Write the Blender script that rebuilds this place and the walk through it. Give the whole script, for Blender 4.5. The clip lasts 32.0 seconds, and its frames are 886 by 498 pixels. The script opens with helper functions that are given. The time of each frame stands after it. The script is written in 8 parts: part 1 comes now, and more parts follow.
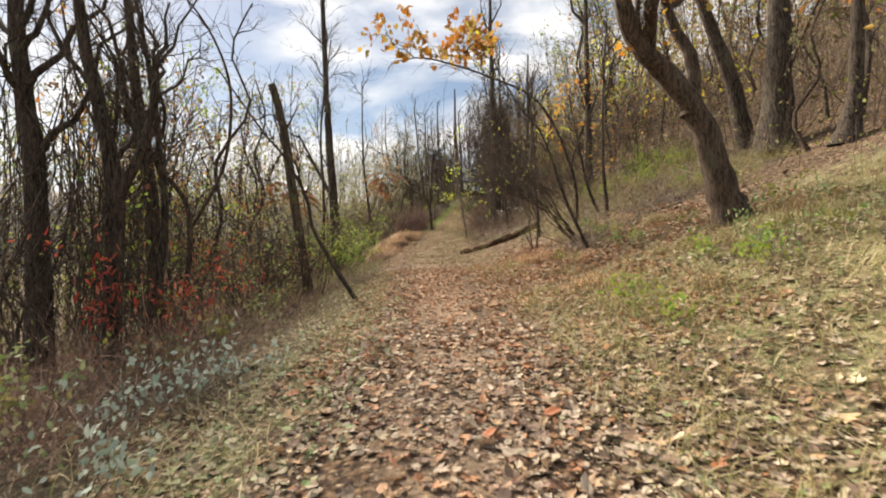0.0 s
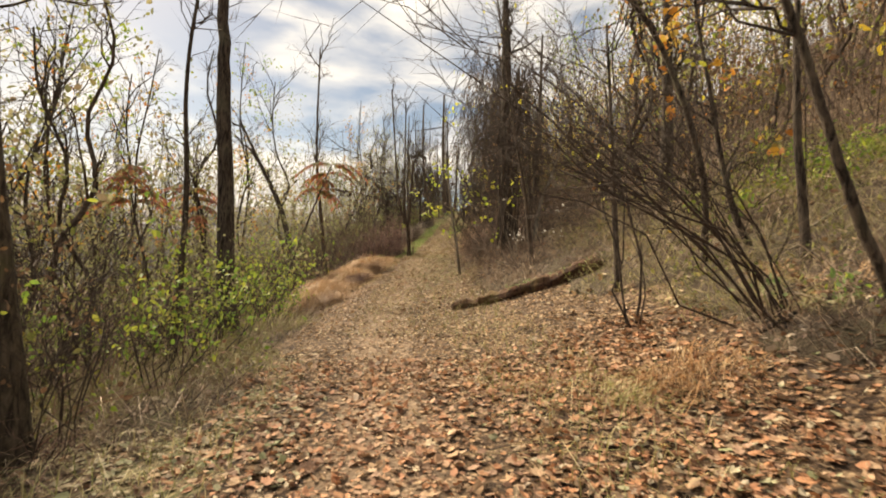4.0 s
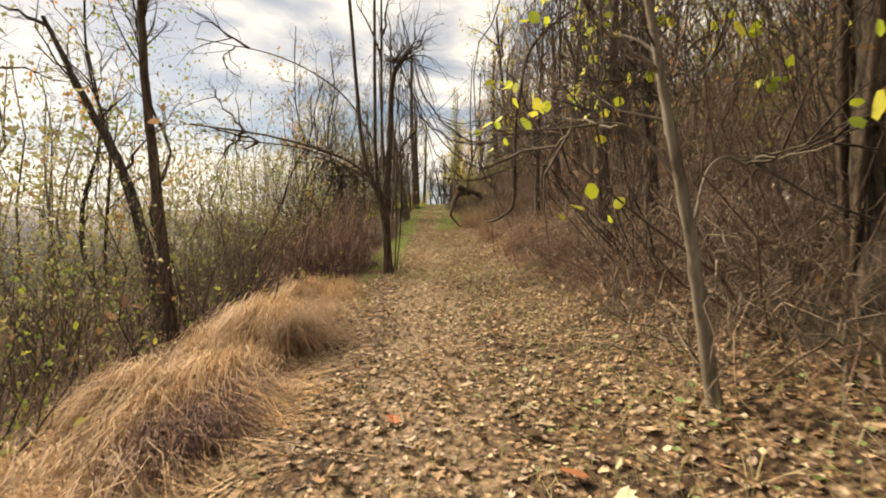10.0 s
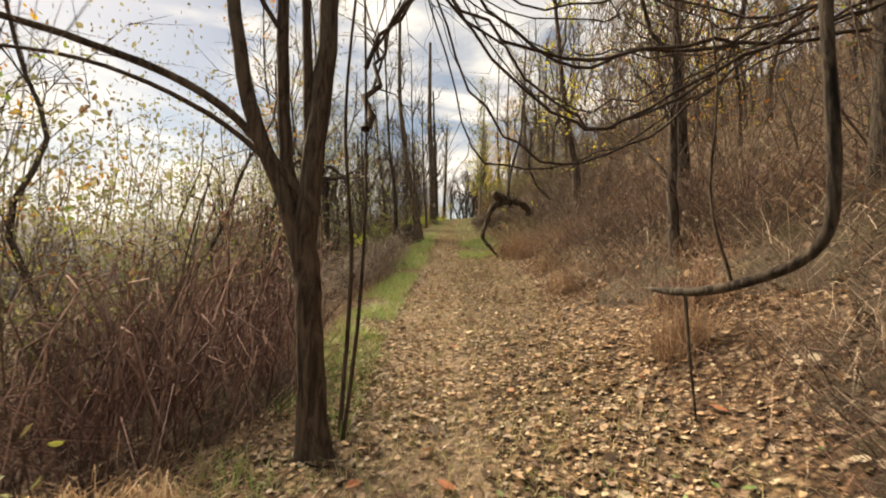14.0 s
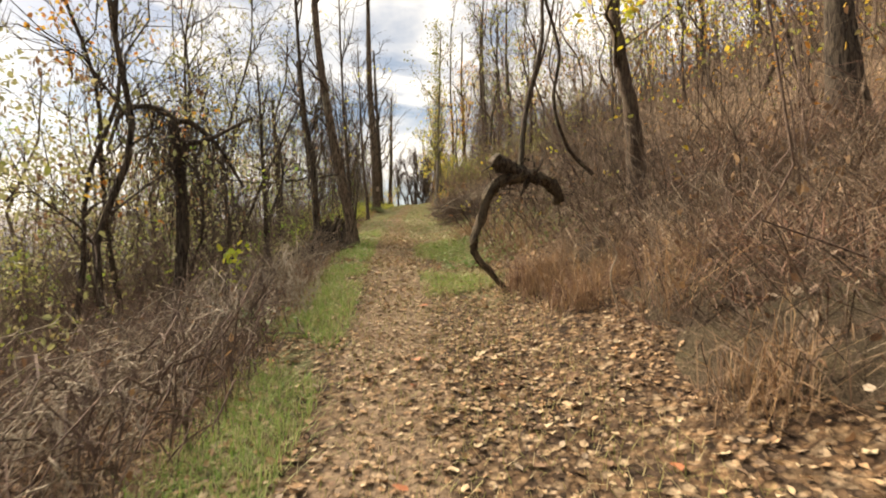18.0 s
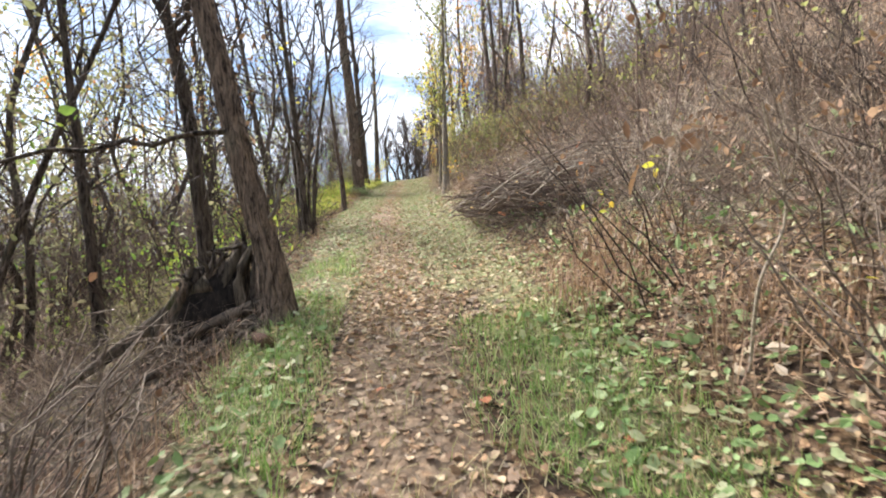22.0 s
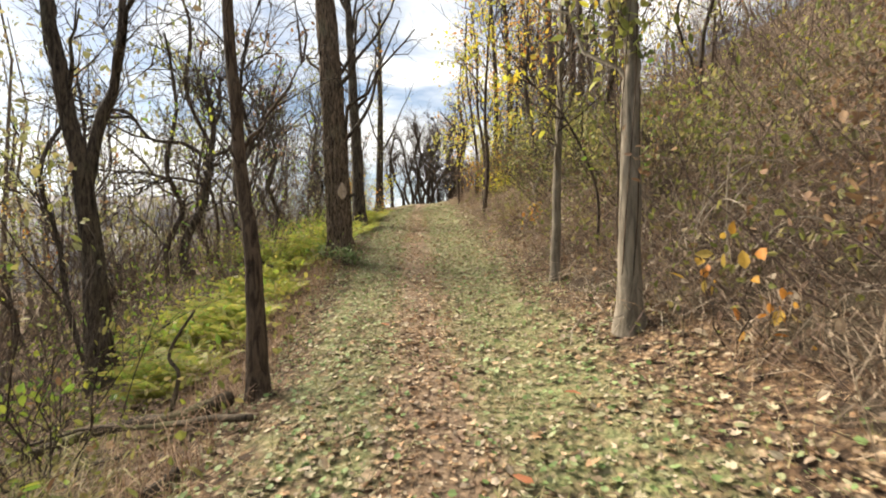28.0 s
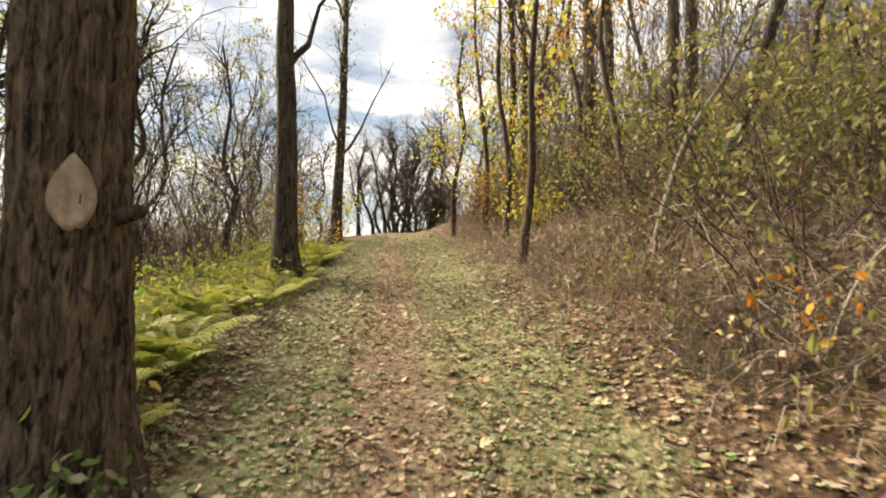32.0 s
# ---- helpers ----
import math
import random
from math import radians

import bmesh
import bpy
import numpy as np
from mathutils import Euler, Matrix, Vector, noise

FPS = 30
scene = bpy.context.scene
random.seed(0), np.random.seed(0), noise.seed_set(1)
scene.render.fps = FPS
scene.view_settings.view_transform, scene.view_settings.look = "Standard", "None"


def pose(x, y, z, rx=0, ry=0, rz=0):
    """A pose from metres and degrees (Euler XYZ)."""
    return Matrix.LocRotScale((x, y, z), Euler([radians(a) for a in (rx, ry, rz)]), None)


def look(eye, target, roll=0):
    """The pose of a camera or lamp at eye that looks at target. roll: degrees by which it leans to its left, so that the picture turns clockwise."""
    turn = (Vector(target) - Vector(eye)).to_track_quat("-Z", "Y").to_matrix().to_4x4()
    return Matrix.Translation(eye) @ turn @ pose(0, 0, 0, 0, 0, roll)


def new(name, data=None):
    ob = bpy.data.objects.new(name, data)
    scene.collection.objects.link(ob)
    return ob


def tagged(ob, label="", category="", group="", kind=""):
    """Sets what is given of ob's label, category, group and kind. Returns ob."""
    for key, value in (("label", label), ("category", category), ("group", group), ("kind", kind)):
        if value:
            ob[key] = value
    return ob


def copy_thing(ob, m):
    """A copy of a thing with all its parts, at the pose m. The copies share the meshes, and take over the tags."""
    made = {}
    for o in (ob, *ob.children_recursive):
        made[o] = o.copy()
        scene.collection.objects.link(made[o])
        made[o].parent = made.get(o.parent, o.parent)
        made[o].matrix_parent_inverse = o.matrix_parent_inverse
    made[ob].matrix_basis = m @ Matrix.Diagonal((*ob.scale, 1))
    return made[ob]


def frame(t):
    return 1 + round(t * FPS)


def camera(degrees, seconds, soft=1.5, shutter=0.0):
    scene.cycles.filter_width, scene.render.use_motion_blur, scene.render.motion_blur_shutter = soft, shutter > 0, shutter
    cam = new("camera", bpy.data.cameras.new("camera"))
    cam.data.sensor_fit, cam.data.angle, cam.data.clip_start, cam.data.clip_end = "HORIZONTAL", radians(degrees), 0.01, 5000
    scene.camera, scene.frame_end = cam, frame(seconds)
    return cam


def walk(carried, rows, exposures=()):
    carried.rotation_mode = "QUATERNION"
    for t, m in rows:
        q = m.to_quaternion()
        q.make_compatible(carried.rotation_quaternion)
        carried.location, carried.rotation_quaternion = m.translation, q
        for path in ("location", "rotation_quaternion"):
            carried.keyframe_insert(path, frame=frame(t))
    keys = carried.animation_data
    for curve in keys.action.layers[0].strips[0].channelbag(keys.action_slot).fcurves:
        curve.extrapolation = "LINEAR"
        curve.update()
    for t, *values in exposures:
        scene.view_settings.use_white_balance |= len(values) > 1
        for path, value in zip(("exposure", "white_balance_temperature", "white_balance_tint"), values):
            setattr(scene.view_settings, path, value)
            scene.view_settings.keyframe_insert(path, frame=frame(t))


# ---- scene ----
cam = camera(84.4, 32.0, 1.9, 0.2)
PATH = [
    (0.0, (0.000, 0.000, 1.350), (0.000, 5.000, 1.350), 0.00),
    (0.5, (-0.051, 0.870, 1.452), (0.041, 5.867, 1.601), 1.40),
    (1.0, (0.000, 1.792, 1.504), (0.458, 6.765, 1.739), 2.90),
    (1.5, (0.026, 2.739, 1.580), (0.374, 7.722, 1.815), 4.30),
    (2.0, (0.154, 3.635, 1.683), (0.486, 8.619, 1.909), 4.10),
    (2.5, (0.102, 4.531, 1.760), (0.143, 9.527, 1.951), 3.60),
    (3.0, (0.077, 5.402, 1.811), (0.197, 10.397, 1.994), 3.20),
    (3.5, (0.026, 6.272, 1.862), (0.268, 11.262, 2.062), 3.10),
    (4.0, (0.026, 7.117, 1.888), (0.209, 12.109, 2.097), 2.20),
    (4.5, (0.000, 8.013, 1.939), (-0.038, 13.006, 2.191), 2.70),
    (6.5, (-0.307, 11.725, 2.016), (-0.278, 16.722, 2.181), -1.00),
    (7.0, (-0.435, 12.595, 2.118), (-0.302, 17.591, 2.266), -1.10),
    (7.5, (-0.486, 13.466, 2.220), (-0.309, 18.461, 2.360), -1.20),
    (8.0, (-0.563, 14.336, 2.272), (-0.369, 19.331, 2.385), -1.30),
    (8.5, (-0.614, 15.283, 2.323), (-0.464, 20.280, 2.401), -1.40),
    (9.0, (-0.717, 16.179, 2.374), (-0.446, 21.170, 2.514), -0.10),
    (9.5, (-0.768, 17.152, 2.400), (-0.312, 22.126, 2.635), -0.70),
    (10.0, (-0.768, 18.074, 2.476), (-0.145, 23.030, 2.694), 0.70),
    (10.5, (-0.640, 18.970, 2.630), (-0.178, 23.945, 2.813), -0.30),
    (11.0, (-0.614, 19.738, 2.809), (-0.168, 24.716, 2.923), -0.90),
    (11.5, (-0.512, 20.582, 2.912), (0.141, 25.539, 2.938), -1.60),
    (12.0, (-0.410, 21.350, 3.040), (0.362, 26.289, 2.917), -0.70),
    (12.5, (-0.256, 22.093, 3.142), (0.457, 27.041, 3.098), 0.40),
    (13.0, (-0.230, 22.835, 3.296), (0.281, 27.795, 3.670), 0.10),
    (13.5, (-0.205, 23.654, 3.347), (0.145, 28.625, 3.756), 0.90),
    (14.0, (-0.154, 24.525, 3.398), (0.264, 29.495, 3.755), 1.40),
    (14.5, (-0.051, 25.370, 3.475), (0.592, 30.320, 3.762), 1.70),
    (16.5, (0.007, 28.427, 3.896), (0.816, 33.357, 4.097), -1.42),
    (17.0, (0.113, 29.229, 4.092), (0.770, 34.175, 4.428), -2.15),
    (17.5, (0.203, 30.037, 4.245), (0.935, 34.981, 4.387), -0.09),
    (18.0, (0.354, 30.850, 4.367), (1.309, 35.754, 4.573), -0.29),
    (18.5, (0.410, 31.724, 4.508), (1.604, 36.576, 4.673), -0.00),
    (19.0, (0.491, 32.580, 4.604), (1.808, 37.403, 4.573), 1.04),
    (19.5, (0.528, 33.426, 4.744), (1.950, 38.213, 4.485), 2.51),
    (20.0, (0.625, 34.279, 4.869), (1.947, 39.089, 4.533), -2.47),
    (20.5, (0.727, 35.160, 4.995), (2.127, 39.955, 4.770), -0.60),
    (21.0, (0.853, 36.007, 5.134), (2.057, 40.848, 4.792), -2.42),
    (21.5, (0.915, 36.817, 5.332), (1.719, 41.738, 4.958), -3.04),
    (22.0, (0.986, 37.597, 5.498), (2.023, 42.487, 5.406), -2.63),
    (22.5, (1.024, 38.351, 5.679), (2.169, 43.217, 5.567), -4.59),
    (23.0, (1.014, 39.101, 5.802), (1.978, 44.005, 5.659), -1.50),
    (23.5, (1.138, 39.844, 5.921), (2.328, 44.699, 5.824), -1.00),
    (24.0, (1.229, 40.559, 6.099), (2.296, 45.425, 5.667), 1.16),
    (24.5, (1.398, 41.293, 6.248), (2.455, 46.173, 5.971), 0.06),
    (25.0, (1.478, 42.042, 6.398), (2.578, 46.919, 6.347), 1.64),
    (25.5, (1.634, 42.886, 6.491), (2.751, 47.758, 6.606), -0.57),
    (27.5, (1.765, 47.281, 7.410), (2.807, 52.170, 7.533), -1.28),
    (28.0, (1.804, 48.109, 7.532), (2.862, 52.995, 7.567), -0.78),
    (28.5, (1.942, 48.931, 7.629), (2.873, 53.842, 7.737), -0.45),
    (29.0, (2.081, 49.791, 7.735), (2.873, 54.723, 7.950), 0.80),
    (29.5, (2.209, 50.599, 7.870), (3.208, 55.496, 8.028), 0.53),
    (30.0, (2.270, 51.422, 7.953), (3.423, 56.287, 8.038), 0.49),
    (30.5, (2.346, 52.251, 8.021), (3.567, 57.098, 8.140), 0.27),
    (31.0, (2.463, 53.116, 8.135), (3.758, 57.939, 8.374), -0.05),
    (31.5, (2.607, 53.929, 8.224), (4.052, 58.709, 8.468), 0.41),
    (32.0, (2.766, 54.738, 8.336), (4.124, 59.540, 8.651), 1.13),
]
# stops, kelvin and tint drift with the phone's automatic exposure
EXPOSURES = [(0.0, 1.33, 6900, 10), (1.0, 1.3, 7500, 10), (2.0, 1.35, 7700, 10), (4.0, 1.3, 8000, 10), (8.0, 1.29, 7700, 9), (10.0, 1.36, 8200, 10), (12.0, 1.3, 8000, 10), (13.0, 1.36, 7900, 10), (14.0, 1.3, 7950, 10), (17.0, 1.48, 7700, 10), (19.0, 1.66, 7800, 10),
             (20.0, 1.84, 6600, 10), (21.0, 1.93, 5950, 10), (22.0, 2.17, 5950, 10), (23.0, 2.23, 5700, 10), (24.0, 2.16, 5350, 10), (25.0, 1.88, 5950, 10), (27.5, 1.66, 6800, 8), (32.0, 1.62, 7500, 8)]
walk(cam, [(t, look(eye, target, roll)) for t, eye, target, roll in PATH], EXPOSURES)

# ---- world, sun, exposure ----
SUN = Vector((-0.55, 0.62, 0.66)).normalized()


def build_world():
    w = bpy.data.worlds.new("sky")
    scene.world = w
    w.use_nodes = True
    nt = w.node_tree
    nt.nodes.clear()
    add, link = nt.nodes.new, nt.links.new
    out, bg = add("ShaderNodeOutputWorld"), add("ShaderNodeBackground")
    sky = add("ShaderNodeTexSky")
    sky.sky_type = "NISHITA"
    sky.sun_disc = False
    sky.sun_elevation = math.asin(SUN.z)
    sky.sun_rotation = math.atan2(SUN.x, SUN.y)
    sky.air_density, sky.dust_density = 1.0, 0.6
    dim = add("ShaderNodeVectorMath")
    dim.operation = "SCALE"
    dim.inputs["Scale"].default_value = 0.045
    link(sky.outputs[0], dim.inputs[0])
    # torn stratocumulus: two scales of noise over the dome, flattened towards the horizon
    tc, mp = add("ShaderNodeTexCoord"), add("ShaderNodeMapping")
    mp.inputs["Scale"].default_value = (1.0, 1.0, 3.2)
    mp.inputs["Location"].default_value = (0.35, 0.2, 0.1)
    link(tc.outputs["Generated"], mp.inputs[0])
    n1, n2 = add("ShaderNodeTexNoise"), add("ShaderNodeTexNoise")
    n1.inputs["Scale"].default_value, n1.inputs["Detail"].default_value = 2.6, 7.0
    n1.inputs["Distortion"].default_value = 0.4
    n2.inputs["Scale"].default_value, n2.inputs["Detail"].default_value = 5.5, 6.0
    link(mp.outputs[0], n1.inputs["Vector"]), link(mp.outputs[0], n2.inputs["Vector"])
    cover, shade = add("ShaderNodeValToRGB"), add("ShaderNodeValToRGB")
    cover.color_ramp.elements[0].position, cover.color_ramp.elements[1].position = 0.40, 0.56
    shade.color_ramp.elements[0].position, shade.color_ramp.elements[1].position = 0.30, 0.62
    shade.color_ramp.elements[0].color = (0.27, 0.3, 0.36, 1)
    shade.color_ramp.elements[1].color = (0.53, 0.53, 0.53, 1)
    link(n1.outputs[0], cover.inputs[0]), link(n2.outputs[0], shade.inputs[0])
    mix = add("ShaderNodeMixRGB")
    link(cover.outputs[0], mix.inputs[0]), link(dim.outputs[0], mix.inputs[1]), link(shade.outputs[0], mix.inputs[2])
    link(mix.outputs[0], bg.inputs[0])
    bg.inputs[1].default_value = 1.0
    link(bg.outputs[0], out.inputs[0])


build_world()
sun = new("sun", bpy.data.lights.new("sun", "SUN"))
sun.data.energy, sun.data.angle, sun.data.color = 5.0, radians(26), (1.0, 0.89, 0.76)
sun.matrix_world = look(SUN * 60, (0, 0, 0))

# ---- materials ----
class Nodes:
    """A small wrapper that adds and links shader nodes."""

    def __init__(self, name):
        self.mat = bpy.data.materials.new(name)
        self.mat.use_nodes = True
        self.t = self.mat.node_tree
        self.t.nodes.clear()
        self.out = self.t.nodes.new("ShaderNodeOutputMaterial")

    def add(self, kind, **values):
        n = self.t.nodes.new("ShaderNode" + kind)
        for key, value in values.items():
            n.inputs[key.replace("_", " ")].default_value = value
        return n

    def link(self, a, b):
        self.t.links.new(a, b)

    def ramp(self, source, stops, constant=False):
        r = self.t.nodes.new("ShaderNodeValToRGB")
        e = r.color_ramp.elements
        while len(e) < len(stops):
            e.new(0.5)
        for el, (p, c) in zip(e, stops):
            el.position, el.color = p, (*c, 1)
        if constant:
            r.color_ramp.interpolation = "CONSTANT"
        self.link(source, r.inputs[0])
        return r.outputs[0]

    def noise(self, scale, detail=5.0, vector=None, rough=0.55, distort=0.0):
        n = self.add("TexNoise", Scale=scale, Detail=detail, Roughness=rough, Distortion=distort)
        if vector is not None:
            self.link(vector, n.inputs["Vector"])
        return n.outputs[0]

    def place(self, scale=(1, 1, 1), kind="Object"):
        tc, mp = self.add("TexCoord"), self.add("Mapping")
        mp.inputs["Scale"].default_value = scale
        self.link(tc.outputs[kind], mp.inputs[0])
        return mp.outputs[0]

    def mix(self, fac, a, b, mode="MIX"):
        m = self.t.nodes.new("ShaderNodeMixRGB")
        m.blend_type = mode
        for socket, value in zip(m.inputs, (fac, a, b)):
            if isinstance(value, bpy.types.NodeSocket):
                self.link(value, socket)
            elif isinstance(value, tuple):
                socket.default_value = (*value, 1)
            else:
                socket.default_value = value
        return m.outputs[0]

    def math(self, op, a, b):
        m = self.t.nodes.new("ShaderNodeMath")
        m.operation = op
        for socket, value in zip(m.inputs, (a, b)):
            if isinstance(value, bpy.types.NodeSocket):
                self.link(value, socket)
            else:
                socket.default_value = value
        return m.outputs[0]

    def finish(self, colour, rough=0.85, bump=None, strength=0.5, distance=0.02, thin=0.0):
        p = self.add("BsdfPrincipled", Roughness=rough)
        p.inputs["Specular IOR Level"].default_value = 0.25
        if isinstance(colour, tuple):
            p.inputs["Base Color"].default_value = (*colour, 1)
        else:
            self.link(colour, p.inputs["Base Color"])
        if bump is not None:
            b = self.add("Bump", Strength=strength, Distance=distance)
            self.link(bump, b.inputs["Height"])
            self.link(b.outputs[0], p.inputs["Normal"])
        last = p.outputs[0]
        if thin:
            tr, mx = self.add("BsdfTranslucent"), self.add("MixShader")
            if isinstance(colour, tuple):
                tr.inputs[0].default_value = (*colour, 1)
            else:
                self.link(colour, tr.inputs[0])
            mx.inputs[0].default_value = thin
            self.link(last, mx.inputs[1]), self.link(tr.outputs[0], mx.inputs[2])
            last = mx.outputs[0]
        self.link(last, self.out.inputs[0])
        return self.mat


def bark_material(name, dark, light, lichen=None, scale=1.0, furrow=0.7):
    """Furrowed bark: long vertical plates, fine grain, patches of lichen or moss."""
    n = Nodes(name)
    v = n.place((26 * scale, 26 * scale, 4.5 * scale))
    plates = n.noise(1.0, 5, v, 0.68, 0.9)
    grain = n.noise(1.0, 6, n.place((90, 90, 30)), 0.6)
    blotch = n.noise(2.2, 4, n.place((1, 1, 0.6)))
    c = n.ramp(plates, [(0.38, dark), (0.5, tuple(0.5 * (a + b) for a, b in zip(dark, light))), (0.62, light)])
    c = n.mix(0.3, c, n.ramp(grain, [(0.3, dark), (0.7, light)]), "OVERLAY")
    c = n.mix(n.ramp(blotch, [(0.55, (0, 0, 0)), (0.75, (0.55, 0.55, 0.55))]), c, lichen or light)
    h = n.mix(0.25, plates, grain)
    return n.finish(c, 0.92, h, furrow, 0.03)


def leaf_material(name, colours, thin=0.3, rough=0.6, spots=0.5):
    """Thin leaves, each with a tone of its own, blotched and a little translucent."""
    n = Nodes(name)
    g = n.add("NewGeometry")
    step = 1.0 / len(colours)
    c = n.ramp(g.outputs["Random Per Island"], [(i * step, col) for i, col in enumerate(colours)], True)
    blot = n.noise(38, 4, n.place())
    c = n.mix(spots * 0.6, c, n.ramp(blot, [(0.35, (0.25, 0.2, 0.15)), (0.6, (0.95, 0.9, 0.85))]), "MULTIPLY")
    return n.finish(c, rough, blot, 0.25, 0.004, thin)


BARK_DARK = bark_material("bark_dark_furrowed", (0.012, 0.009, 0.007), (0.145, 0.115, 0.088), (0.15, 0.145, 0.1), 1.0, 1.0)
BARK_BROWN = bark_material("bark_brown", (0.03, 0.021, 0.015), (0.15, 0.11, 0.08), (0.16, 0.15, 0.11))
BARK_GREY = bark_material("bark_grey_smooth", (0.11, 0.095, 0.075), (0.27, 0.24, 0.195), (0.3, 0.28, 0.22), 0.6, 0.3)
BARK_MOSS = bark_material("bark_mossy", (0.03, 0.024, 0.016), (0.15, 0.12, 0.085), (0.14, 0.17, 0.035), 0.8)
TWIG_DARK = bark_material("twig_dark", (0.03, 0.022, 0.018), (0.11, 0.085, 0.068), None, 2.0, 0.2)
TWIG_RED = bark_material("twig_reddish", (0.06, 0.042, 0.036), (0.2, 0.145, 0.12), None, 2.0, 0.2)
TWIG_PALE = bark_material("twig_weathered", (0.2, 0.17, 0.135), (0.46, 0.41, 0.34), None, 2.0, 0.25)
TWIG_GREY = bark_material("stick_grey_brown", (0.075, 0.058, 0.046), (0.26, 0.21, 0.165), None, 1.6, 0.3)
BARK_SHAGGY = bark_material("bark_shaggy", (0.02, 0.014, 0.01), (0.27, 0.205, 0.15), (0.24, 0.23, 0.16), 1.3, 1.0)
ROTTEN = bark_material("rotten_wood", (0.022, 0.012, 0.009), (0.16, 0.085, 0.05), (0.16, 0.13, 0.05), 1.2, 0.8)
HOLLOW_SHADE = bark_material("root_hollow_shade", (0.006, 0.005, 0.004), (0.035, 0.026, 0.02), None, 1.0, 0.8)

TANS = [(0.496, 0.354, 0.212), (0.389, 0.254, 0.147), (0.59, 0.448, 0.295), (0.295, 0.189, 0.112), (0.472, 0.307, 0.177), (0.62, 0.519, 0.354),
        (0.236, 0.153, 0.1), (0.425, 0.295, 0.177), (0.342, 0.242, 0.165), (0.366, 0.295, 0.224)]
LITTER_TAN = leaf_material("leaf_litter_tan", TANS, 0.12, 0.75)
LITTER_RED = leaf_material("leaf_litter_rust", [(0.42, 0.23, 0.125), (0.36, 0.18, 0.1), (0.5, 0.32, 0.2), (0.28, 0.155, 0.095), (0.48, 0.34, 0.22), (0.5, 0.26, 0.14), (0.38, 0.25, 0.17),
                                               (0.2, 0.115, 0.075)], 0.12, 0.72)
LITTER_GREY = leaf_material("leaf_litter_weathered", [(0.396, 0.324, 0.24), (0.3, 0.234, 0.174), (0.516, 0.432, 0.336), (0.216, 0.156, 0.114), (0.432, 0.36, 0.276),
                                                     (0.288, 0.204, 0.156), (0.48, 0.408, 0.3)], 0.1, 0.75)
LITTER_DULL = leaf_material("leaf_litter_dull_brown", [(0.2, 0.145, 0.1), (0.14, 0.095, 0.065), (0.27, 0.2, 0.14), (0.1, 0.07, 0.05), (0.33, 0.25, 0.18), (0.18, 0.115, 0.075)], 0.1, 0.75)
LITTER_OLIVE = leaf_material("leaf_litter_olive", [(0.31, 0.31, 0.19), (0.42, 0.38, 0.26), (0.26, 0.28, 0.15), (0.5, 0.44, 0.32), (0.35, 0.27, 0.18), (0.22, 0.17, 0.11)], 0.15, 0.72)
BRIGHT_LEAF = leaf_material("fallen_leaf_bright", [(0.45, 0.19, 0.08), (0.5, 0.3, 0.1), (0.4, 0.16, 0.08), (0.52, 0.38, 0.15), (0.46, 0.26, 0.13)], 0.15, 0.6)
LEAF_YELLOW = leaf_material("leaf_yellow", [(0.6, 0.54, 0.06), (0.52, 0.5, 0.06), (0.46, 0.48, 0.07), (0.6, 0.44, 0.06), (0.4, 0.43, 0.08)], 0.45, 0.6, 0.25)
LEAF_GOLD = leaf_material("leaf_gold_orange", [(0.55, 0.3, 0.045), (0.5, 0.22, 0.04), (0.58, 0.38, 0.07), (0.42, 0.17, 0.04), (0.4, 0.3, 0.08)], 0.4)
LEAF_OLIVE = leaf_material("leaf_olive_green", [(0.19, 0.22, 0.06), (0.25, 0.27, 0.07), (0.3, 0.29, 0.1), (0.15, 0.17, 0.05), (0.34, 0.3, 0.12)], 0.4)
LEAF_PALE = leaf_material("leaf_pale_grey_green", [(0.27, 0.29, 0.14), (0.33, 0.34, 0.16), (0.2, 0.21, 0.1), (0.38, 0.36, 0.2), (0.24, 0.19, 0.12)], 0.35)
LEAF_GREEN = leaf_material("leaf_fresh_green", [(0.2, 0.33, 0.06), (0.28, 0.38, 0.06), (0.36, 0.42, 0.07), (0.16, 0.27, 0.06)], 0.4)
LEAF_RED = leaf_material("leaf_red", [(0.42, 0.07, 0.04), (0.5, 0.11, 0.06), (0.36, 0.06, 0.05), (0.5, 0.17, 0.1)], 0.4)
LEAF_SUMAC = leaf_material("leaf_sumac", [(0.3, 0.1, 0.06), (0.2, 0.17, 0.06), (0.36, 0.13, 0.07), (0.16, 0.14, 0.06), (0.22, 0.09, 0.06), (0.38, 0.2, 0.08)], 0.35)
LEAF_DRY = leaf_material("leaf_dry_brown", [(0.2, 0.12, 0.07), (0.27, 0.17, 0.09), (0.15, 0.09, 0.055), (0.3, 0.2, 0.12)], 0.3, 0.7)
COVER_GREEN = leaf_material("groundcover_green", [(0.2, 0.3, 0.11), (0.27, 0.37, 0.16), (0.33, 0.4, 0.2), (0.16, 0.25, 0.085), (0.4, 0.42, 0.25), (0.34, 0.31, 0.18)], 0.25, 0.6)
LEAF_LIME = leaf_material("leaf_lime_yellow", [(0.42, 0.5, 0.05), (0.5, 0.54, 0.07), (0.34, 0.44, 0.06), (0.55, 0.54, 0.08)], 0.45, 0.6, 0.2)
LEAF_DULL = leaf_material("leaf_dull_olive", [(0.15, 0.15, 0.06), (0.2, 0.175, 0.085), (0.12, 0.125, 0.05), (0.23, 0.185, 0.1), (0.17, 0.12, 0.07)], 0.2, 0.65)
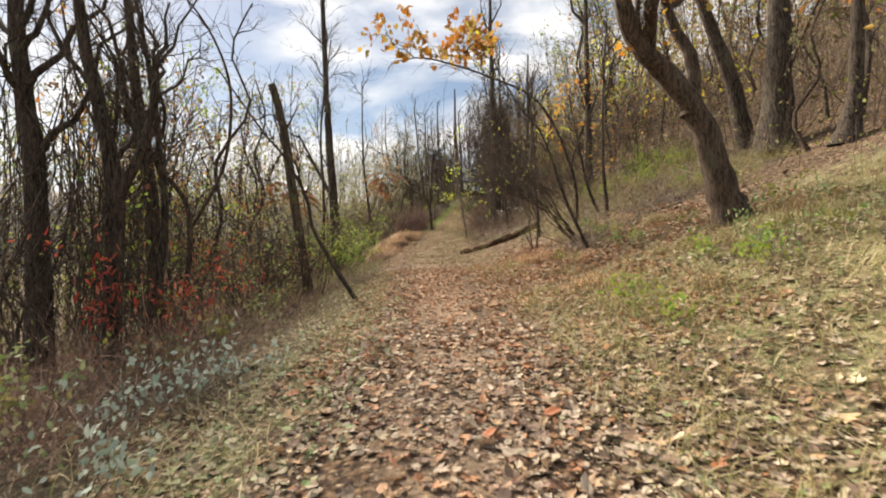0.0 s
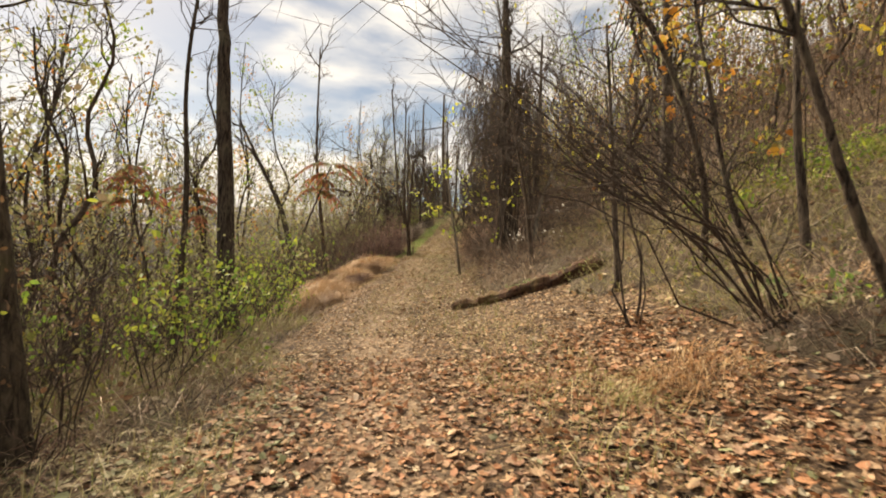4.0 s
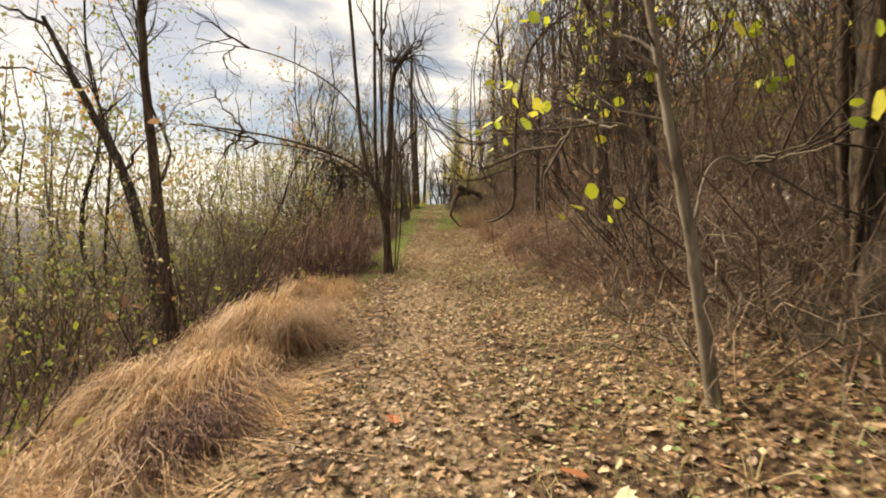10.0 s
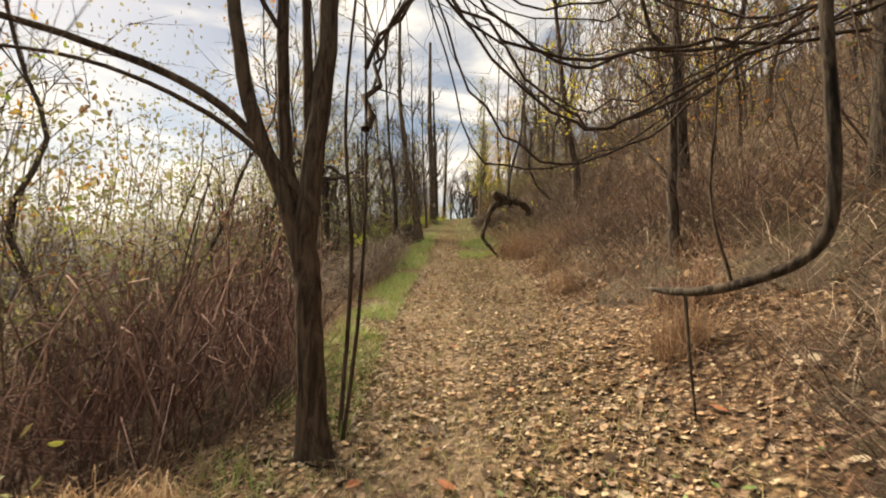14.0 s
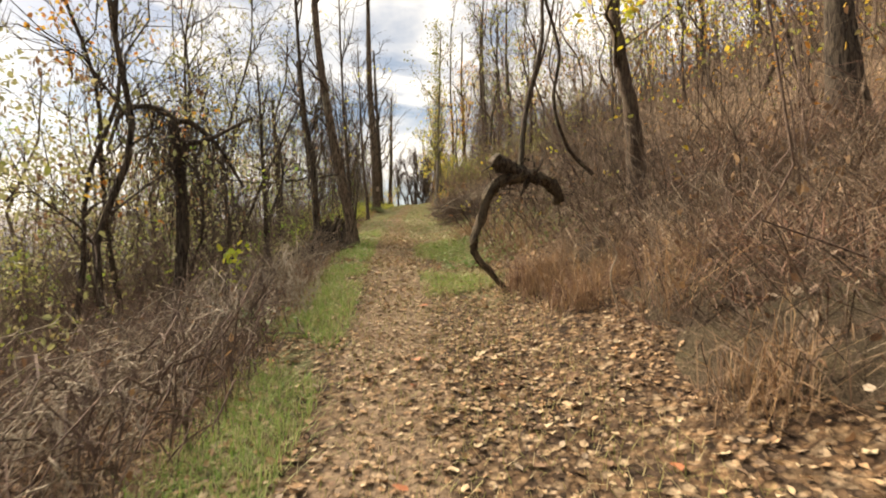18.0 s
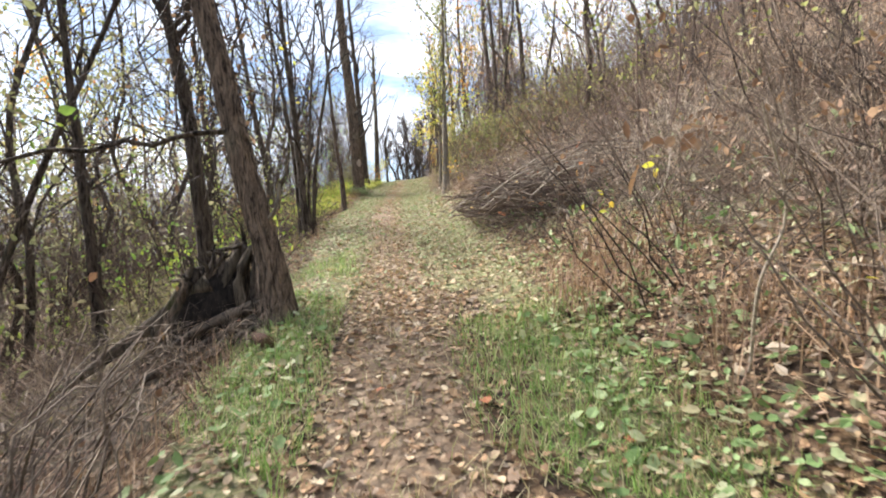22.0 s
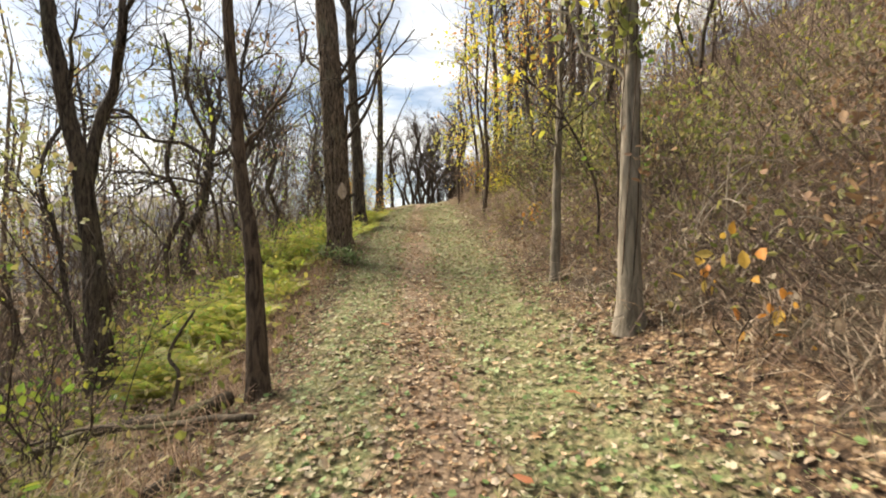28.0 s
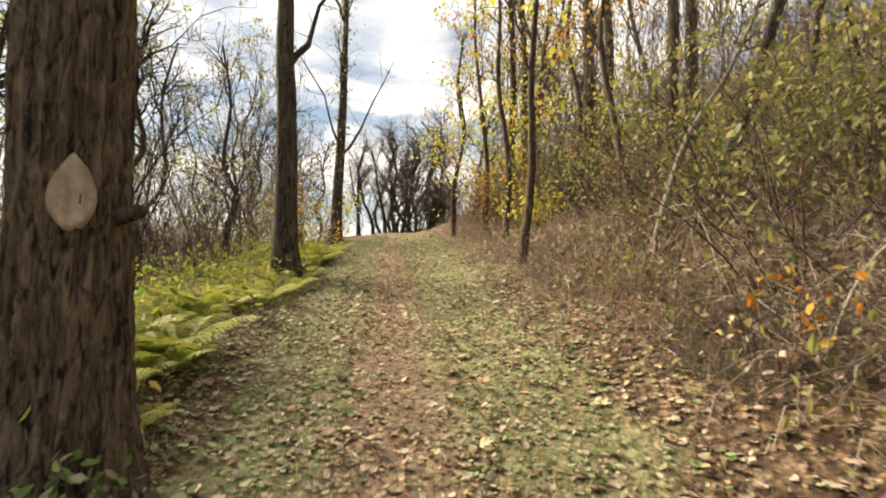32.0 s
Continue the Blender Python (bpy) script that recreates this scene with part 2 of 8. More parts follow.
FERN_LEAF = leaf_material("fern_yellow_green", [(0.33, 0.4, 0.065), (0.41, 0.43, 0.07), (0.22, 0.32, 0.06), (0.41, 0.37, 0.09), (0.32, 0.25, 0.08), (0.27, 0.36, 0.06)], 0.45, 0.6, 0.2)
GRASS_GREEN = leaf_material("grass_green", [(0.179, 0.314, 0.0672), (0.246, 0.381, 0.0952), (0.336, 0.437, 0.146), (0.146, 0.235, 0.056), (0.414, 0.437, 0.202), (0.448, 0.403, 0.224)], 0.3, 0.55, 0.2)
GRASS_DRY = leaf_material("grass_dry_straw", [(0.44, 0.285, 0.14), (0.52, 0.36, 0.195), (0.34, 0.205, 0.1), (0.48, 0.275, 0.13), (0.58, 0.44, 0.27)], 0.25, 0.65, 0.25)
GRASS_PALE = leaf_material("grass_olive_straw", [(0.33, 0.29, 0.13), (0.42, 0.36, 0.19), (0.26, 0.25, 0.1), (0.47, 0.41, 0.25), (0.22, 0.24, 0.08)], 0.25, 0.65, 0.25)
GRASS_RUST = leaf_material("grass_rust", [(0.31, 0.21, 0.13), (0.24, 0.155, 0.1), (0.37, 0.26, 0.165), (0.19, 0.12, 0.08)], 0.2, 0.7, 0.25)
WEED_BROWN = leaf_material("weed_stalk_brown", [(0.15, 0.105, 0.08), (0.26, 0.19, 0.14), (0.36, 0.28, 0.2), (0.07, 0.05, 0.04), (0.5, 0.41, 0.31), (0.21, 0.145, 0.11)], 0.1, 0.85, 0.2)
WEED_RED = leaf_material("weed_stalk_reddish", [(0.21, 0.125, 0.095), (0.3, 0.195, 0.145), (0.11, 0.068, 0.054), (0.42, 0.31, 0.225), (0.06, 0.04, 0.034), (0.25, 0.14, 0.1)], 0.1, 0.85, 0.2)
TWIG_WEED = leaf_material("dead_cane_purplish", [(0.15, 0.085, 0.075), (0.23, 0.14, 0.118), (0.1, 0.058, 0.052), (0.31, 0.2, 0.165), (0.07, 0.044, 0.04)], 0.05, 0.9, 0.2)
BRUSH_DARK = leaf_material("brush_dark", [(0.06, 0.045, 0.035), (0.1, 0.075, 0.058), (0.15, 0.11, 0.08), (0.05, 0.036, 0.03), (0.2, 0.15, 0.11), (0.12, 0.08, 0.065)], 0.05, 0.9, 0.2)
WEED_BLUE = leaf_material("weed_pale_bluish", [(0.42, 0.5, 0.44), (0.34, 0.43, 0.36), (0.5, 0.55, 0.48), (0.26, 0.34, 0.26)], 0.25, 0.7, 0.2)
PETAL_PALE = leaf_material("seedhead_white", [(0.72, 0.7, 0.64), (0.62, 0.6, 0.52), (0.78, 0.76, 0.7)], 0.3, 0.7, 0.2)


def ground_material():
    """Soil with matted leaf scraps; worn trail, turf and straw come from the ground's own masks."""
    n = Nodes("forest_floor")
    v = n.place()
    cells = n.add("TexVoronoi", Scale=17.0, Randomness=1.0)
    warp = n.mix(0.06, v, n.add("TexNoise", Scale=6.0, Detail=3.0).outputs[1], "ADD")
    n.link(warp, cells.inputs["Vector"])
    tone = n.add("SeparateColor")
    n.link(cells.outputs["Color"], tone.inputs[0])
    small = n.add("TexVoronoi", Scale=33.0, Randomness=1.0)
    n.link(warp, small.inputs["Vector"])
    tone2 = n.add("SeparateColor")
    n.link(small.outputs["Color"], tone2.inputs[0])
    scraps = [(0.0, (0.05, 0.032, 0.02)), (0.16, (0.3, 0.2, 0.115)), (0.36, (0.14, 0.088, 0.052)), (0.52, (0.4, 0.285, 0.175)), (0.66, (0.22, 0.135, 0.075)), (0.82, (0.5, 0.385, 0.26)), (0.93, (0.09, 0.058, 0.038))]
    litter = n.mix(n.ramp(tone.outputs[1], [(0.45, (0, 0, 0)), (0.5, (1, 1, 1))]), n.ramp(tone.outputs[0], scraps, True), n.ramp(tone2.outputs[0], scraps, True))
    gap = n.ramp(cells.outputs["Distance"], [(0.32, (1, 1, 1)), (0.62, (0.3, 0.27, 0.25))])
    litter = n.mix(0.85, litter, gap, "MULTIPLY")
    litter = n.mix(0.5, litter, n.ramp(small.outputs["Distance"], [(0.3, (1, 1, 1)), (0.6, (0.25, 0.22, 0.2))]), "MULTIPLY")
    soil = n.ramp(n.noise(9, 7, v), [(0.3, (0.035, 0.024, 0.016)), (0.7, (0.12, 0.08, 0.052))])
    far = n.mix(0.35, litter, n.ramp(n.noise(2.2, 8, v, 0.7), [(0.35, (0.05, 0.036, 0.026)), (0.5, (0.12, 0.088, 0.06)), (0.66, (0.2, 0.155, 0.105))]))
    c = n.mix(n.ramp(n.noise(3.5, 5, v), [(0.3, (0.45, 0.45, 0.45)), (0.55, (0.95, 0.95, 0.95))]), soil, litter)
    masks = n.add("Attribute")
    masks.attribute_name = "cover"
    split = n.add("SeparateColor")
    n.link(masks.outputs["Color"], split.inputs[0])
    trail = n.ramp(n.noise(14, 6, v), [(0.3, (0.2, 0.14, 0.095)), (0.55, (0.34, 0.25, 0.17)), (0.75, (0.44, 0.34, 0.24))])
    turf = n.ramp(n.noise(22, 5, v), [(0.3, (0.12, 0.15, 0.06)), (0.5, (0.22, 0.25, 0.11)), (0.65, (0.34, 0.3, 0.18)), (0.8, (0.42, 0.36, 0.23))])
    ragged = n.noise(4.5, 6, v)
    edge = lambda s: n.ramp(n.math("ADD", s, n.math("MULTIPLY", n.math("SUBTRACT", ragged, 0.5), 0.9)), [(0.32, (0, 0, 0)), (0.62, (1, 1, 1))])  # noqa: E731
    c = n.mix(n.math("MULTIPLY", edge(split.outputs[0]), 0.85), c, n.mix(0.42, trail, litter))
    c = n.mix(n.math("MULTIPLY", edge(split.outputs[1]), 0.8), c, turf)
    c = n.mix(split.outputs[2], c, far)
    c = n.mix(0.3, c, n.ramp(n.noise(0.45, 4, v), [(0.35, (0.55, 0.52, 0.48)), (0.65, (1, 1, 1))]), "MULTIPLY")
    h = n.mix(0.5, cells.outputs["Distance"], n.noise(40, 6, v))
    return n.finish(c, 0.95, h, 1.0, 0.05)


GROUND = ground_material()


def straw_material():
    n = Nodes("straw_mat")
    v = n.place((9, 40, 9))
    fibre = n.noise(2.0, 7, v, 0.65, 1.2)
    # the ramp's dark end paints in shade between the straws
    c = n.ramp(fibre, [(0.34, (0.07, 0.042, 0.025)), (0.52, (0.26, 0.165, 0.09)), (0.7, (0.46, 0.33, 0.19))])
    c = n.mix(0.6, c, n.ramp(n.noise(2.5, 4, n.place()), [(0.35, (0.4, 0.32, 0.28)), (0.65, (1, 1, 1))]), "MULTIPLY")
    return n.finish(c, 0.95, fibre, 1.0, 0.05)


STRAW_MAT = straw_material()


def thatch_material():
    """Matted dead stems; the dark between the strands is shade put into the colour."""
    n = Nodes("dead_thatch")
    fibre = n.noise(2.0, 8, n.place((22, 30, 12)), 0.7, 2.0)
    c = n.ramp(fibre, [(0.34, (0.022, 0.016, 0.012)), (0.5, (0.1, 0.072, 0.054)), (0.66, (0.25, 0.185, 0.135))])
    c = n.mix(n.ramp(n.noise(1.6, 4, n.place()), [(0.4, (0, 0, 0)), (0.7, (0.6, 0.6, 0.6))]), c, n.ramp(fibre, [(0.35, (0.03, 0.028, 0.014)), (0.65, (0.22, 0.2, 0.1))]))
    return n.finish(c, 0.95, fibre, 1.0, 0.06)


THATCH = thatch_material()


def hill_material():
    n = Nodes("far_hill_painted_haze")
    v = n.place()
    # bluish greys put the haze of distance into the hill's own colour
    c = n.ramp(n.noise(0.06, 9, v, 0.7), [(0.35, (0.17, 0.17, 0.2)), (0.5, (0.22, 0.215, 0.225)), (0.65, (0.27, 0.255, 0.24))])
    return n.finish(c, 1.0, n.noise(0.3, 6, v), 1.0, 2.0)


HILL = hill_material()


def cut_wood_material():
    n = Nodes("cut_wood")
    v = n.place((1, 1, 1))
    w = n.add("TexNoise", Scale=5.0, Detail=6.0)
    n.link(n.place((6, 6, 1.5)), w.inputs["Vector"])
    c = n.ramp(w.outputs[0], [(0.3, (0.3, 0.23, 0.175)), (0.65, (0.5, 0.41, 0.33))])
    c = n.mix(0.4, c, n.ramp(n.noise(30, 5, v), [(0.3, (0.3, 0.24, 0.2)), (0.7, (1, 1, 1))]), "MULTIPLY")
    return n.finish(c, 0.85, w.outputs[0], 0.5, 0.01)


CUT = cut_wood_material()

# ---- mesh helpers ----
rng = np.random.default_rng(7)


def unit(a):
    return a / np.maximum(np.linalg.norm(a, axis=-1, keepdims=True), 1e-9)


def mesh_of(name, verts, faces, mat, smooth=True):
    """A mesh datablock from arrays; faces all have the same number of corners."""
    me = bpy.data.meshes.new(name)
    k = faces.shape[1]
    me.vertices.add(len(verts))
    me.vertices.foreach_set("co", np.ascontiguousarray(verts, dtype=np.float32).ravel())
    me.loops.add(faces.size)
    me.loops.foreach_set("vertex_index", np.ascontiguousarray(faces, dtype=np.int32).ravel())
    me.polygons.add(len(faces))
    me.polygons.foreach_set("loop_start", np.arange(0, faces.size, k, dtype=np.int32))
    me.polygons.foreach_set("use_smooth", np.full(len(faces), smooth))
    me.materials.append(mat)
    me.update(calc_edges=True)
    return me


def part(name, geo, mat, parent=None, label="", smooth=True):
    ob = new(name, mesh_of(name, geo[0], geo[1], mat, smooth))
    if parent is not None:
        ob.parent = parent
    if name in MANY:
        tagged(ob, kind="stuff")
    if label:
        tagged(ob, label)
    return ob


MANY = {"twig_spray", "foliage", "branchwork", "blade_clump", "strand_curtain", "shoot_spray", "cane_tangle", "straw", "stalk_clump", "moss", "fine_brushwood", "leaf_scatter", "stem_tangle", "stubble", "seed_stalk"}


def thing(name, base, label, category, group="", kind=""):
    ob = new(name)
    ob.empty_display_size = 0.2
    ob.location = base
    return tagged(ob, label, category, group, kind)


def joined(*geos):
    verts, faces, n = [], [], 0
    for v, f in geos:
        verts.append(v)
        faces.append(f + n)
        n += len(v)
    return np.concatenate(verts), np.concatenate(faces)


def tubes(p, r, sides=4, ridge=0.0, closed=False):
    """Tapered tubes along polylines p (count, steps, 3) with radii r (count, steps)."""
    p, r = np.asarray(p, float), np.asarray(r, float)
    if p.ndim == 2:
        p, r = p[None], r[None]
    t_n, s_n, _ = p.shape
    tan = unit(np.gradient(p, axis=1))
    up = np.abs(tan[..., 2].mean(1)) > 0.75
    ref = np.where(up[:, None], np.array([1.0, 0.1, 0.0]), np.array([0.1, 0.05, 1.0]))[:, None, :]
    a = unit(np.cross(tan, np.broadcast_to(ref, tan.shape)))
    b = np.cross(tan, a)
    ang = np.arange(sides) * 2 * math.pi / sides
    rr = np.repeat(r[:, :, None], sides, axis=2)
    if ridge:
        s = np.arange(s_n)[None, :, None]
        ph = rng.uniform(0, 6.28, (t_n, 1, 1))
        q = ang[None, None, :]
        rr = rr * (1 + ridge * (np.sin(7 * q + 0.35 * s + ph) * 0.5 + np.sin(11 * q - 0.5 * s + 2 * ph) * 0.4 + np.sin(3 * q + 0.9 * s - ph) * 0.5)
                   + ridge * 0.5 * rng.standard_normal(rr.shape))
    v = p[:, :, None, :] + rr[..., None] * (a[:, :, None, :] * np.cos(ang)[:, None] + b[:, :, None, :] * np.sin(ang)[:, None])
    i = np.arange(t_n * s_n * sides).reshape(t_n, s_n, sides)
    j = np.roll(i, -1, axis=2)
    f = np.stack([i[:, :-1], j[:, :-1], j[:, 1:], i[:, 1:]], axis=-1).reshape(-1, 4)
    v = v.reshape(-1, 3)
    if closed:
        caps = []
        for row in (i[:, 0, ::-1], i[:, -1]):
            half = sides // 2
            for k in range(half - 1):
                caps.append(np.stack([row[:, k], row[:, k + 1], row[:, sides - 2 - k], row[:, sides - 1 - k]], axis=-1))
        f = np.concatenate([f] + caps)
    return v, f


def triangles(geo):
    """The same mesh in triangles."""
    return geo[0], np.concatenate([geo[1][:, :3], geo[1][:, [0, 2, 3]]])


def spikes(p, r):
    """The finest twigs: three-sided spikes from the first to the last point of each line."""
    n = len(p)
    tan = unit(p[:, -1] - p[:, 0])
    a = unit(np.cross(tan, rng.standard_normal((n, 3))))
    b = np.cross(tan, a)
    r = np.broadcast_to(np.asarray(r, float), (n,))[:, None]
    v = np.stack([p[:, 0] + a * r, p[:, 0] + (b * 0.87 - a * 0.5) * r, p[:, 0] - (b * 0.87 + a * 0.5) * r, p[:, -1]], 1)
    f = np.array([(0, 1, 3), (1, 2, 3), (2, 0, 3)])[None] + (np.arange(n) * 4)[:, None, None]
    return v.reshape(-1, 3), f.reshape(-1, 3)


def spline(points, steps):
    """A smooth polyline through control points (Catmull-Rom)."""
    p = np.asarray(points, float)
    q = np.vstack([2 * p[0] - p[1], p, 2 * p[-1] - p[-2]])
    u = np.linspace(0, len(p) - 1.0001, steps)
    k = u.astype(int)
    t = (u - k)[:, None]
    a, b, c, d = q[k], q[k + 1], q[k + 2], q[k + 3]
    return 0.5 * (2 * b + (c - a) * t + (2 * a - 5 * b + 4 * c - d) * t**2 + (3 * b - a - 3 * c + d) * t**3)


def sprout(p, count, length, spread=0.9, lift=0.2, start=0.25, steps=4, wander=0.08, curl=0.0, end=1.0):
    """Side shoots from polylines p: count on each, of a length range, leaning away by spread and lifted (or drooping) by lift."""
    p = np.asarray(p, float)
    if p.ndim == 2:
        p = p[None]
    t_n, s_n, _ = p.shape
    u = rng.uniform(start, end, (t_n, count)) * (s_n - 1.001)
    k = u.astype(int)
    w = (u - k)[..., None]
    rows = np.arange(t_n)[:, None]
    at, nxt = p[rows, k], p[rows, k + 1]
    tan = unit(nxt - at)
    pos = at + (nxt - at) * w
    side = unit(np.cross(tan, rng.standard_normal(tan.shape)))
    d = unit(tan + side * spread * rng.uniform(0.6, 1.4, (t_n, count, 1)) + np.array([0, 0, lift]))
    ln = rng.uniform(*length, (t_n, count)) * (1.15 - 0.6 * u / s_n)
    s = np.linspace(0, 1, steps)[None, None, :, None]
    bend = rng.standard_normal((t_n, count, 1, 3)) * 0.22 + np.array([0, 0, curl])
    path = pos[:, :, None] + (d[:, :, None] * s + bend * s**2) * ln[:, :, None, None]
    path[:, :, 1:] += rng.standard_normal((t_n, count, steps - 1, 3)) * wander * ln[:, :, None, None] * 0.5
    return path.reshape(-1, steps, 3)


def taper(p, r0, r1=None):
    """Radii that thin out along polylines; r0 may be one number or one for each."""
    n, s = p.shape[0], p.shape[1]
    r0 = np.broadcast_to(np.asarray(r0, float), (n,))[:, None]
    k = np.linspace(1, 0.22 if r1 is None else r1, s)[None]
    return r0 * k


def turns(n, tilt=1.0):
    """Random turns: any heading, tipped over by up to tilt."""
    h, a, roll = rng.uniform(0, 6.283, n), rng.standard_normal(n) * tilt, rng.standard_normal(n) * tilt
    ch, sh, ca, sa, cr, sr = np.cos(h), np.sin(h), np.cos(a), np.sin(a), np.cos(roll), np.sin(roll)
    z, o = np.zeros(n), np.ones(n)
    rz = np.stack([np.stack([ch, -sh, z], -1), np.stack([sh, ch, z], -1), np.stack([z, z, o], -1)], 1)
    rx = np.stack([np.stack([o, z, z], -1), np.stack([z, ca, -sa], -1), np.stack([z, sa, ca], -1)], 1)
    ry = np.stack([np.stack([cr, z, sr], -1), np.stack([z, o, z], -1), np.stack([-sr, z, cr], -1)], 1)
    return rz @ rx @ ry


# leaf outlines, length 1 along y, folded on the midrib and curled
OVATE = (np.array([(0, 0, 0), (0.27, 0.3, 0.08), (0.22, 0.68, 0.06), (0, 1, -0.06), (-0.22, 0.66, 0.08), (-0.27, 0.3, 0.06)]), np.array([(0, 1, 2, 3), (0, 3, 4, 5)]))
LANCE = (OVATE[0] * np.array([0.5, 1, 1]), OVATE[1])
CURLED = (np.array([(0, 0, 0.02), (0.36, 0.22, 0.09), (0.26, 0.74, 0.11), (0.05, 1, 0.04), (-0.29, 0.76, 0.12), (-0.35, 0.28, 0.06)]), np.array([(0, 1, 2, 3), (0, 3, 4, 5)]))
CRUMPLED = (np.array([(0.03, 0, 0.04), (0.38, 0.2, 0.2), (0.27, 0.72, 0.02), (0.06, 1, 0.2), (-0.3, 0.7, 0.25), (-0.36, 0.32, 0.0)]), np.array([(0, 1, 2, 3), (0, 3, 4, 5)]))
SCRAP = (np.array([(0, 0, 0), (0.4, 0.35, 0.16), (0.12, 1, 0.02), (-0.38, 0.5, 0.2)]), np.array([(0, 1, 2, 3)]))
LOBED = (np.array([(0, 0, 0), (0.3, 0.02, 0.05), (0.52, 0.3, 0.1), (0.24, 0.36, 0.02), (0.42, 0.72, 0.12), (0.13, 0.62, 0.0), (0, 1, 0.07), (-0.13, 0.62, 0.02),
                   (-0.42, 0.72, 0.08), (-0.24, 0.36, 0.02), (-0.52, 0.3, 0.13), (-0.3, 0.02, 0.04), (0, 0.36, -0.03)]),
         np.array([(0, 1, 2, 12), (12, 2, 3, 3), (12, 3, 4, 5), (12, 5, 6, 7), (12, 7, 8, 9), (12, 9, 10, 10), (0, 12, 10, 11)]))
LOBED = (LOBED[0], np.array([(0, 1, 2, 12), (2, 3, 4, 12), (4, 5, 6, 12), (6, 7, 8, 12), (8, 9, 10, 12), (10, 11, 0, 12)]))
ROUND = (np.array([(0, 0, 0), (0.42, 0.18, 0.06), (0.5, 0.6, 0.08), (0, 0.92, 0.02), (-0.5, 0.6, 0.08), (-0.42, 0.18, 0.06), (0, 0.4, -0.02)]),
         np.array([(0, 1, 2, 6), (6, 2, 3, 4), (0, 6, 4, 5)]))


def leaves(pos, size, shape, tilt=0.4, mats=None):
    """Many leaves at once: each turned at random."""
    n = len(pos)
    tv, tf = shape
    m = turns(n, tilt) if mats is None else mats
    sc = np.broadcast_to(np.asarray(size, float), (n,))[:, None, None]
    warp = tv[None] * (1 + 0.18 * rng.standard_normal((n, 1, 3)))
    v = np.einsum("nij,nvj->nvi", m, warp) * sc + pos[:, None]
    f = tf[None] + (np.arange(n) * len(tv))[:, None, None]
    return v.reshape(-1, 3), f.reshape(-1, tf.shape[1])


def blades(pos, height, width, lean=0.5, heading=None, droop=0.4, plain=False):
    """Grass blades: two bent quads each, or one where they are small or far."""
    n = len(pos)
    h = np.broadcast_to(np.asarray(height, float), (n,))[:, None]
    a = rng.uniform(0, 6.283, n) if heading is None else heading
    d = np.stack([np.cos(a), np.sin(a), np.zeros(n)], -1)
    side = np.stack([-np.sin(a), np.cos(a), np.zeros(n)], -1) * np.broadcast_to(np.asarray(width, float), (n,))[:, None] * 0.5
    ln = np.abs(rng.standard_normal((n, 1))) * lean
    mid = pos + d * ln * h * 0.45 + np.array([0, 0, 1]) * h * 0.6
    tip = pos + d * ln * h * (1.0 + droop) + np.array([0, 0, 1]) * h * (1.0 - droop * np.minimum(ln, 1.5) * 0.6)
    if plain:
        v = np.stack([pos - side, pos + side, tip + side * 0.25, tip - side * 0.25], 1)
        return v.reshape(-1, 3), np.arange(4 * n).reshape(-1, 4)
    v = np.stack([pos - side, pos + side, mid + side * 0.8, mid - side * 0.8, tip + side * 0.12, tip - side * 0.12], 1)
    f = np.array([(0, 1, 2, 3), (3, 2, 4, 5)])[None] + (np.arange(n) * 6)[:, None, None]
    return v.reshape(-1, 3), f.reshape(-1, 4)


def stalks(pos, height, width, lean=0.6, forks=2, kink=0.08):
    """Dead weeds and brush: kinked, leaning stems with side shoots."""
    n = len(pos)
    h = np.broadcast_to(np.asarray(height, float), (n,))[:, None, None]
    w = np.broadcast_to(np.asarray(width, float), (n,))[:, None]
    a = rng.uniform(0, 6.283, n)
    d = np.stack([np.cos(a), np.sin(a), np.zeros(n)], -1)[:, None]
    ln = np.minimum(np.abs(rng.standard_normal((n, 1, 1))) * lean, 2.2)
    s = np.array([0, 0.55, 1])[None, :, None]
    p = pos[:, None] + (d * ln * (0.5 * s + 0.7 * s**2) + np.array([0, 0, 1]) * (s - 0.22 * ln * s**2)) * h / np.sqrt(1 + 0.7 * ln**2)
    p[:, 1:] += rng.standard_normal((n, 2, 3)) * kink * h
    side = unit(np.cross(p[:, -1] - p[:, 0], rng.standard_normal((n, 3))))
    k = np.array([0.5, 0.38, 0.1])[None, :, None] * w[:, None] * side[:, None]
    v = [np.concatenate([p - k, p + k], 1)]
    f = [np.array([(0, 3, 4), (0, 4, 1), (1, 4, 5), (1, 5, 2)])[None] + (np.arange(n) * 6)[:, None, None]]
    rows, m = np.arange(n), 6 * n
    for j in range(forks):
        i = rng.integers(0 if j else 1, 2, n)
        u = rng.uniform(0, 1, (n, 1))
        at = p[rows, i] * (1 - u) + p[rows, i + 1] * u
        way = unit(unit(p[rows, i + 1] - p[rows, i]) + rng.standard_normal((n, 3)) * 0.75)
        tip = at + way * h[:, 0] * rng.uniform(0.15, 0.5, (n, 1))
        e = side * w * 0.28
        v.append(np.stack([at - e, at + e, tip], 1))
        f.append((np.arange(3)[None] + (np.arange(n) * 3)[:, None] + m)[:, None])
        m += 3 * n
    return np.concatenate([x.reshape(-1, 3) for x in v]), np.concatenate([x.reshape(-1, 3) for x in f])


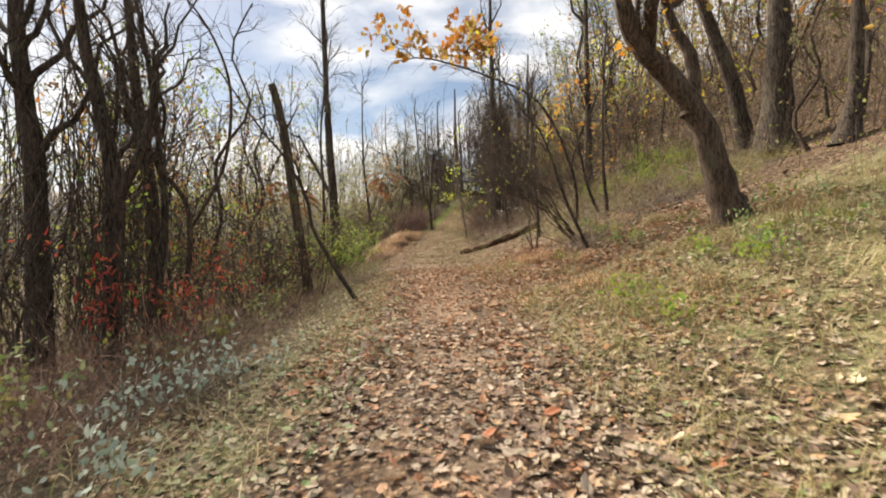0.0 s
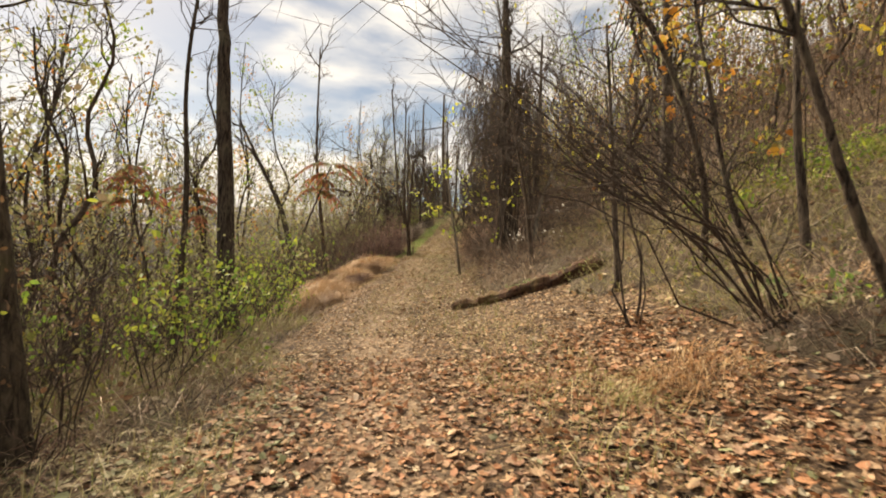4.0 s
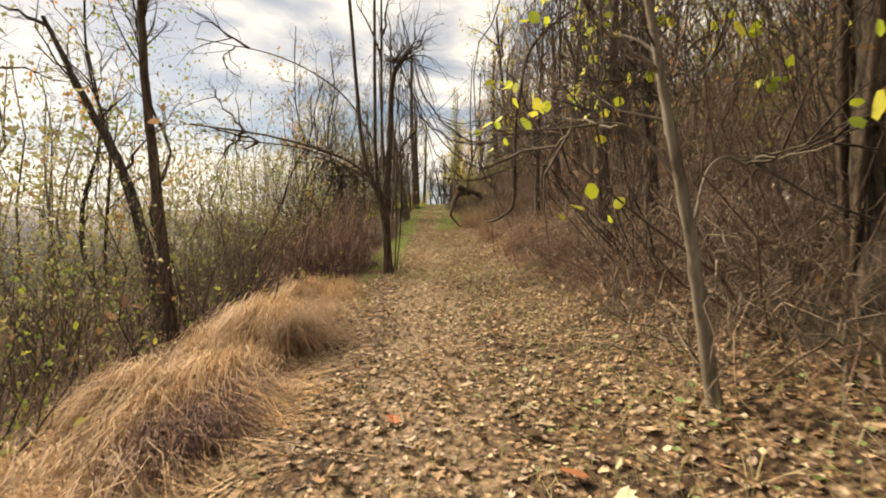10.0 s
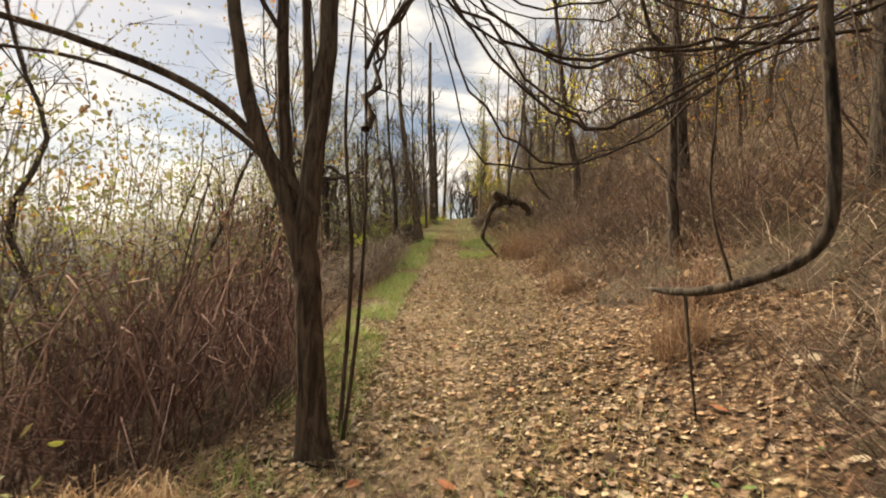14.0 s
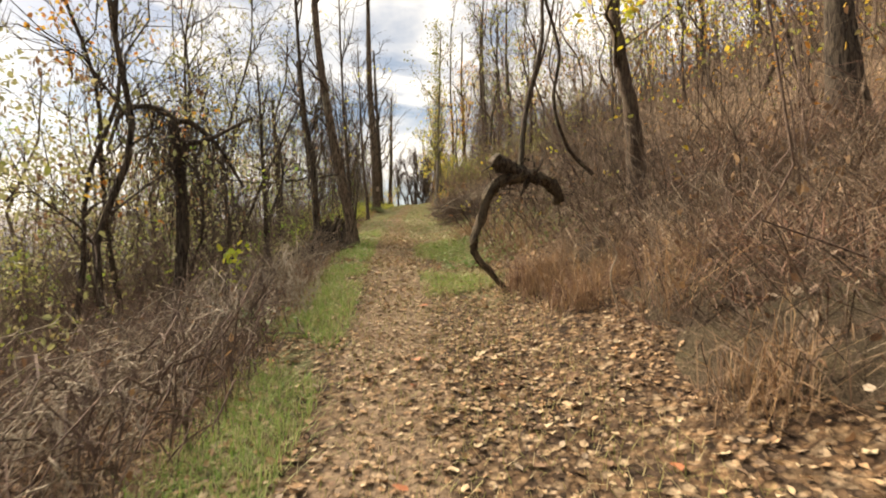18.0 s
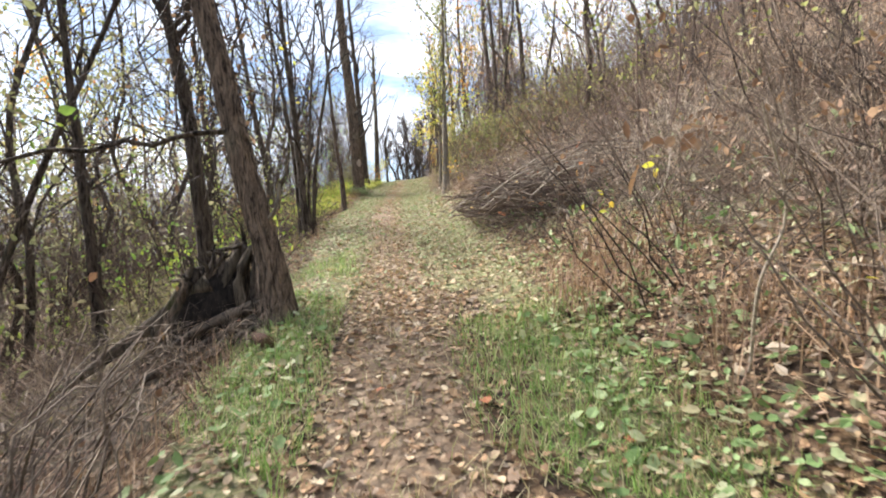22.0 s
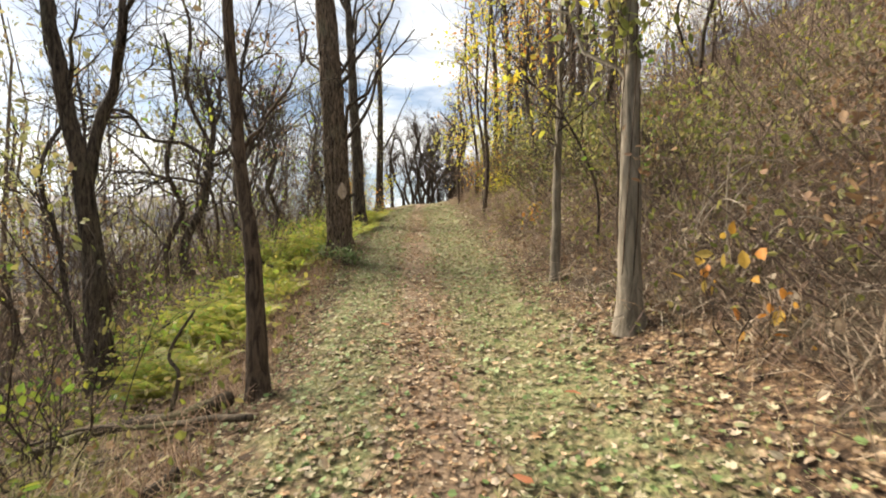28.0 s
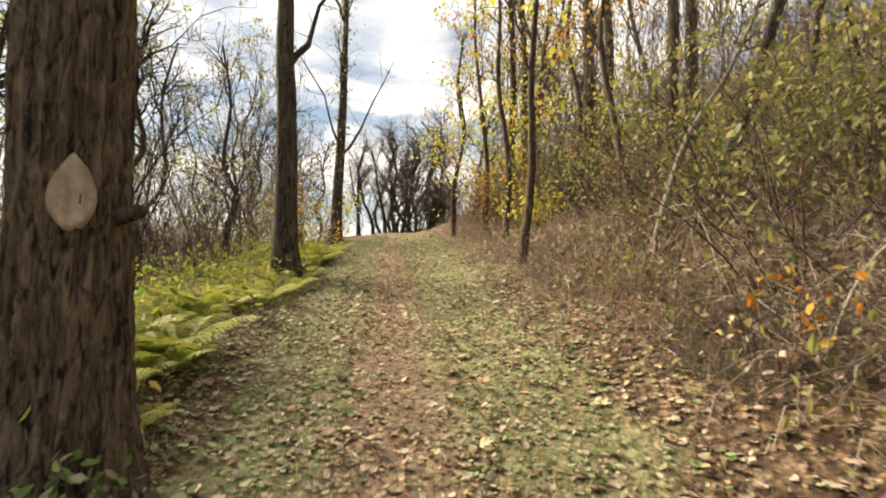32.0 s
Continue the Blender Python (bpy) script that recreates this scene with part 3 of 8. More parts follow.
# ---- the lie of the land ----
KNOT_Y = np.array([-40, -10, 0, 4, 8, 12, 16, 18, 20, 22, 25, 28.5, 32, 36, 40, 43, 47.3, 51, 55, 60, 66, 72, 78, 84, 100.0])
KNOT_X = np.array([-0.5, 0, 0, 0.05, 0, -0.35, -0.7, -0.75, -0.6, -0.35, -0.1, 0, 0.3, 0.85, 1.2, 1.62, 1.85, 2.35, 2.9, 3.7, 4.7, 5.8, 7.0, 8.4, 12.0])
KNOT_Z = np.array([-3, -0.6, 0.02, 0.33, 0.55, 0.75, 1.02, 1.12, 1.45, 1.75, 2.1, 2.55, 3.1, 3.85, 4.6, 5.2, 6.05, 6.5, 7.05, 7.95, 8.95, 9.85, 10.6, 10.9, 9.5])
SIDE_D = np.array([-400, -150, -60, -30, -12, -6, -3, -1.9, -1.4, -0.9, -0.4, 0.4, 0.8, 1.2, 1.6, 2.0, 2.5, 3.0, 4.0, 6, 10, 20, 40, 80, 400.0])
SIDE_Z = np.array([-26, -24, -17, -10.5, -4.6, -2.2, -0.95, -0.46, -0.26, -0.08, 0, 0.02, 0.06, 0.14, 0.24, 0.4, 0.62, 0.88, 1.4, 2.45, 4.6, 10.2, 21, 34, 42.0])
TABLE_Y = np.arange(-60, 140, 0.25)


def smoothed(k):
    v = np.interp(TABLE_Y, KNOT_Y, k)
    g = np.exp(-0.5 * (np.arange(-16, 17) * 0.25 / 1.6) ** 2)
    return np.convolve(np.pad(v, 16, mode="edge"), g / g.sum(), "valid")


TABLE_X, TABLE_Z = smoothed(KNOT_X), smoothed(KNOT_Z)


def centre(y):
    """The trail's middle at y."""
    return np.interp(y, TABLE_Y, TABLE_X)


def ground_z(x, y):
    x, y = np.asarray(x, float), np.asarray(y, float)
    d = x - centre(y)
    p = np.interp(d, SIDE_D, SIDE_Z)
    k, k2 = np.clip((18 - y) / 6, 0, 1), np.clip((y - 56) / 5, 0, 1)
    p = np.where(d < 0, p * (1 - (0.45 * k + 0.6 * k2) * np.clip(-d / 2, 0, 1) * np.clip((12 + d) / 8, 0, 1)), p * (1 - 0.22 * k))
    bump = (0.035 * np.sin(1.7 * x + 0.9 * y) * np.sin(1.1 * y - 0.6 * x) + 0.02 * np.sin(3.9 * x - 2.3 * y + 1) * np.sin(3.1 * y + 1.3 * x)
            + 0.008 * np.sin(9.1 * x + 7.3 * y) * np.sin(8.3 * y - 6.1 * x))
    amp = np.clip(np.abs(d) / 1.5, 0.25, 1) + np.clip((np.abs(d) - 4) / 6, 0, 3)
    far = np.clip((np.abs(d) - 8) / 20, 0, 1)
    shelf = 0.3 * np.clip((-d - 0.8) / 0.8, 0, 1) * np.clip((14 + d) / 8, 0, 1) * np.clip((y - 53.2) / 2.6, 0, 1) * np.clip((62 - y) / 3, 0, 1)
    return np.interp(y, TABLE_Y, TABLE_Z) + p + shelf + bump * amp + far * 1.2 * np.sin(0.13 * x + 0.4) * np.sin(0.11 * y + 0.8)


def on_ground(x, y, sink=0.0):
    return np.stack([x, y, ground_z(x, y) - sink], -1)


def spot(x, y, sink=0.0):
    return Vector((x, y, float(ground_z(x, y)) - sink))


def band(n, d0, d1, y0, y1, sink=0.0):
    """n places on the ground between two offsets from the trail's middle."""
    y = rng.uniform(y0, y1, n)
    return on_ground(centre(y) + rng.uniform(d0, d1, n), y, sink)


def window(v, a, b, soft):
    return np.clip((v - a) / soft, 0, 1) * np.clip((b - v) / soft, 0, 1)


def build_ground():
    d = np.concatenate([-np.geomspace(400, 6.2, 26), np.arange(-6, 8.01, 0.17), np.geomspace(8.3, 400, 28)])
    y = np.concatenate([-3 - np.geomspace(400, 0.5, 16), np.arange(-3, 68, 0.2), 68 + np.geomspace(0.4, 500, 34)])
    dd, yy = np.meshgrid(d, y)
    xx = centre(yy) + dd
    zz = ground_z(xx, yy)
    v = np.stack([xx, yy, zz], -1).reshape(-1, 3)
    i = np.arange(len(y) * len(d)).reshape(len(y), len(d))
    f = np.stack([i[:-1, :-1], i[:-1, 1:], i[1:, 1:], i[1:, :-1]], -1).reshape(-1, 4)
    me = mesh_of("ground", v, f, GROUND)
    trail = np.where(yy < 44, window(dd, -0.6, 0.65, 0.55), window(dd, -0.55, 0.6, 0.5))
    turf = np.maximum(window(dd, -1.5, -0.25, 0.45) * window(yy, 27, 80, 4), window(dd, 0.35, 1.7, 0.5) * window(yy, 34, 80, 3))
    mixed = (1 - 0.75 * np.exp(-((dd / 0.24) ** 2))) * window(dd, -1.5, 1.8, 0.6)
    turf = np.where(yy > 42, 0.5 * mixed, turf * 0.5)
    turf = np.maximum(turf, 0.42 * window(dd, 1.3, 12, 0.8) * window(yy, -8, 11, 3))
    turf = np.maximum(turf, 0.35 * window(dd, 3, 14, 2) * window(yy, 44, 70, 4))
    turf = np.maximum(turf, 0.4 * window(dd, -2.2, -0.6, 0.5) * window(yy, -8, 16, 3))
    duff = np.clip((np.abs(dd) - 9) / 8, 0, 1)
    duff = np.maximum(duff, 0.85 * np.clip((dd - 2.2) / 1.5, 0, 1) * window(yy, 15, 120, 4))
    duff = np.maximum(duff, 0.85 * np.clip((-dd - 1.6) / 1.2, 0, 1) * window(yy, 24, 120, 4))
    col = np.stack([trail, turf, duff, np.ones_like(dd)], -1).reshape(-1, 4)
    me.color_attributes.new("cover", "FLOAT_COLOR", "POINT").data.foreach_set("color", col.astype(np.float32).ravel())
    return tagged(new("ground", me), "sloping forest floor with a leaf-strewn footpath and grassy verges", "ground", kind="structure")


ground = build_ground()


def build_hills():
    """Low wooded ridges across the valley."""
    for far, high, a0, a1, ph in ((420, 70, 60, 205, 0.3), (760, 108, 40, 220, 1.7)):
        a = np.radians(np.linspace(a0, a1, 90))
        rows = []
        for k, (out, up) in enumerate(((0, -40), (30, 0.25), (70, 0.7), (120, 1.0), (220, 0.7))):
            h = high * up * (0.75 + 0.18 * np.sin(3 * a + ph) + 0.1 * np.sin(9 * a + 2 * ph) + 0.03 * np.sin(41 * a)) if up > 0 else np.full(90, -40.0)
            rows.append(np.stack([np.cos(a) * (far + out), 30 + np.sin(a) * (far + out), h - 12], -1))
        v = np.concatenate(rows)
        i = np.arange(len(v)).reshape(5, 90)
        f = np.stack([i[:-1, :-1], i[:-1, 1:], i[1:, 1:], i[1:, :-1]], -1).reshape(-1, 4)
        tagged(new("backdrop", mesh_of("backdrop", v, f[:, ::-1], HILL)), "wooded ridge across the valley, tinted with painted haze", "hill", kind="structure")


build_hills()

# ---- plants ----
def tree(base, line, radius, label, bark=None, twig=None, limbs=6, limb_len=(1.2, 3.0), first=0.35, lift=0.5, twigs=(7, 4), foliage=None, leaf_n=0,
         leaf_size=0.07, tip=0.3, sides=12, ridge=0.03, stems=(), name="tree", flare=1.5, top_broken=False, shape=None, curl=0.15, leaf_from=0.2, group="", simple=False):
    """A tree: trunk along line (offsets from its foot), limbs, twigs in two orders and, where it has them, leaves. stems: further trunks (line, radius)."""
    bark, twig = bark or BARK_DARK, twig or TWIG_DARK
    ob = thing(name, base, label, "tree", group)
    heads, k1 = [], 3 if simple else 4
    for n, (path, r) in enumerate([(line, radius), *stems]):
        steps = max(10, int(len(path) * (2.5 if simple else 5)))
        p = spline(path, steps)
        p[1:-1] += rng.standard_normal((steps - 2, 3)) * r * 0.06
        k = np.linspace(1, tip, steps)
        if n == 0 or path[0][2] < 0.3:
            hgt = np.linalg.norm(np.diff(p, axis=0), axis=1).cumsum()
            k[1:] *= 1 + (flare - 1) * np.exp(-hgt / (r * 2.2))
            k[0] *= flare * 1.05
        part("trunk" if n == 0 else "stem", tubes(p, r * k, sides, ridge, top_broken), bark, ob)
        heads.append(p)
    arms = []
    if limbs:
        for p in heads:
            q = sprout(p, limbs if p is heads[0] else max(2, limbs // 2), limb_len, 0.95, lift, first, 5 if simple else 7, 0.07, curl)
            arms.append(q)
        arms = np.concatenate(arms)
        lr = radius * rng.uniform(0.18, 0.38, len(arms))
        for a, r in zip(arms, lr) if not simple else ():
            part("limb", tubes(a[None], taper(a[None], r), 6), bark, ob)
        t1 = sprout(arms, twigs[0], (0.4, 1.3), 0.9, lift * 0.4, 0.15, k1, 0.12)
    else:
        t1 = np.zeros((0, k1, 3))
    up = sprout(heads[0], twigs[0] * 2, (0.4, 1.2), 1.1, lift * 0.5, max(first, 0.45), k1, 0.12)
    t1 = np.concatenate([t1, up])
    t2 = sprout(t1, twigs[1], (0.2, 0.6), 0.9, 0.1, 0.2, 2, 0.12)
    if simple:
        part("branchwork", tubes(arms, taper(arms, lr), 4), bark, ob)
    fine = joined(triangles(tubes(t1, taper(t1, rng.uniform(0.006, 0.014, len(t1))), 3)), spikes(t2, rng.uniform(0.003, 0.006, len(t2))))
    part("twig_spray", fine, twig, ob)
    if foliage and leaf_n:
        pool = np.concatenate([t2[:, 1:].reshape(-1, 3), t1[:, 2:].reshape(-1, 3)])
        pool = pool[pool[:, 2] > leaf_from]
        pos = np.repeat(pool[rng.integers(0, len(pool), leaf_n // 5 + 1)], 5, axis=0)[:leaf_n] + rng.standard_normal((leaf_n, 3)) * 0.09
        part("foliage", leaves(pos, rng.uniform(0.6, 1.3, leaf_n) * leaf_size, shape or OVATE, 1.2), foliage, ob)
    return ob


def straight(height, lean=(0, 0), sway=0.25, n=5):
    """A trunk line that leans by so much over its height and sways a little."""
    z = np.linspace(0, 1, n)
    out = np.stack([lean[0] * z, lean[1] * z, height * z], -1)
    out[1:-1, :2] += rng.standard_normal((n - 2, 2)) * sway
    return out


def shrub(base, label, stems=9, height=(0.8, 1.8), spread=0.45, lean=(0, 0), twigs=(4, 3), r=0.009, mat=None, foliage=None, leaf_n=0, leaf_size=0.05,
          name="shrub", category="shrub", foot=0.15, shape=None, curl=0.0, group=""):
    """A bush of many stems from one foot."""
    mat = mat or TWIG_DARK
    ob = thing(name, base, label, category, group)
    h = rng.uniform(*height, stems)
    s = np.linspace(0, 1, 6)[None, :, None]
    a = rng.uniform(0, 6.283, stems)
    out = np.stack([np.cos(a) * spread + lean[0], np.sin(a) * spread + lean[1], np.ones(stems)], -1) * h[:, None]
    p = np.stack([np.cos(a), np.sin(a), -0.3 * np.ones(stems)], -1)[:, None] * foot * rng.uniform(0, 1, (stems, 1, 1)) + out[:, None] * s
    p += np.array([lean[0], lean[1], curl])[None, None] * (s**2) * h[:, None, None] * 0.5
    p[:, 1:] += rng.standard_normal((stems, 5, 3)) * 0.035 * h[:, None, None]
    t1 = sprout(p, twigs[0], (0.2 * h.mean(), 0.55 * h.mean()), 0.8, 0.2, 0.25, 3, 0.12)
    geos = [tubes(p, taper(p, rng.uniform(0.7, 1.4, stems) * r), 4)]
    part("branchwork", geos[0], mat, ob)
    fine = [triangles(tubes(t1, taper(t1, rng.uniform(0.3, 0.55, len(t1)) * r), 3))]
    pool = t1[:, 1:].reshape(-1, 3)
    if twigs[1]:
        t2 = sprout(t1, twigs[1], (0.12 * h.mean(), 0.3 * h.mean()), 0.9, 0.1, 0.2, 2, 0.14)
        fine.append(spikes(t2, rng.uniform(0.2, 0.36, len(t2)) * r))
        pool = np.concatenate([pool, t2[:, 1:].reshape(-1, 3)])
    part("twig_spray", joined(*fine), mat, ob)
    if foliage and leaf_n:
        pool = pool[pool[:, 2] > 0.1]
        pos = np.repeat(pool[rng.integers(0, len(pool), leaf_n // 5 + 1)], 5, axis=0)[:leaf_n] + rng.standard_normal((leaf_n, 3)) * leaf_size
        part("foliage", leaves(pos, rng.uniform(0.6, 1.3, leaf_n) * leaf_size, shape or OVATE, 1.1), foliage, ob)
    return ob


def bramble(base, label, size=(1.2, 1.5, 1.0), canes=60, mat=None, r=0.006, fine=5, foliage=None, leaf_n=0, name="bramble", category="bramble", group=""):
    """A tangled heap: arching canes that start and end on the ground, with fine side shoots."""
    mat = mat or TWIG_RED
    ob = thing(name, base, label, category, group)
    a, q = rng.uniform(0, 6.283, canes), np.sqrt(rng.uniform(0, 1, canes))
    foot = np.stack([np.cos(a) * q * size[0], np.sin(a) * q * size[1]], -1)
    b = a + rng.standard_normal(canes) * 1.4
    reach = rng.uniform(0.5, 1.3, (canes, 1)) * np.array([size[0], size[1]])
    end = foot + np.stack([np.cos(b), np.sin(b)], -1) * reach
    s = np.linspace(0, 1, 9)[None, :, None]
    xy = foot[:, None] * (1 - s) + end[:, None] * s
    top = size[2] * rng.uniform(0.35, 1.15, (canes, 1, 1)) * (1.15 - 0.5 * q[:, None, None])
    p = np.concatenate([xy, top * np.sin(np.minimum(s * rng.uniform(0.6, 1.0, (canes, 1, 1)), 1) * math.pi) ** 0.75], -1)
    gx, gy = p[..., 0] + base[0], p[..., 1] + base[1]
    off = base[0] - float(centre(base[1]))
    edge = 0.85 + rng.uniform(0, 0.4, (canes, 1))
    gx = np.minimum(gx, centre(gy) - edge) if off < 0 else np.maximum(gx, centre(gy) + edge)
    p[..., 0] = gx - base[0]
    p[..., 2] += ground_z(gx, gy) - base[2] - 0.02
    p[:, 1:] += rng.standard_normal((canes, 8, 3)) * 0.04
    t1 = sprout(p, fine, (0.15, 0.45), 1.0, 0.15, 0.1, 2, 0.14)
    part("cane_tangle", tubes(p, taper(p, rng.uniform(0.6, 1.5, canes) * r, 0.5), 3), mat, ob)
    part("twig_spray", spikes(t1, rng.uniform(0.3, 0.5, len(t1)) * r), mat, ob)
    if foliage and leaf_n:
        pool = np.concatenate([p[:, 2:].reshape(-1, 3), t1.reshape(-1, 3)])
        pos = pool[rng.integers(0, len(pool), leaf_n)] + rng.standard_normal((leaf_n, 3)) * 0.03
        part("foliage", leaves(pos, rng.uniform(0.03, 0.07, leaf_n), OVATE, 1.2), foliage, ob)
    return ob


def tuft(base, label, n=260, height=(0.3, 0.75), spread=0.3, mat=None, lean=0.7, heading=None, width=0.008, name="grass_tuft", group=""):
    """A clump of grass."""
    ob = thing(name, base, label, "grass", group)
    pos = np.concatenate([rng.standard_normal((n, 2)) * spread * 0.5, np.zeros((n, 1))], -1)
    pos[:, 2] = ground_z(pos[:, 0] + base[0], pos[:, 1] + base[1]) - base[2] - 0.02
    hd = None if heading is None else heading + rng.standard_normal(n) * 0.7
    part("blade_clump", blades(pos, rng.uniform(*height, n), width, lean, hd, 0.6), mat or GRASS_DRY, ob)
    k = rng.integers(0, n, 16)
    part("seed_stalk", stalks(pos[k], rng.uniform(0.7, 1.4, 16) * height[1], 0.005, 0.5, 2), GRASS_DRY, ob)
    return ob


def tussock(x, y, heading, lift, label, n=380, reach=(0.35, 0.85), mat=None, group="tussocks of the straw bank"):
    """A combed mat of long grass that falls over from its crown, with short dark stubble beneath."""
    b = spot(x, y)
    b.z += lift
    ob = thing("grass_tussock", b, label, "grass", group)
    c = rng.standard_normal((n, 2)) * (0.13, 0.24)
    h = heading + rng.standard_normal(n) * 0.55
    way = np.stack([np.cos(h), np.sin(h), np.zeros(n)], -1)
    ln = rng.uniform(*reach, n)
    t = np.linspace(0, 1, 6)[None, :, None]
    p = np.concatenate([c, rng.uniform(-0.05, 0.05, (n, 1))], -1)[:, None] + way[:, None] * ln[:, None, None] * (0.35 * t + 0.65 * t**1.4)
    p[..., 2] += ln[:, None] * (rng.uniform(0.05, 0.5, (n, 1)) * np.sin(t[..., 0] * 2.6) - rng.uniform(0.3, 0.8, (n, 1)) * t[..., 0] ** 2)
    p[:, 1:] += rng.standard_normal((n, 5, 3)) * 0.012
    p[..., 2] = np.maximum(p[..., 2], ground_z(p[..., 0] + b.x, p[..., 1] + b.y) - b.z + 0.01)
    side = np.stack([-np.sin(h), np.cos(h), np.zeros(n)], -1)[:, None] * rng.uniform(0.0015, 0.0035, (n, 1, 1))
    v = np.concatenate([p - side, p + side], 1).reshape(-1, 3)
    f = np.array([(i, 6 + i, 7 + i, i + 1) for i in range(5)])[None] + (np.arange(n) * 12)[:, None, None]
    part("blade_clump", (v, f.reshape(-1, 4)), mat or GRASS_DRY, ob)
    m = 90
    pos = np.concatenate([rng.standard_normal((m, 2)) * (0.16, 0.26), np.full((m, 1), -0.06)], -1)
    part("stubble", blades(pos, rng.uniform(0.12, 0.3, m), 0.007, 0.9), GRASS_RUST, ob)
    return ob


def thatch(x, y, size, label, mat, leaf=None, n=330, group="dead undergrowth beside the path"):
    """A mound of dead undergrowth: a matted core under arching, drooping stems."""
    b = spot(x, y)
    ob = thing("dead_undergrowth", b, label, "undergrowth", group)
    rx, ry, h = size
    # low dark core fills in for the dense, shaded inside of the mound
    a = np.linspace(0, 2 * math.pi, 13, endpoint=False)
    wob = 1 + 0.22 * np.sin(2 * a + rng.uniform(0, 6)) + 0.15 * np.sin(5 * a + rng.uniform(0, 6))
    rings = []
    for s in (1.0, 0.8, 0.55, 0.3, 0.02):
        cx, cy = np.cos(a) * wob * rx * s, np.sin(a) * wob * ry * s
        up = h * 0.2 * (1 - s**2.5) * rng.uniform(0.5, 1.5, 13) - 0.06 * (s == 1)
        rings.append(np.stack([cx, cy, ground_z(cx + b.x, cy + b.y) - b.z + up], -1))
    i = np.arange(65).reshape(5, 13)
    j = np.roll(i, -1, 1)
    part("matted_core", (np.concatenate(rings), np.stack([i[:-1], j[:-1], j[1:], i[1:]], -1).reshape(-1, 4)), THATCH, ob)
    q, t = np.sqrt(rng.uniform(0, 1, n)) * 1.05, rng.uniform(0, 6.283, n)
    px, py = np.cos(t) * q * rx, np.sin(t) * q * ry
    z0 = ground_z(px + b.x, py + b.y) - b.z + h * 0.4 * np.maximum(1 - q**2.5, 0) * rng.uniform(0.2, 1.3, n) - 0.03
    head = t + rng.standard_normal(n) * 1.1
    ln = rng.uniform(0.2, 0.95, n) * (0.45 + 0.75 * h)
    d = np.stack([np.cos(head), np.sin(head), np.zeros(n)], -1)
    rise = rng.uniform(0.1, 1.1, n)
    foot = np.stack([px, py, z0], -1)
    mid = foot + d * (ln * 0.5)[:, None] + np.array([0, 0, 1]) * (ln * rise * 0.6)[:, None]
    tip = foot + d * (ln * 1.05)[:, None] + np.array([0, 0, 1]) * (ln * (rise * 0.9 - 0.55) * rng.uniform(0.4, 1.4, n))[:, None] + rng.standard_normal((n, 3)) * 0.05
    w = unit(np.cross(tip - foot, rng.standard_normal((n, 3)))) * rng.uniform(0.0014, 0.004, (n, 1))
    v = np.stack([foot - w, foot + w, mid - w * 0.8, mid + w * 0.8, tip], 1).reshape(-1, 3)
    f = (np.array([(0, 1, 3), (0, 3, 2), (2, 3, 4)])[None] + (np.arange(n) * 5)[:, None, None]).reshape(-1, 3)
    m = n // 5
    k = rng.integers(0, n, m)
    up = stalks(foot[k], rng.uniform(0.4, 1.0, m) * (0.25 + 0.7 * h), 0.006, 0.9, 3)
    part("stem_tangle", joined((v, f), up), mat, ob)
    k = rng.integers(0, n, 50)
    at = np.stack([px[k], py[k], ground_z(px[k] + b.x, py[k] + b.y) - b.z + h * 0.25 * np.maximum(1 - q[k] ** 2.5, 0) + 0.015], -1)
    part("leaf_scatter", leaves(at, rng.uniform(0.04, 0.09, 50), CURLED, 0.6), LITTER_GREY if mat in (WEED_BROWN, BRUSH_DARK) else LITTER_TAN, ob)
    if leaf:
        pos = mid[rng.integers(0, n, 45)] + rng.standard_normal((45, 3)) * 0.06
        part("foliage", leaves(pos, rng.uniform(0.035, 0.075, 45), OVATE, 1.0), leaf, ob)
    return ob


def fern(label):
    """One fern: arching fronds with paired, tapering leaflets."""
    ob = thing("fern", (0, 0, 0), label, "fern", "ferns on the bank")
    for k in range(8):
        a, ln = k * 0.785 + rng.uniform(-0.2, 0.2), rng.uniform(0.42, 0.68)
        d, side = np.array([math.cos(a), math.sin(a), 0]), np.array([-math.sin(a), math.cos(a), 0])
        s = np.linspace(0, 1, 12)
        rib = d * (s * ln)[:, None] + np.array([0, 0, 1]) * (ln * (1.35 * s - 0.95 * s**2))[:, None]
        n = 24
        u = np.linspace(0.1, 0.99, n)
        at = np.stack([np.interp(u, s, rib[:, i]) for i in range(3)], -1)
        w = 0.2 * ln * np.sin(np.clip(u * 1.15 + 0.05, 0, 1) * math.pi) ** 0.7 + 0.01
        quads, verts = [], []
        for sg in (-1, 1):
            tipv = at + side * sg * w[:, None] * rng.uniform(0.75, 1.15, (n, 1)) + d * (w * 0.35)[:, None] - np.array([0, 0, 1]) * (w * 0.25)[:, None]
            half = d * 0.0105 + np.array([0, 0, 0.004])
            v = np.stack([at - half, at + half, tipv + half * 0.3, tipv - half * 0.3], 1).reshape(-1, 3)
            quads.append(np.arange(len(v)).reshape(-1, 4))
            verts.append(v)
        part("frond", joined(tubes(rib, 0.004 * (1.1 - s), 3), *zip(verts, quads)), FERN_LEAF, ob)
    return ob

# ---- single trees and things along the walk, from its start ----
def standing(points, *more, sink=0.1, **spec):
    """A tree from its foot and further world points on its trunk."""
    b = np.array(points[0], float)
    b[2] = float(ground_z(b[0], b[1])) - sink
    line = [tuple(np.array(p, float) - b) for p in [tuple(b), *points[1:]]]
    return tree(Vector(b), line, more[0], more[1], **spec)


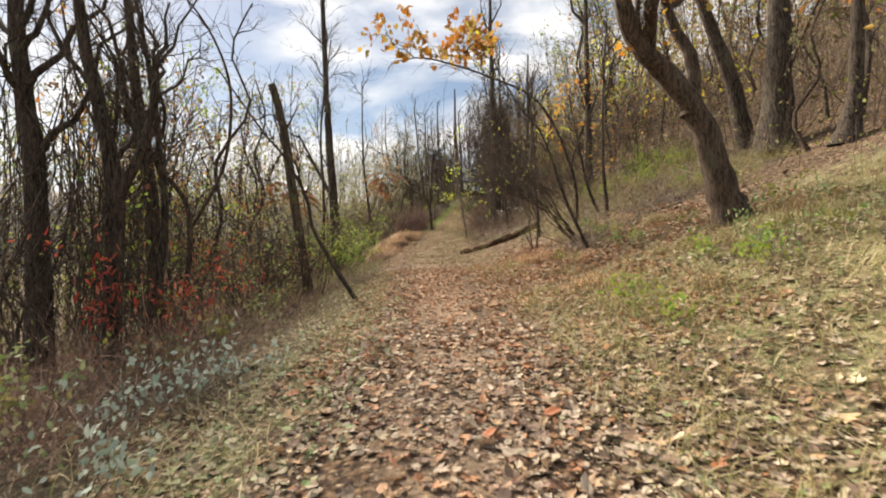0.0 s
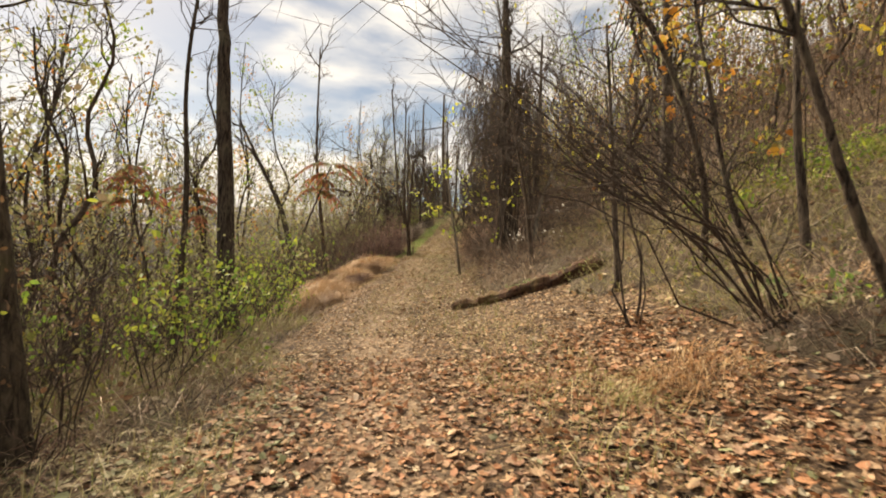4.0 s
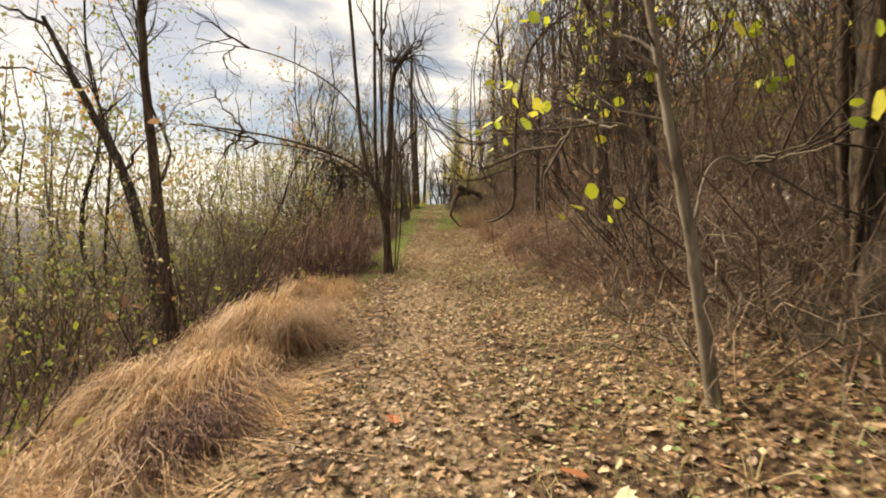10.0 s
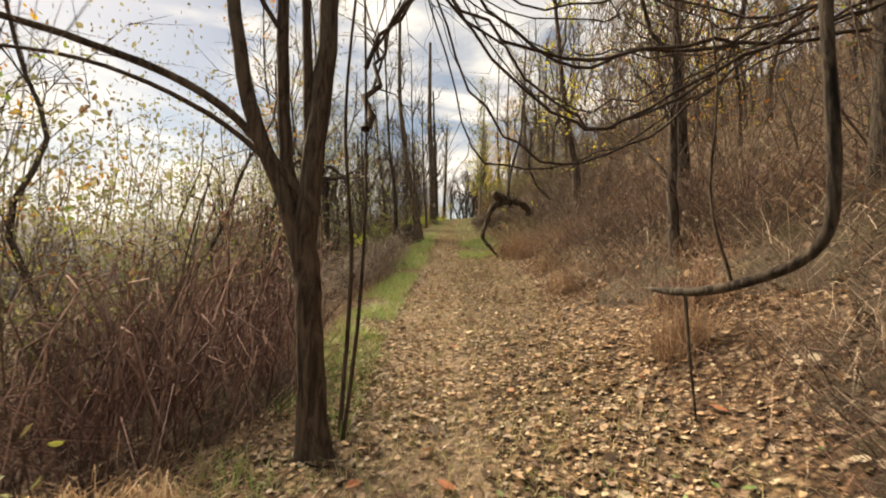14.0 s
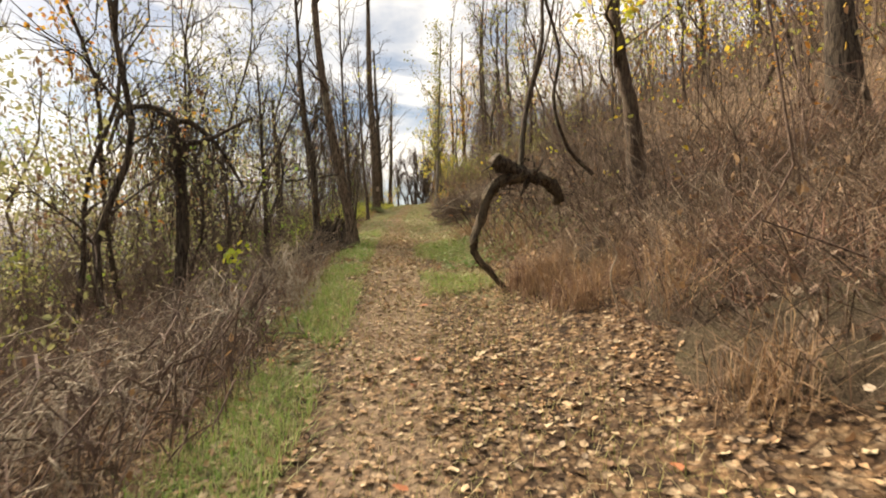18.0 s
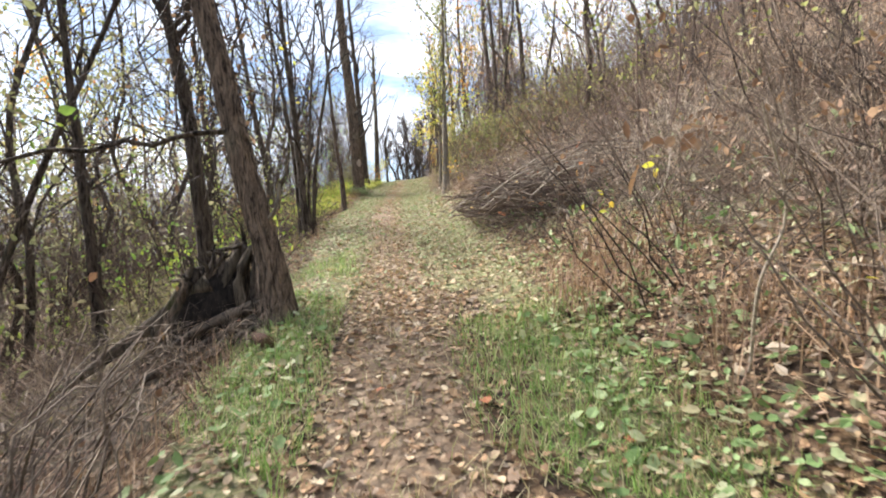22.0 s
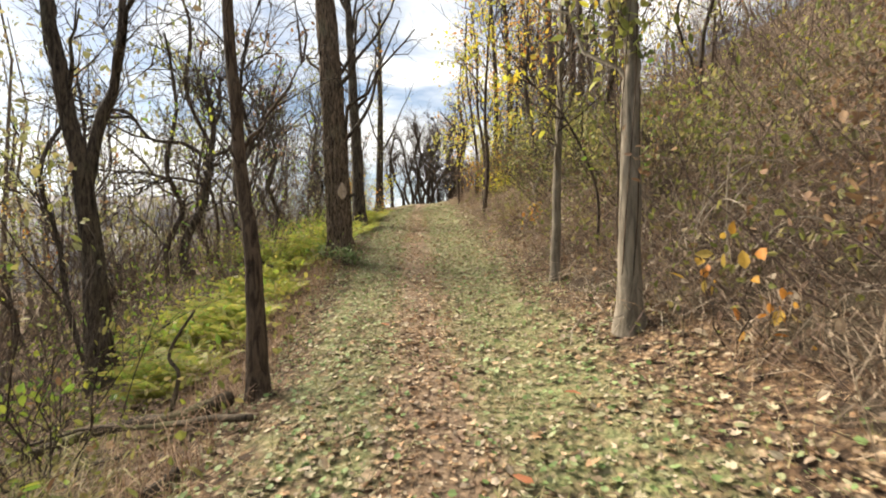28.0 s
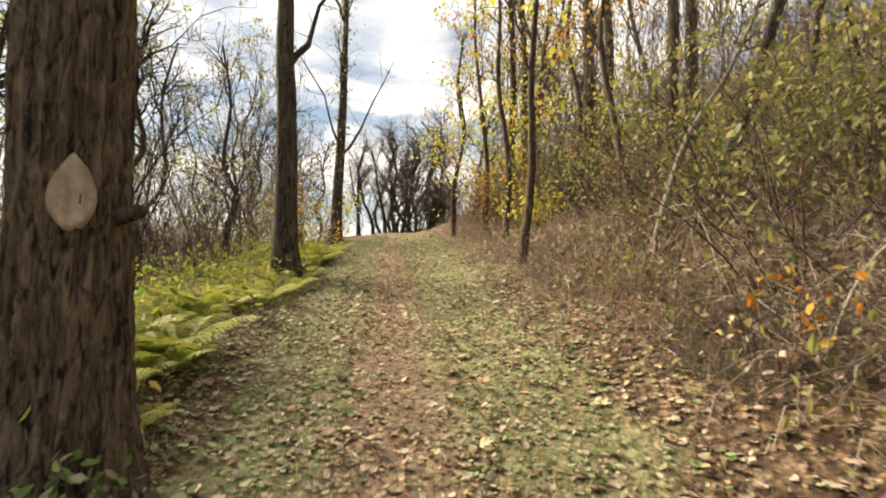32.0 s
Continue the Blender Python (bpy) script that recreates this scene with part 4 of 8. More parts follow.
# left of the trail, first stretch
standing([(-5.6, 9.6, 0), (-5.75, 9.6, 2.6), (-6.1, 9.6, 5.2), (-6.3, 9.4, 9.0)], 0.16, "dark vine-wrapped leaning tree among bare scrub", limbs=8, twigs=(8, 5))
standing([(-4.95, 7.2, 0), (-4.85, 7.2, 2.3), (-5.3, 7.2, 4.5), (-5.6, 7.0, 8.0)], 0.15, "dark forked tree with shaggy bark beside the path", limbs=8, twigs=(9, 5),
         stems=[([(0.1, 0, 2.6), (0.5, 0.1, 3.6), (0.6, 0.3, 5.0)], 0.09), ([(0.2, 0.4, 0.1), (0.5, 0.6, 2.2), (0.2, 0.8, 4.5), (-0.3, 0.9, 7)], 0.08)])
standing([(-4.41, 8.18, 0), (-4.25, 8.18, 1.88), (-4.8, 8.18, 2.83), (-4.66, 8.18, 3.63), (-5.05, 8.1, 4.86), (-5.6, 8.0, 6.4)], 0.05,
         "slender bare sapling with looping forked stems", bark=BARK_BROWN, limbs=3, limb_len=(0.8, 1.6), first=0.5, twigs=(5, 3), sides=8, flare=1.2, tip=0.35,
         stems=[([(0.14, 0, 2.0), (0.73, 0, 3.1), (0.85, 0, 4.4), (0.5, 0, 5.4), (-0.1, 0, 6.2)], 0.035)])
shrub(spot(-4.2, 7.1), "slim shrub with layers of red autumn leaves", 8, (0.9, 1.6), 0.6, foliage=LEAF_RED, leaf_n=300, leaf_size=0.11, mat=TWIG_RED, shape=LANCE)
shrub(spot(-5.1, 10.4), "tall shrub with orange and rust leaves", 9, (1.6, 2.9), 0.35, foliage=LEAF_SUMAC, leaf_n=260, leaf_size=0.12, mat=TWIG_RED)
shrub(spot(-6.0, 9.7), "tall shrub with yellow-green leaves", 9, (2.0, 3.2), 0.3, foliage=LEAF_GREEN, leaf_n=420, leaf_size=0.1)
standing([(-6.5, 7.9, 0), (-6.6, 7.9, 2.5), (-6.9, 7.9, 5.0), (-7.0, 7.8, 9.0)], 0.2, "dark trunk buried under climbing vines", limbs=8, twigs=(9, 5), first=0.25, ridge=0.1, sides=18)
shrub(spot(-3.9, 9.3), "slim shrub with red and orange autumn leaves", 7, (1.0, 2.2), 0.4, foliage=LEAF_RED, leaf_n=90, leaf_size=0.07, mat=TWIG_RED)
standing([(-2.98, 11.0, 0), (-3.4, 11.0, 2.75), (-3.62, 11.0, 4.2), (-3.86, 11.0, 5.05)], 0.11, "dead snapped-off trunk with a broken top", bark=BARK_MOSS, limbs=2,
         limb_len=(0.5, 1.0), twigs=(3, 2), tip=0.75, top_broken=True, name="dead_tree", flare=1.35)
standing([(-3.4, 16.0, 0), (-3.7, 16.0, 4.5), (-3.85, 16.0, 7.2), (-4.1, 16.1, 13.5)], 0.165, "straight dark trunk at the edge of the path", limbs=7, first=0.5, twigs=(8, 5))
standing([(-3.6, 14.4, 0), (-3.5, 14.4, 2.6), (-3.6, 14.4, 4.8), (-3.3, 14.4, 7.5)], 0.055, "thin crooked stem wound with vines", limbs=4, limb_len=(0.6, 1.4), first=0.3, sides=8, flare=1.2)
standing([(-1.55, 9.0, 0), (-2.05, 9.0, 1.1), (-2.4, 9.0, 1.75), (-2.52, 9.0, 2.3), (-2.9, 9.05, 3.0), (-3.4, 9.1, 3.6), (-4.3, 9.3, 4.8)], 0.045, "thin leaning bare sapling", limbs=3, limb_len=(0.5, 1.1), first=0.4, sides=7, flare=1.2)
for k, (x, y, h) in enumerate(((-5.0, 7.1, 5.5), (-6.2, 9.4, 6.0), (-4.9, 10.6, 4.0), (-6.5, 7.8, 6.2), (-5.6, 7.2, 4.6), (-4.9, 6.9, 3.2))):
    b = spot(x, y)
    vn = thing("hanging_vines", b, "tangle of dead vines hanging on the dark trees", "vine", "vines on the dark trees")
    q = np.stack([rng.normal(0, 0.5, (34, 1)) + rng.normal(0, 0.55, (34, 1)) * np.sin(np.linspace(0, 3, 8) * rng.uniform(0.7, 1.8, (34, 1))), rng.normal(0, 0.5, (34, 1)) + rng.normal(0, 0.2, (34, 1)) * np.linspace(0, 1, 8), h * rng.uniform(0.5, 1, (34, 1)) * np.linspace(1, rng.uniform(0.0, 0.5, 34), 8).T], -1)
    part("strand_curtain", tubes(q, taper(q, rng.uniform(0.004, 0.013, 34), 0.6), 5), BARK_DARK, vn)
    t = sprout(q, 6, (0.3, 0.9), 1.0, 0.0, 0.0, 3, 0.14)
    part("shoot_spray", tubes(t, taper(t, 0.006), 3), TWIG_DARK, vn)
for k in range(12):
    y = 1.8 + 0.75 * k
    shrub(spot(float(centre(y)) - rng.uniform(2.6, 4.2), y), "low leafy plants at the edge of the path", 7, (0.35, 0.9), 0.55, (0.1, 0), (4, 2), 0.006, mat=TWIG_GREY, foliage=(LEAF_OLIVE, LEAF_DRY, COVER_GREEN)[k % 3], leaf_n=130, leaf_size=0.06,
          group="low plants at the verge")
# fallen poles and pale weeds
def fallen_pole(points, r, label, mat):
    pts = np.array(points, float)
    b = spot(*pts[0])
    ob = thing("fallen_pole", b, label, "branch", "fallen poles")
    q = spline(np.stack([pts[:, 0], pts[:, 1], ground_z(pts[:, 0], pts[:, 1]) + r], -1), 18) - np.array(b)
    q[:, 2] = np.maximum(q[:, 2], ground_z(q[:, 0] + b.x, q[:, 1] + b.y) - b.z + r * 0.6)
    part("shaft", tubes(q, np.linspace(r, r * 0.55, 18), 9, 0.08, True), mat, ob)
    t = sprout(q, 5, (0.2, 0.7), 0.8, 0.5, 0.2, 4)
    part("twig_spray", tubes(t, taper(t, r * 0.22), 4), mat, ob)


fallen_pole([(-4.9, 9.2), (-3.9, 8.6), (-2.6, 8.0)], 0.05, "mossy fallen pole lying in the scrub", BARK_MOSS)
fallen_pole([(-3.9, 4.3), (-3.0, 4.5), (-1.9, 5.0)], 0.025, "thin fallen branch lying in the scrub", BARK_BROWN)
fallen_pole([(2.9, 11.2), (4.0, 11.15), (5.2, 10.6)], 0.026, "dark fallen limb lying along the slope", BARK_DARK)
fallen_pole([(4.6, 13.0), (6.2, 13.5), (7.6, 13.2)], 0.024, "weathered fallen pole on the slope", BARK_GREY)
fallen_pole([(2.75, 31.2), (3.3, 30.3), (3.9, 29.6)], 0.03, "dark fallen branch on the bank", BARK_DARK)
fallen_pole([(-1.25, 38.9), (-1.05, 38.2), (-0.85, 37.6)], 0.05, "short weathered log at the edge of the verge", BARK_GREY)
for x, y in ((-2.2, 4.1), (-1.9, 4.6), (-2.6, 3.7), (-2.0, 2.6)):
    shrub(spot(x, y), "low weed with pale bluish leaves and white flowers", 9, (0.25, 0.55), 0.6, twigs=(4, 0), r=0.004, mat=TWIG_GREY, foliage=WEED_BLUE, leaf_n=110, leaf_size=0.06, name="pale_weed", category="weed", group="pale weeds")
# right slope, first stretch
standing([(4.45, 7.45, 0), (4.22, 7.45, 2.4), (3.95, 7.45, 3.27), (3.42, 7.45, 4.0), (2.83, 7.4, 4.65), (2.6, 7.3, 5.5), (2.1, 7.4, 7.2)], 0.215, "big leaning gnarled tree with peeling bark", bark=BARK_BROWN,
         limbs=6, first=0.5, twigs=(7, 4), sides=20, ridge=0.06, tip=0.45, foliage=LEAF_GOLD, leaf_n=260, leaf_size=0.11, shape=LOBED,
         stems=[([(-0.7, 0, 1.7), (-0.6, 0.1, 2.6), (-0.9, 0.3, 3.6), (-0.8, 0.5, 6)], 0.12)])
standing([(8.28, 12.1, 0), (8.3, 12.1, 7.5), (8.4, 12.2, 15)], 0.36, "large straight dark trunk on the slope", limbs=7, first=0.55, sides=16, foliage=LEAF_GOLD, leaf_n=300, leaf_size=0.1)
standing([(8.09, 9.81, 0), (8.3, 9.8, 5), (8.6, 9.9, 11)], 0.2, "straight dark trunk on the slope", limbs=6, first=0.5)
standing([(5.2, 17.5, 0), (5.2, 17.5, 6), (5.1, 17.6, 12)], 0.17, "straight dark trunk on the slope", limbs=6, first=0.45, foliage=LEAF_GOLD, leaf_n=260, leaf_size=0.09)
standing([(8.17, 13.04, 0), (7.6, 13.0, 6.0), (7.0, 13.0, 7.6), (6.2, 13.0, 9.6), (5.6, 13.1, 12)], 0.22, "dark trunk leaning down the slope with orange leaves", limbs=7, first=0.35, sides=16, ridge=0.05, foliage=LEAF_GOLD, leaf_n=300, leaf_size=0.11, shape=LOBED)
standing([(2.95, 9.8, 0), (2.47, 9.8, 2.31), (2.24, 9.8, 2.98), (1.95, 9.8, 3.7), (1.5, 9.8, 4.25), (1.0, 9.9, 5.2)], 0.035, "slim bare sapling leaning over the path", limbs=4, limb_len=(0.5, 1.2), first=0.35, sides=8, flare=1.2, foliage=LEAF_YELLOW, leaf_n=30, leaf_size=0.1)
# maple bough over the trail
standing([(3.7, 13.4, 0), (3.5, 13.2, 3.4), (2.6, 13.0, 5.2), (1.1, 12.8, 5.9), (-0.4, 12.7, 6.3), (-1.2, 12.6, 6.2)], 0.045, "slender maple arching over the path with golden leaves", limbs=5,
         limb_len=(0.8, 1.7), first=0.5, foliage=LEAF_GOLD, leaf_n=420, leaf_size=0.17, shape=LOBED, twigs=(5, 4), leaf_from=4.2, sides=8, lift=0.15)
# arching dead brush
shrub(spot(3.08, 11.35), "dead brush with long bare stems arching over the path", 17, (1.9, 3.7), 0.2, (-0.7, 0.0), (8, 4), 0.012, mat=TWIG_DARK, foot=0.35, curl=-0.4)
shrub(spot(2.3, 12.4), "clump of slim bare saplings above the path", 4, (1.6, 2.6), 0.12, (-0.1, 0), (4, 3), 0.016)
standing([(2.74, 13.85, 0), (2.63, 13.85, 3.3), (2.5, 13.9, 5.5)], 0.05, "thin upright sapling with few leaves", limbs=4, limb_len=(0.5, 1.2), first=0.3, sides=8, flare=1.2, foliage=LEAF_YELLOW, leaf_n=60)
standing([(4.12, 12.19, 0), (3.98, 12.19, 4.0), (4.1, 12.3, 7)], 0.055, "thin upright sapling with yellow leaves", limbs=5, limb_len=(0.6, 1.3), first=0.3, sides=8, flare=1.2, foliage=LEAF_YELLOW, leaf_n=90, leaf_size=0.1)
standing([(4.31, 13.38, 0), (3.9, 13.3, 3.2), (3.4, 13.2, 5.5)], 0.055, "thin leaning sapling with orange leaves", limbs=5, limb_len=(0.6, 1.3), first=0.3, sides=8, flare=1.2, foliage=LEAF_GOLD, leaf_n=120, leaf_size=0.11, shape=LOBED)


def fallen_log():
    ob = thing("fallen_log", spot(0.6, 16.1), "rotten reddish-brown log lying across the slope beside the path", "log")
    pts = np.array([(0.58, 16.08), (1.1, 15.85), (1.7, 15.6), (2.3, 15.4), (3.0, 15.25)])
    p = spline(np.stack([pts[:, 0], pts[:, 1], ground_z(pts[:, 0], pts[:, 1]) + 0.05], -1), 26) - np.array(ob.location)
    p[1:-1] += rng.standard_normal((24, 3)) * (0.01, 0.015, 0.014)
    r = np.interp(np.linspace(0, 1, 26), [0, 0.05, 0.5, 1], [0.05, 0.085, 0.115, 0.14]) * (1 + 0.1 * rng.standard_normal(26))
    part("log", tubes(p, r, 22, 0.3, True), ROTTEN, ob)
    part("branch_stub", tubes(spline([p[12], p[12] + (0.02, -0.04, 0.08), p[12] + (0.05, -0.07, 0.14)], 5), np.array([0.026, 0.024, 0.02, 0.016, 0.01]), 7, 0, True), BARK_DARK, ob)
    moss = p[11:25] + np.array([0, 0, 0.115])
    pos = moss[rng.integers(0, len(moss), 500)] + rng.standard_normal((500, 3)) * np.array([0.06, 0.05, 0.02])
    part("moss", leaves(pos, 0.025, ROUND, 0.7), COVER_GREEN, ob)


fallen_log()

for k in range(30):
    y = rng.uniform(0.8, 11.5)
    x = float(centre(y)) + rng.uniform(1.7, 5.6)
    tussock(x, y, rng.uniform(0, 6.28), 0.02, "flattened clump of straw-coloured grass on the slope", 150, (0.2, 0.5), (GRASS_PALE, GRASS_DRY, GRASS_PALE)[k % 3], "flattened grass on the slope")

# green plants low on the open slope
for k in range(16):
    x, y = 6.3 + rng.normal(0, 0.9), 14.8 + rng.normal(0, 1.3)
    shrub(spot(x, y), "patch of low leafy green plants on the slope", 8, (0.25, 0.6), 0.7, (0, 0), (4, 2), 0.005, mat=TWIG_GREY, foliage=(LEAF_GREEN, LEAF_OLIVE)[k % 2], leaf_n=170, leaf_size=0.07, foot=0.3, group="green plants on the slope")
for k in range(22):
    y = rng.uniform(3.5, 13)
    x = float(centre(y)) + rng.uniform(1.9, 5.5)
    shrub(spot(x, y), "low straggling weed with olive leaves on the slope", 6, (0.15, 0.4), 0.9, (0, 0), (4, 0), 0.004, mat=TWIG_GREY, foliage=(COVER_GREEN, LEAF_OLIVE, LEAF_GREEN)[k % 3], leaf_n=90, leaf_size=0.055, foot=0.25, group="low weeds on the slope")
for k in range(14):
    y = rng.uniform(7.0, 13.5)
    x = float(centre(y)) - rng.uniform(2.3, 4.2)
    shrub(spot(x, y), "thin scrub with yellow-green leaves beside the path", 7, (0.9, 2.2), 0.4, (0.1, 0), (5, 3), 0.008, foliage=(LEAF_DRY, LEAF_PALE, LEAF_GREEN, LEAF_DRY)[k % 4], leaf_n=80, leaf_size=0.055, foot=0.3, group="thin scrub beside the path")

# ---- second stretch: vine-hung trees, straw bank, many-stemmed tree ----
def vines(base, label, n, top, width, drop, mat=None, r=0.007, name="hanging_vines"):
    """Loose vines that hang in strands from a height."""
    ob = thing(name, base, label, "vine")
    a = rng.uniform(0, 6.283, n)
    q = np.sqrt(rng.uniform(0, 1, n)) * width
    s = np.linspace(0, 1, 9)
    x, y = np.cos(a) * q, np.sin(a) * q
    z0 = rng.uniform(0.55, 1.0, n) * top
    ln = rng.uniform(*drop, n)
    sway = rng.standard_normal((n, 2)) * 0.38
    p = np.stack([x[:, None] + sway[:, :1] * np.sin(s * 3.1) + 0.15 * (s**2) * np.cos(a)[:, None], y[:, None] + sway[:, 1:] * np.sin(s * 2.7), z0[:, None] - ln[:, None] * s], -1)
    p += rng.standard_normal(p.shape) * 0.085
    p[..., 2] = np.maximum(p[..., 2], 0.02)
    part("strand_curtain", tubes(p, taper(p, rng.uniform(0.5, 1.6, n) * r, 0.5), 4), mat or TWIG_DARK, ob)
    t = sprout(p, 5, (0.2, 0.6), 1.0, -0.25, 0.0, 3, 0.14)
    part("shoot_spray", tubes(t, taper(t, rng.uniform(0.002, 0.004, len(t))), 3), mat or TWIG_DARK, ob)
    pos = p.reshape(-1, 3)[rng.integers(0, n * 9, n * 3)] + rng.standard_normal((n * 3, 3)) * 0.06
    part("foliage", leaves(pos, rng.uniform(0.03, 0.08, n * 3), OVATE, 1.2), LEAF_DRY, ob)
    return ob


standing([(2.3, 20.6, 0), (2.2, 20.6, 4.3), (2.1, 20.6, 7.5), (2.0, 20.8, 12)], 0.2, "thick dark tree wrapped in old vines", limbs=7, first=0.3, twigs=(9, 5), sides=18, ridge=0.09)
for k in range(7):
    a = k * 0.9
    c = [(2.3 + 0.27 * math.cos(a + 0.5 * j), 20.6 + 0.27 * math.sin(a + 0.5 * j) - 0.0, 2.1 + 1.1 * j) for j in range(6)]
    b = spot(c[0][0], c[0][1], 0.05)
    v = thing("climbing_vine", b, "woody vine climbing the dark trunk", "vine", "vines on the thick tree")
    p = spline([tuple(b)] + c[1:], 24) - np.array(b)
    part("stem", tubes(p, np.linspace(0.035, 0.02, 24) * rng.uniform(0.6, 1.2), 6, 0.1), BARK_BROWN, v)
vines(spot(1.9, 21.6), "curtain of dead vines hanging from the dark trees", 210, 6.6, 0.9, (1.5, 4.5))
vines(spot(2.5, 20.2), "dead vines and shoots hanging round the trunk", 110, 5.4, 0.7, (1.0, 4.0))
vines(spot(2.9, 22.6), "tangle of dead vines at the edge of the wood", 80, 5.6, 1.0, (1.0, 4.0), TWIG_GREY)
vines(spot(3.0, 27.4), "curtain of dead vines over the verge", 80, 6.2, 1.1, (1.2, 3.2), TWIG_RED)
vines(spot(2.2, 24.2), "curtain of dead vines hanging from the dark trees", 170, 7.0, 1.0, (1.5, 4.5))
standing([(3.1, 24.6, 0), (3.0, 24.6, 5), (2.8, 24.7, 11)], 0.13, "dark tree hung with dead vines", limbs=8, first=0.25, twigs=(10, 5))
standing([(2.38, 17.67, 0), (2.16, 17.67, 3.6), (1.85, 17.7, 5.2), (1.4, 17.7, 8)], 0.05, "slim leaning tree with yellow-green leaves", limbs=6, limb_len=(0.7, 1.5), first=0.25, sides=9,
         bark=BARK_BROWN, foliage=LEAF_YELLOW, leaf_n=60, leaf_size=0.08, flare=1.2)
standing([(2.2, 22.45, 0), (2.1, 22.35, 3.2), (1.8, 22.25, 4.05), (1.35, 22.25, 4.35)], 0.022, "slim sapling with bright yellow-green leaves over the path", limbs=5, limb_len=(0.4, 1.0), first=0.5, sides=7, flare=1.2, foliage=LEAF_LIME, leaf_n=90, leaf_size=0.1, twigs=(4, 3), leaf_from=1.1, shape=ROUND)
standing([(2.85, 19.9, 0), (3.05, 20.0, 3.7), (3.5, 20.2, 4.9), (4.0, 20.4, 7)], 0.06, "pale bare sapling leaning up the slope", bark=BARK_GREY, limbs=3, first=0.4, sides=9, flare=1.2)
standing([(1.02, 20.5, 0), (0.93, 20.5, 2.25), (0.85, 20.5, 2.79), (0.76, 20.5, 3.25), (0.65, 20.5, 3.9), (0.5, 20.55, 5.0), (0.45, 20.6, 6.4)], 0.042, "slim pale sapling with bright yellow-green leaves", bark=BARK_GREY, limbs=3, limb_len=(0.4, 0.8), first=0.5, sides=10, flare=1.3,
         foliage=LEAF_LIME, leaf_n=95, leaf_size=0.085, twigs=(4, 2), leaf_from=1.2, shape=ROUND, lift=0.0,
         stems=[([(-0.2, 0, 1.3), (-0.45, 0.1, 1.62), (-0.85, 0.15, 1.6)], 0.011), ([(-0.15, 0, 1.0), (0.1, 0.15, 1.45), (0.5, 0.2, 1.5)], 0.01)])
bramble(spot(2.0, 21.4), "tangle of bare brown brambles under the saplings", (0.9, 1.3, 0.9), 110, TWIG_GREY, 0.006, 6)
bramble(spot(2.7, 23.2), "tangle of bare dark brambles under the trees", (1.2, 1.4, 1.2), 110, TWIG_RED, 0.006, 6)
shrub(spot(1.75, 21.0), "bare thorny shrub leaning over the path", 9, (0.7, 1.7), 0.8, (-0.25, 0.1), (5, 4), 0.011, mat=TWIG_RED)
shrub(spot(2.1, 22.8), "bare thorny shrub beside the path", 12, (0.8, 2.2), 0.75, (-0.1, 0), (5, 4), 0.011, mat=TWIG_DARK)
for x, y, h in ((2.3, 18.9, 1.0), (2.9, 18.4, 0.8), (2.6, 22.2, 0.9)):
    shrub(spot(x, y), "dead stalks with white seed heads", 6, (h * 0.7, h * 1.3), 0.4, mat=TWIG_PALE, r=0.005, foliage=PETAL_PALE, leaf_n=16, leaf_size=0.07, twigs=(3, 0), name="dead_stalks", category="weed",
          group="seed heads by the path")

# sumac that leans out on the left
sum_b = spot(-3.15, 17.7)
sumac = thing("sumac", sum_b, "leaning sumac with drooping red and green compound leaves", "shrub")
sp = spline([(0, 0, -0.1), (0.3, 0.2, 1.5), (0.65, 0.5, 2.8), (0.95, 0.65, 3.75)], 14)
part("stem", tubes(sp, np.linspace(0.028, 0.014, 14), 7), TWIG_DARK, sumac)
for k in range(13):
    a = k * 2.4
    d = np.array([math.cos(a), math.sin(a), 0])
    root = sp[-1 - (k % 4)]
    u = np.linspace(0, 1, 15)
    ln = rng.uniform(0.55, 0.85)
    rib = root + d * (u * ln)[:, None] + np.array([0, 0, 1]) * (ln * (0.45 * u - 0.85 * u**2))[:, None]
    q = np.repeat(rib[2:], 2, axis=0)
    side = np.array([-d[1], d[0], 0])
    m = []
    for j in range(len(q)):
        yv = unit(side * (1 if j % 2 else -1) + d * 0.5 + np.array([0, 0, -0.9]))
        xv = unit(np.cross(yv, np.array([0, 0, 1.0])))
        m.append(np.stack([xv, yv, np.cross(xv, yv)], -1))
    part("compound_leaf", joined(tubes(rib, np.linspace(0.005, 0.002, 15), 3), leaves(q, rng.uniform(0.14, 0.19, len(q)), LANCE, mats=np.array(m))), LEAF_SUMAC, sumac)
s2 = copy_thing(sumac, Matrix.Translation(spot(-4.7, 16.2)) @ Matrix.Rotation(2.1, 4, "Z"))
tagged(s2, "sumac with drooping red and green compound leaves behind the scrub")
s3 = copy_thing(sumac, Matrix.Translation(spot(-5.2, 19.6)) @ Matrix.Rotation(4.0, 4, "Z"))
tagged(s3, "sumac with drooping reddish compound leaves")

# leafy scrub on the left bank
for k in range(16):
    y = 12.2 + k * 0.5
    x = float(centre(y)) - rng.uniform(2.0, 3.6)
    shrub(spot(x, y), "leafy green and yellow scrub on the bank", 8, (0.7, 1.9), 0.45, (0.1, 0), (4, 3), 0.008, foliage=(LEAF_GREEN, LEAF_OLIVE, LEAF_GREEN, LEAF_PALE)[k % 4], leaf_n=260, leaf_size=0.06,
          group="scrub on the bank")

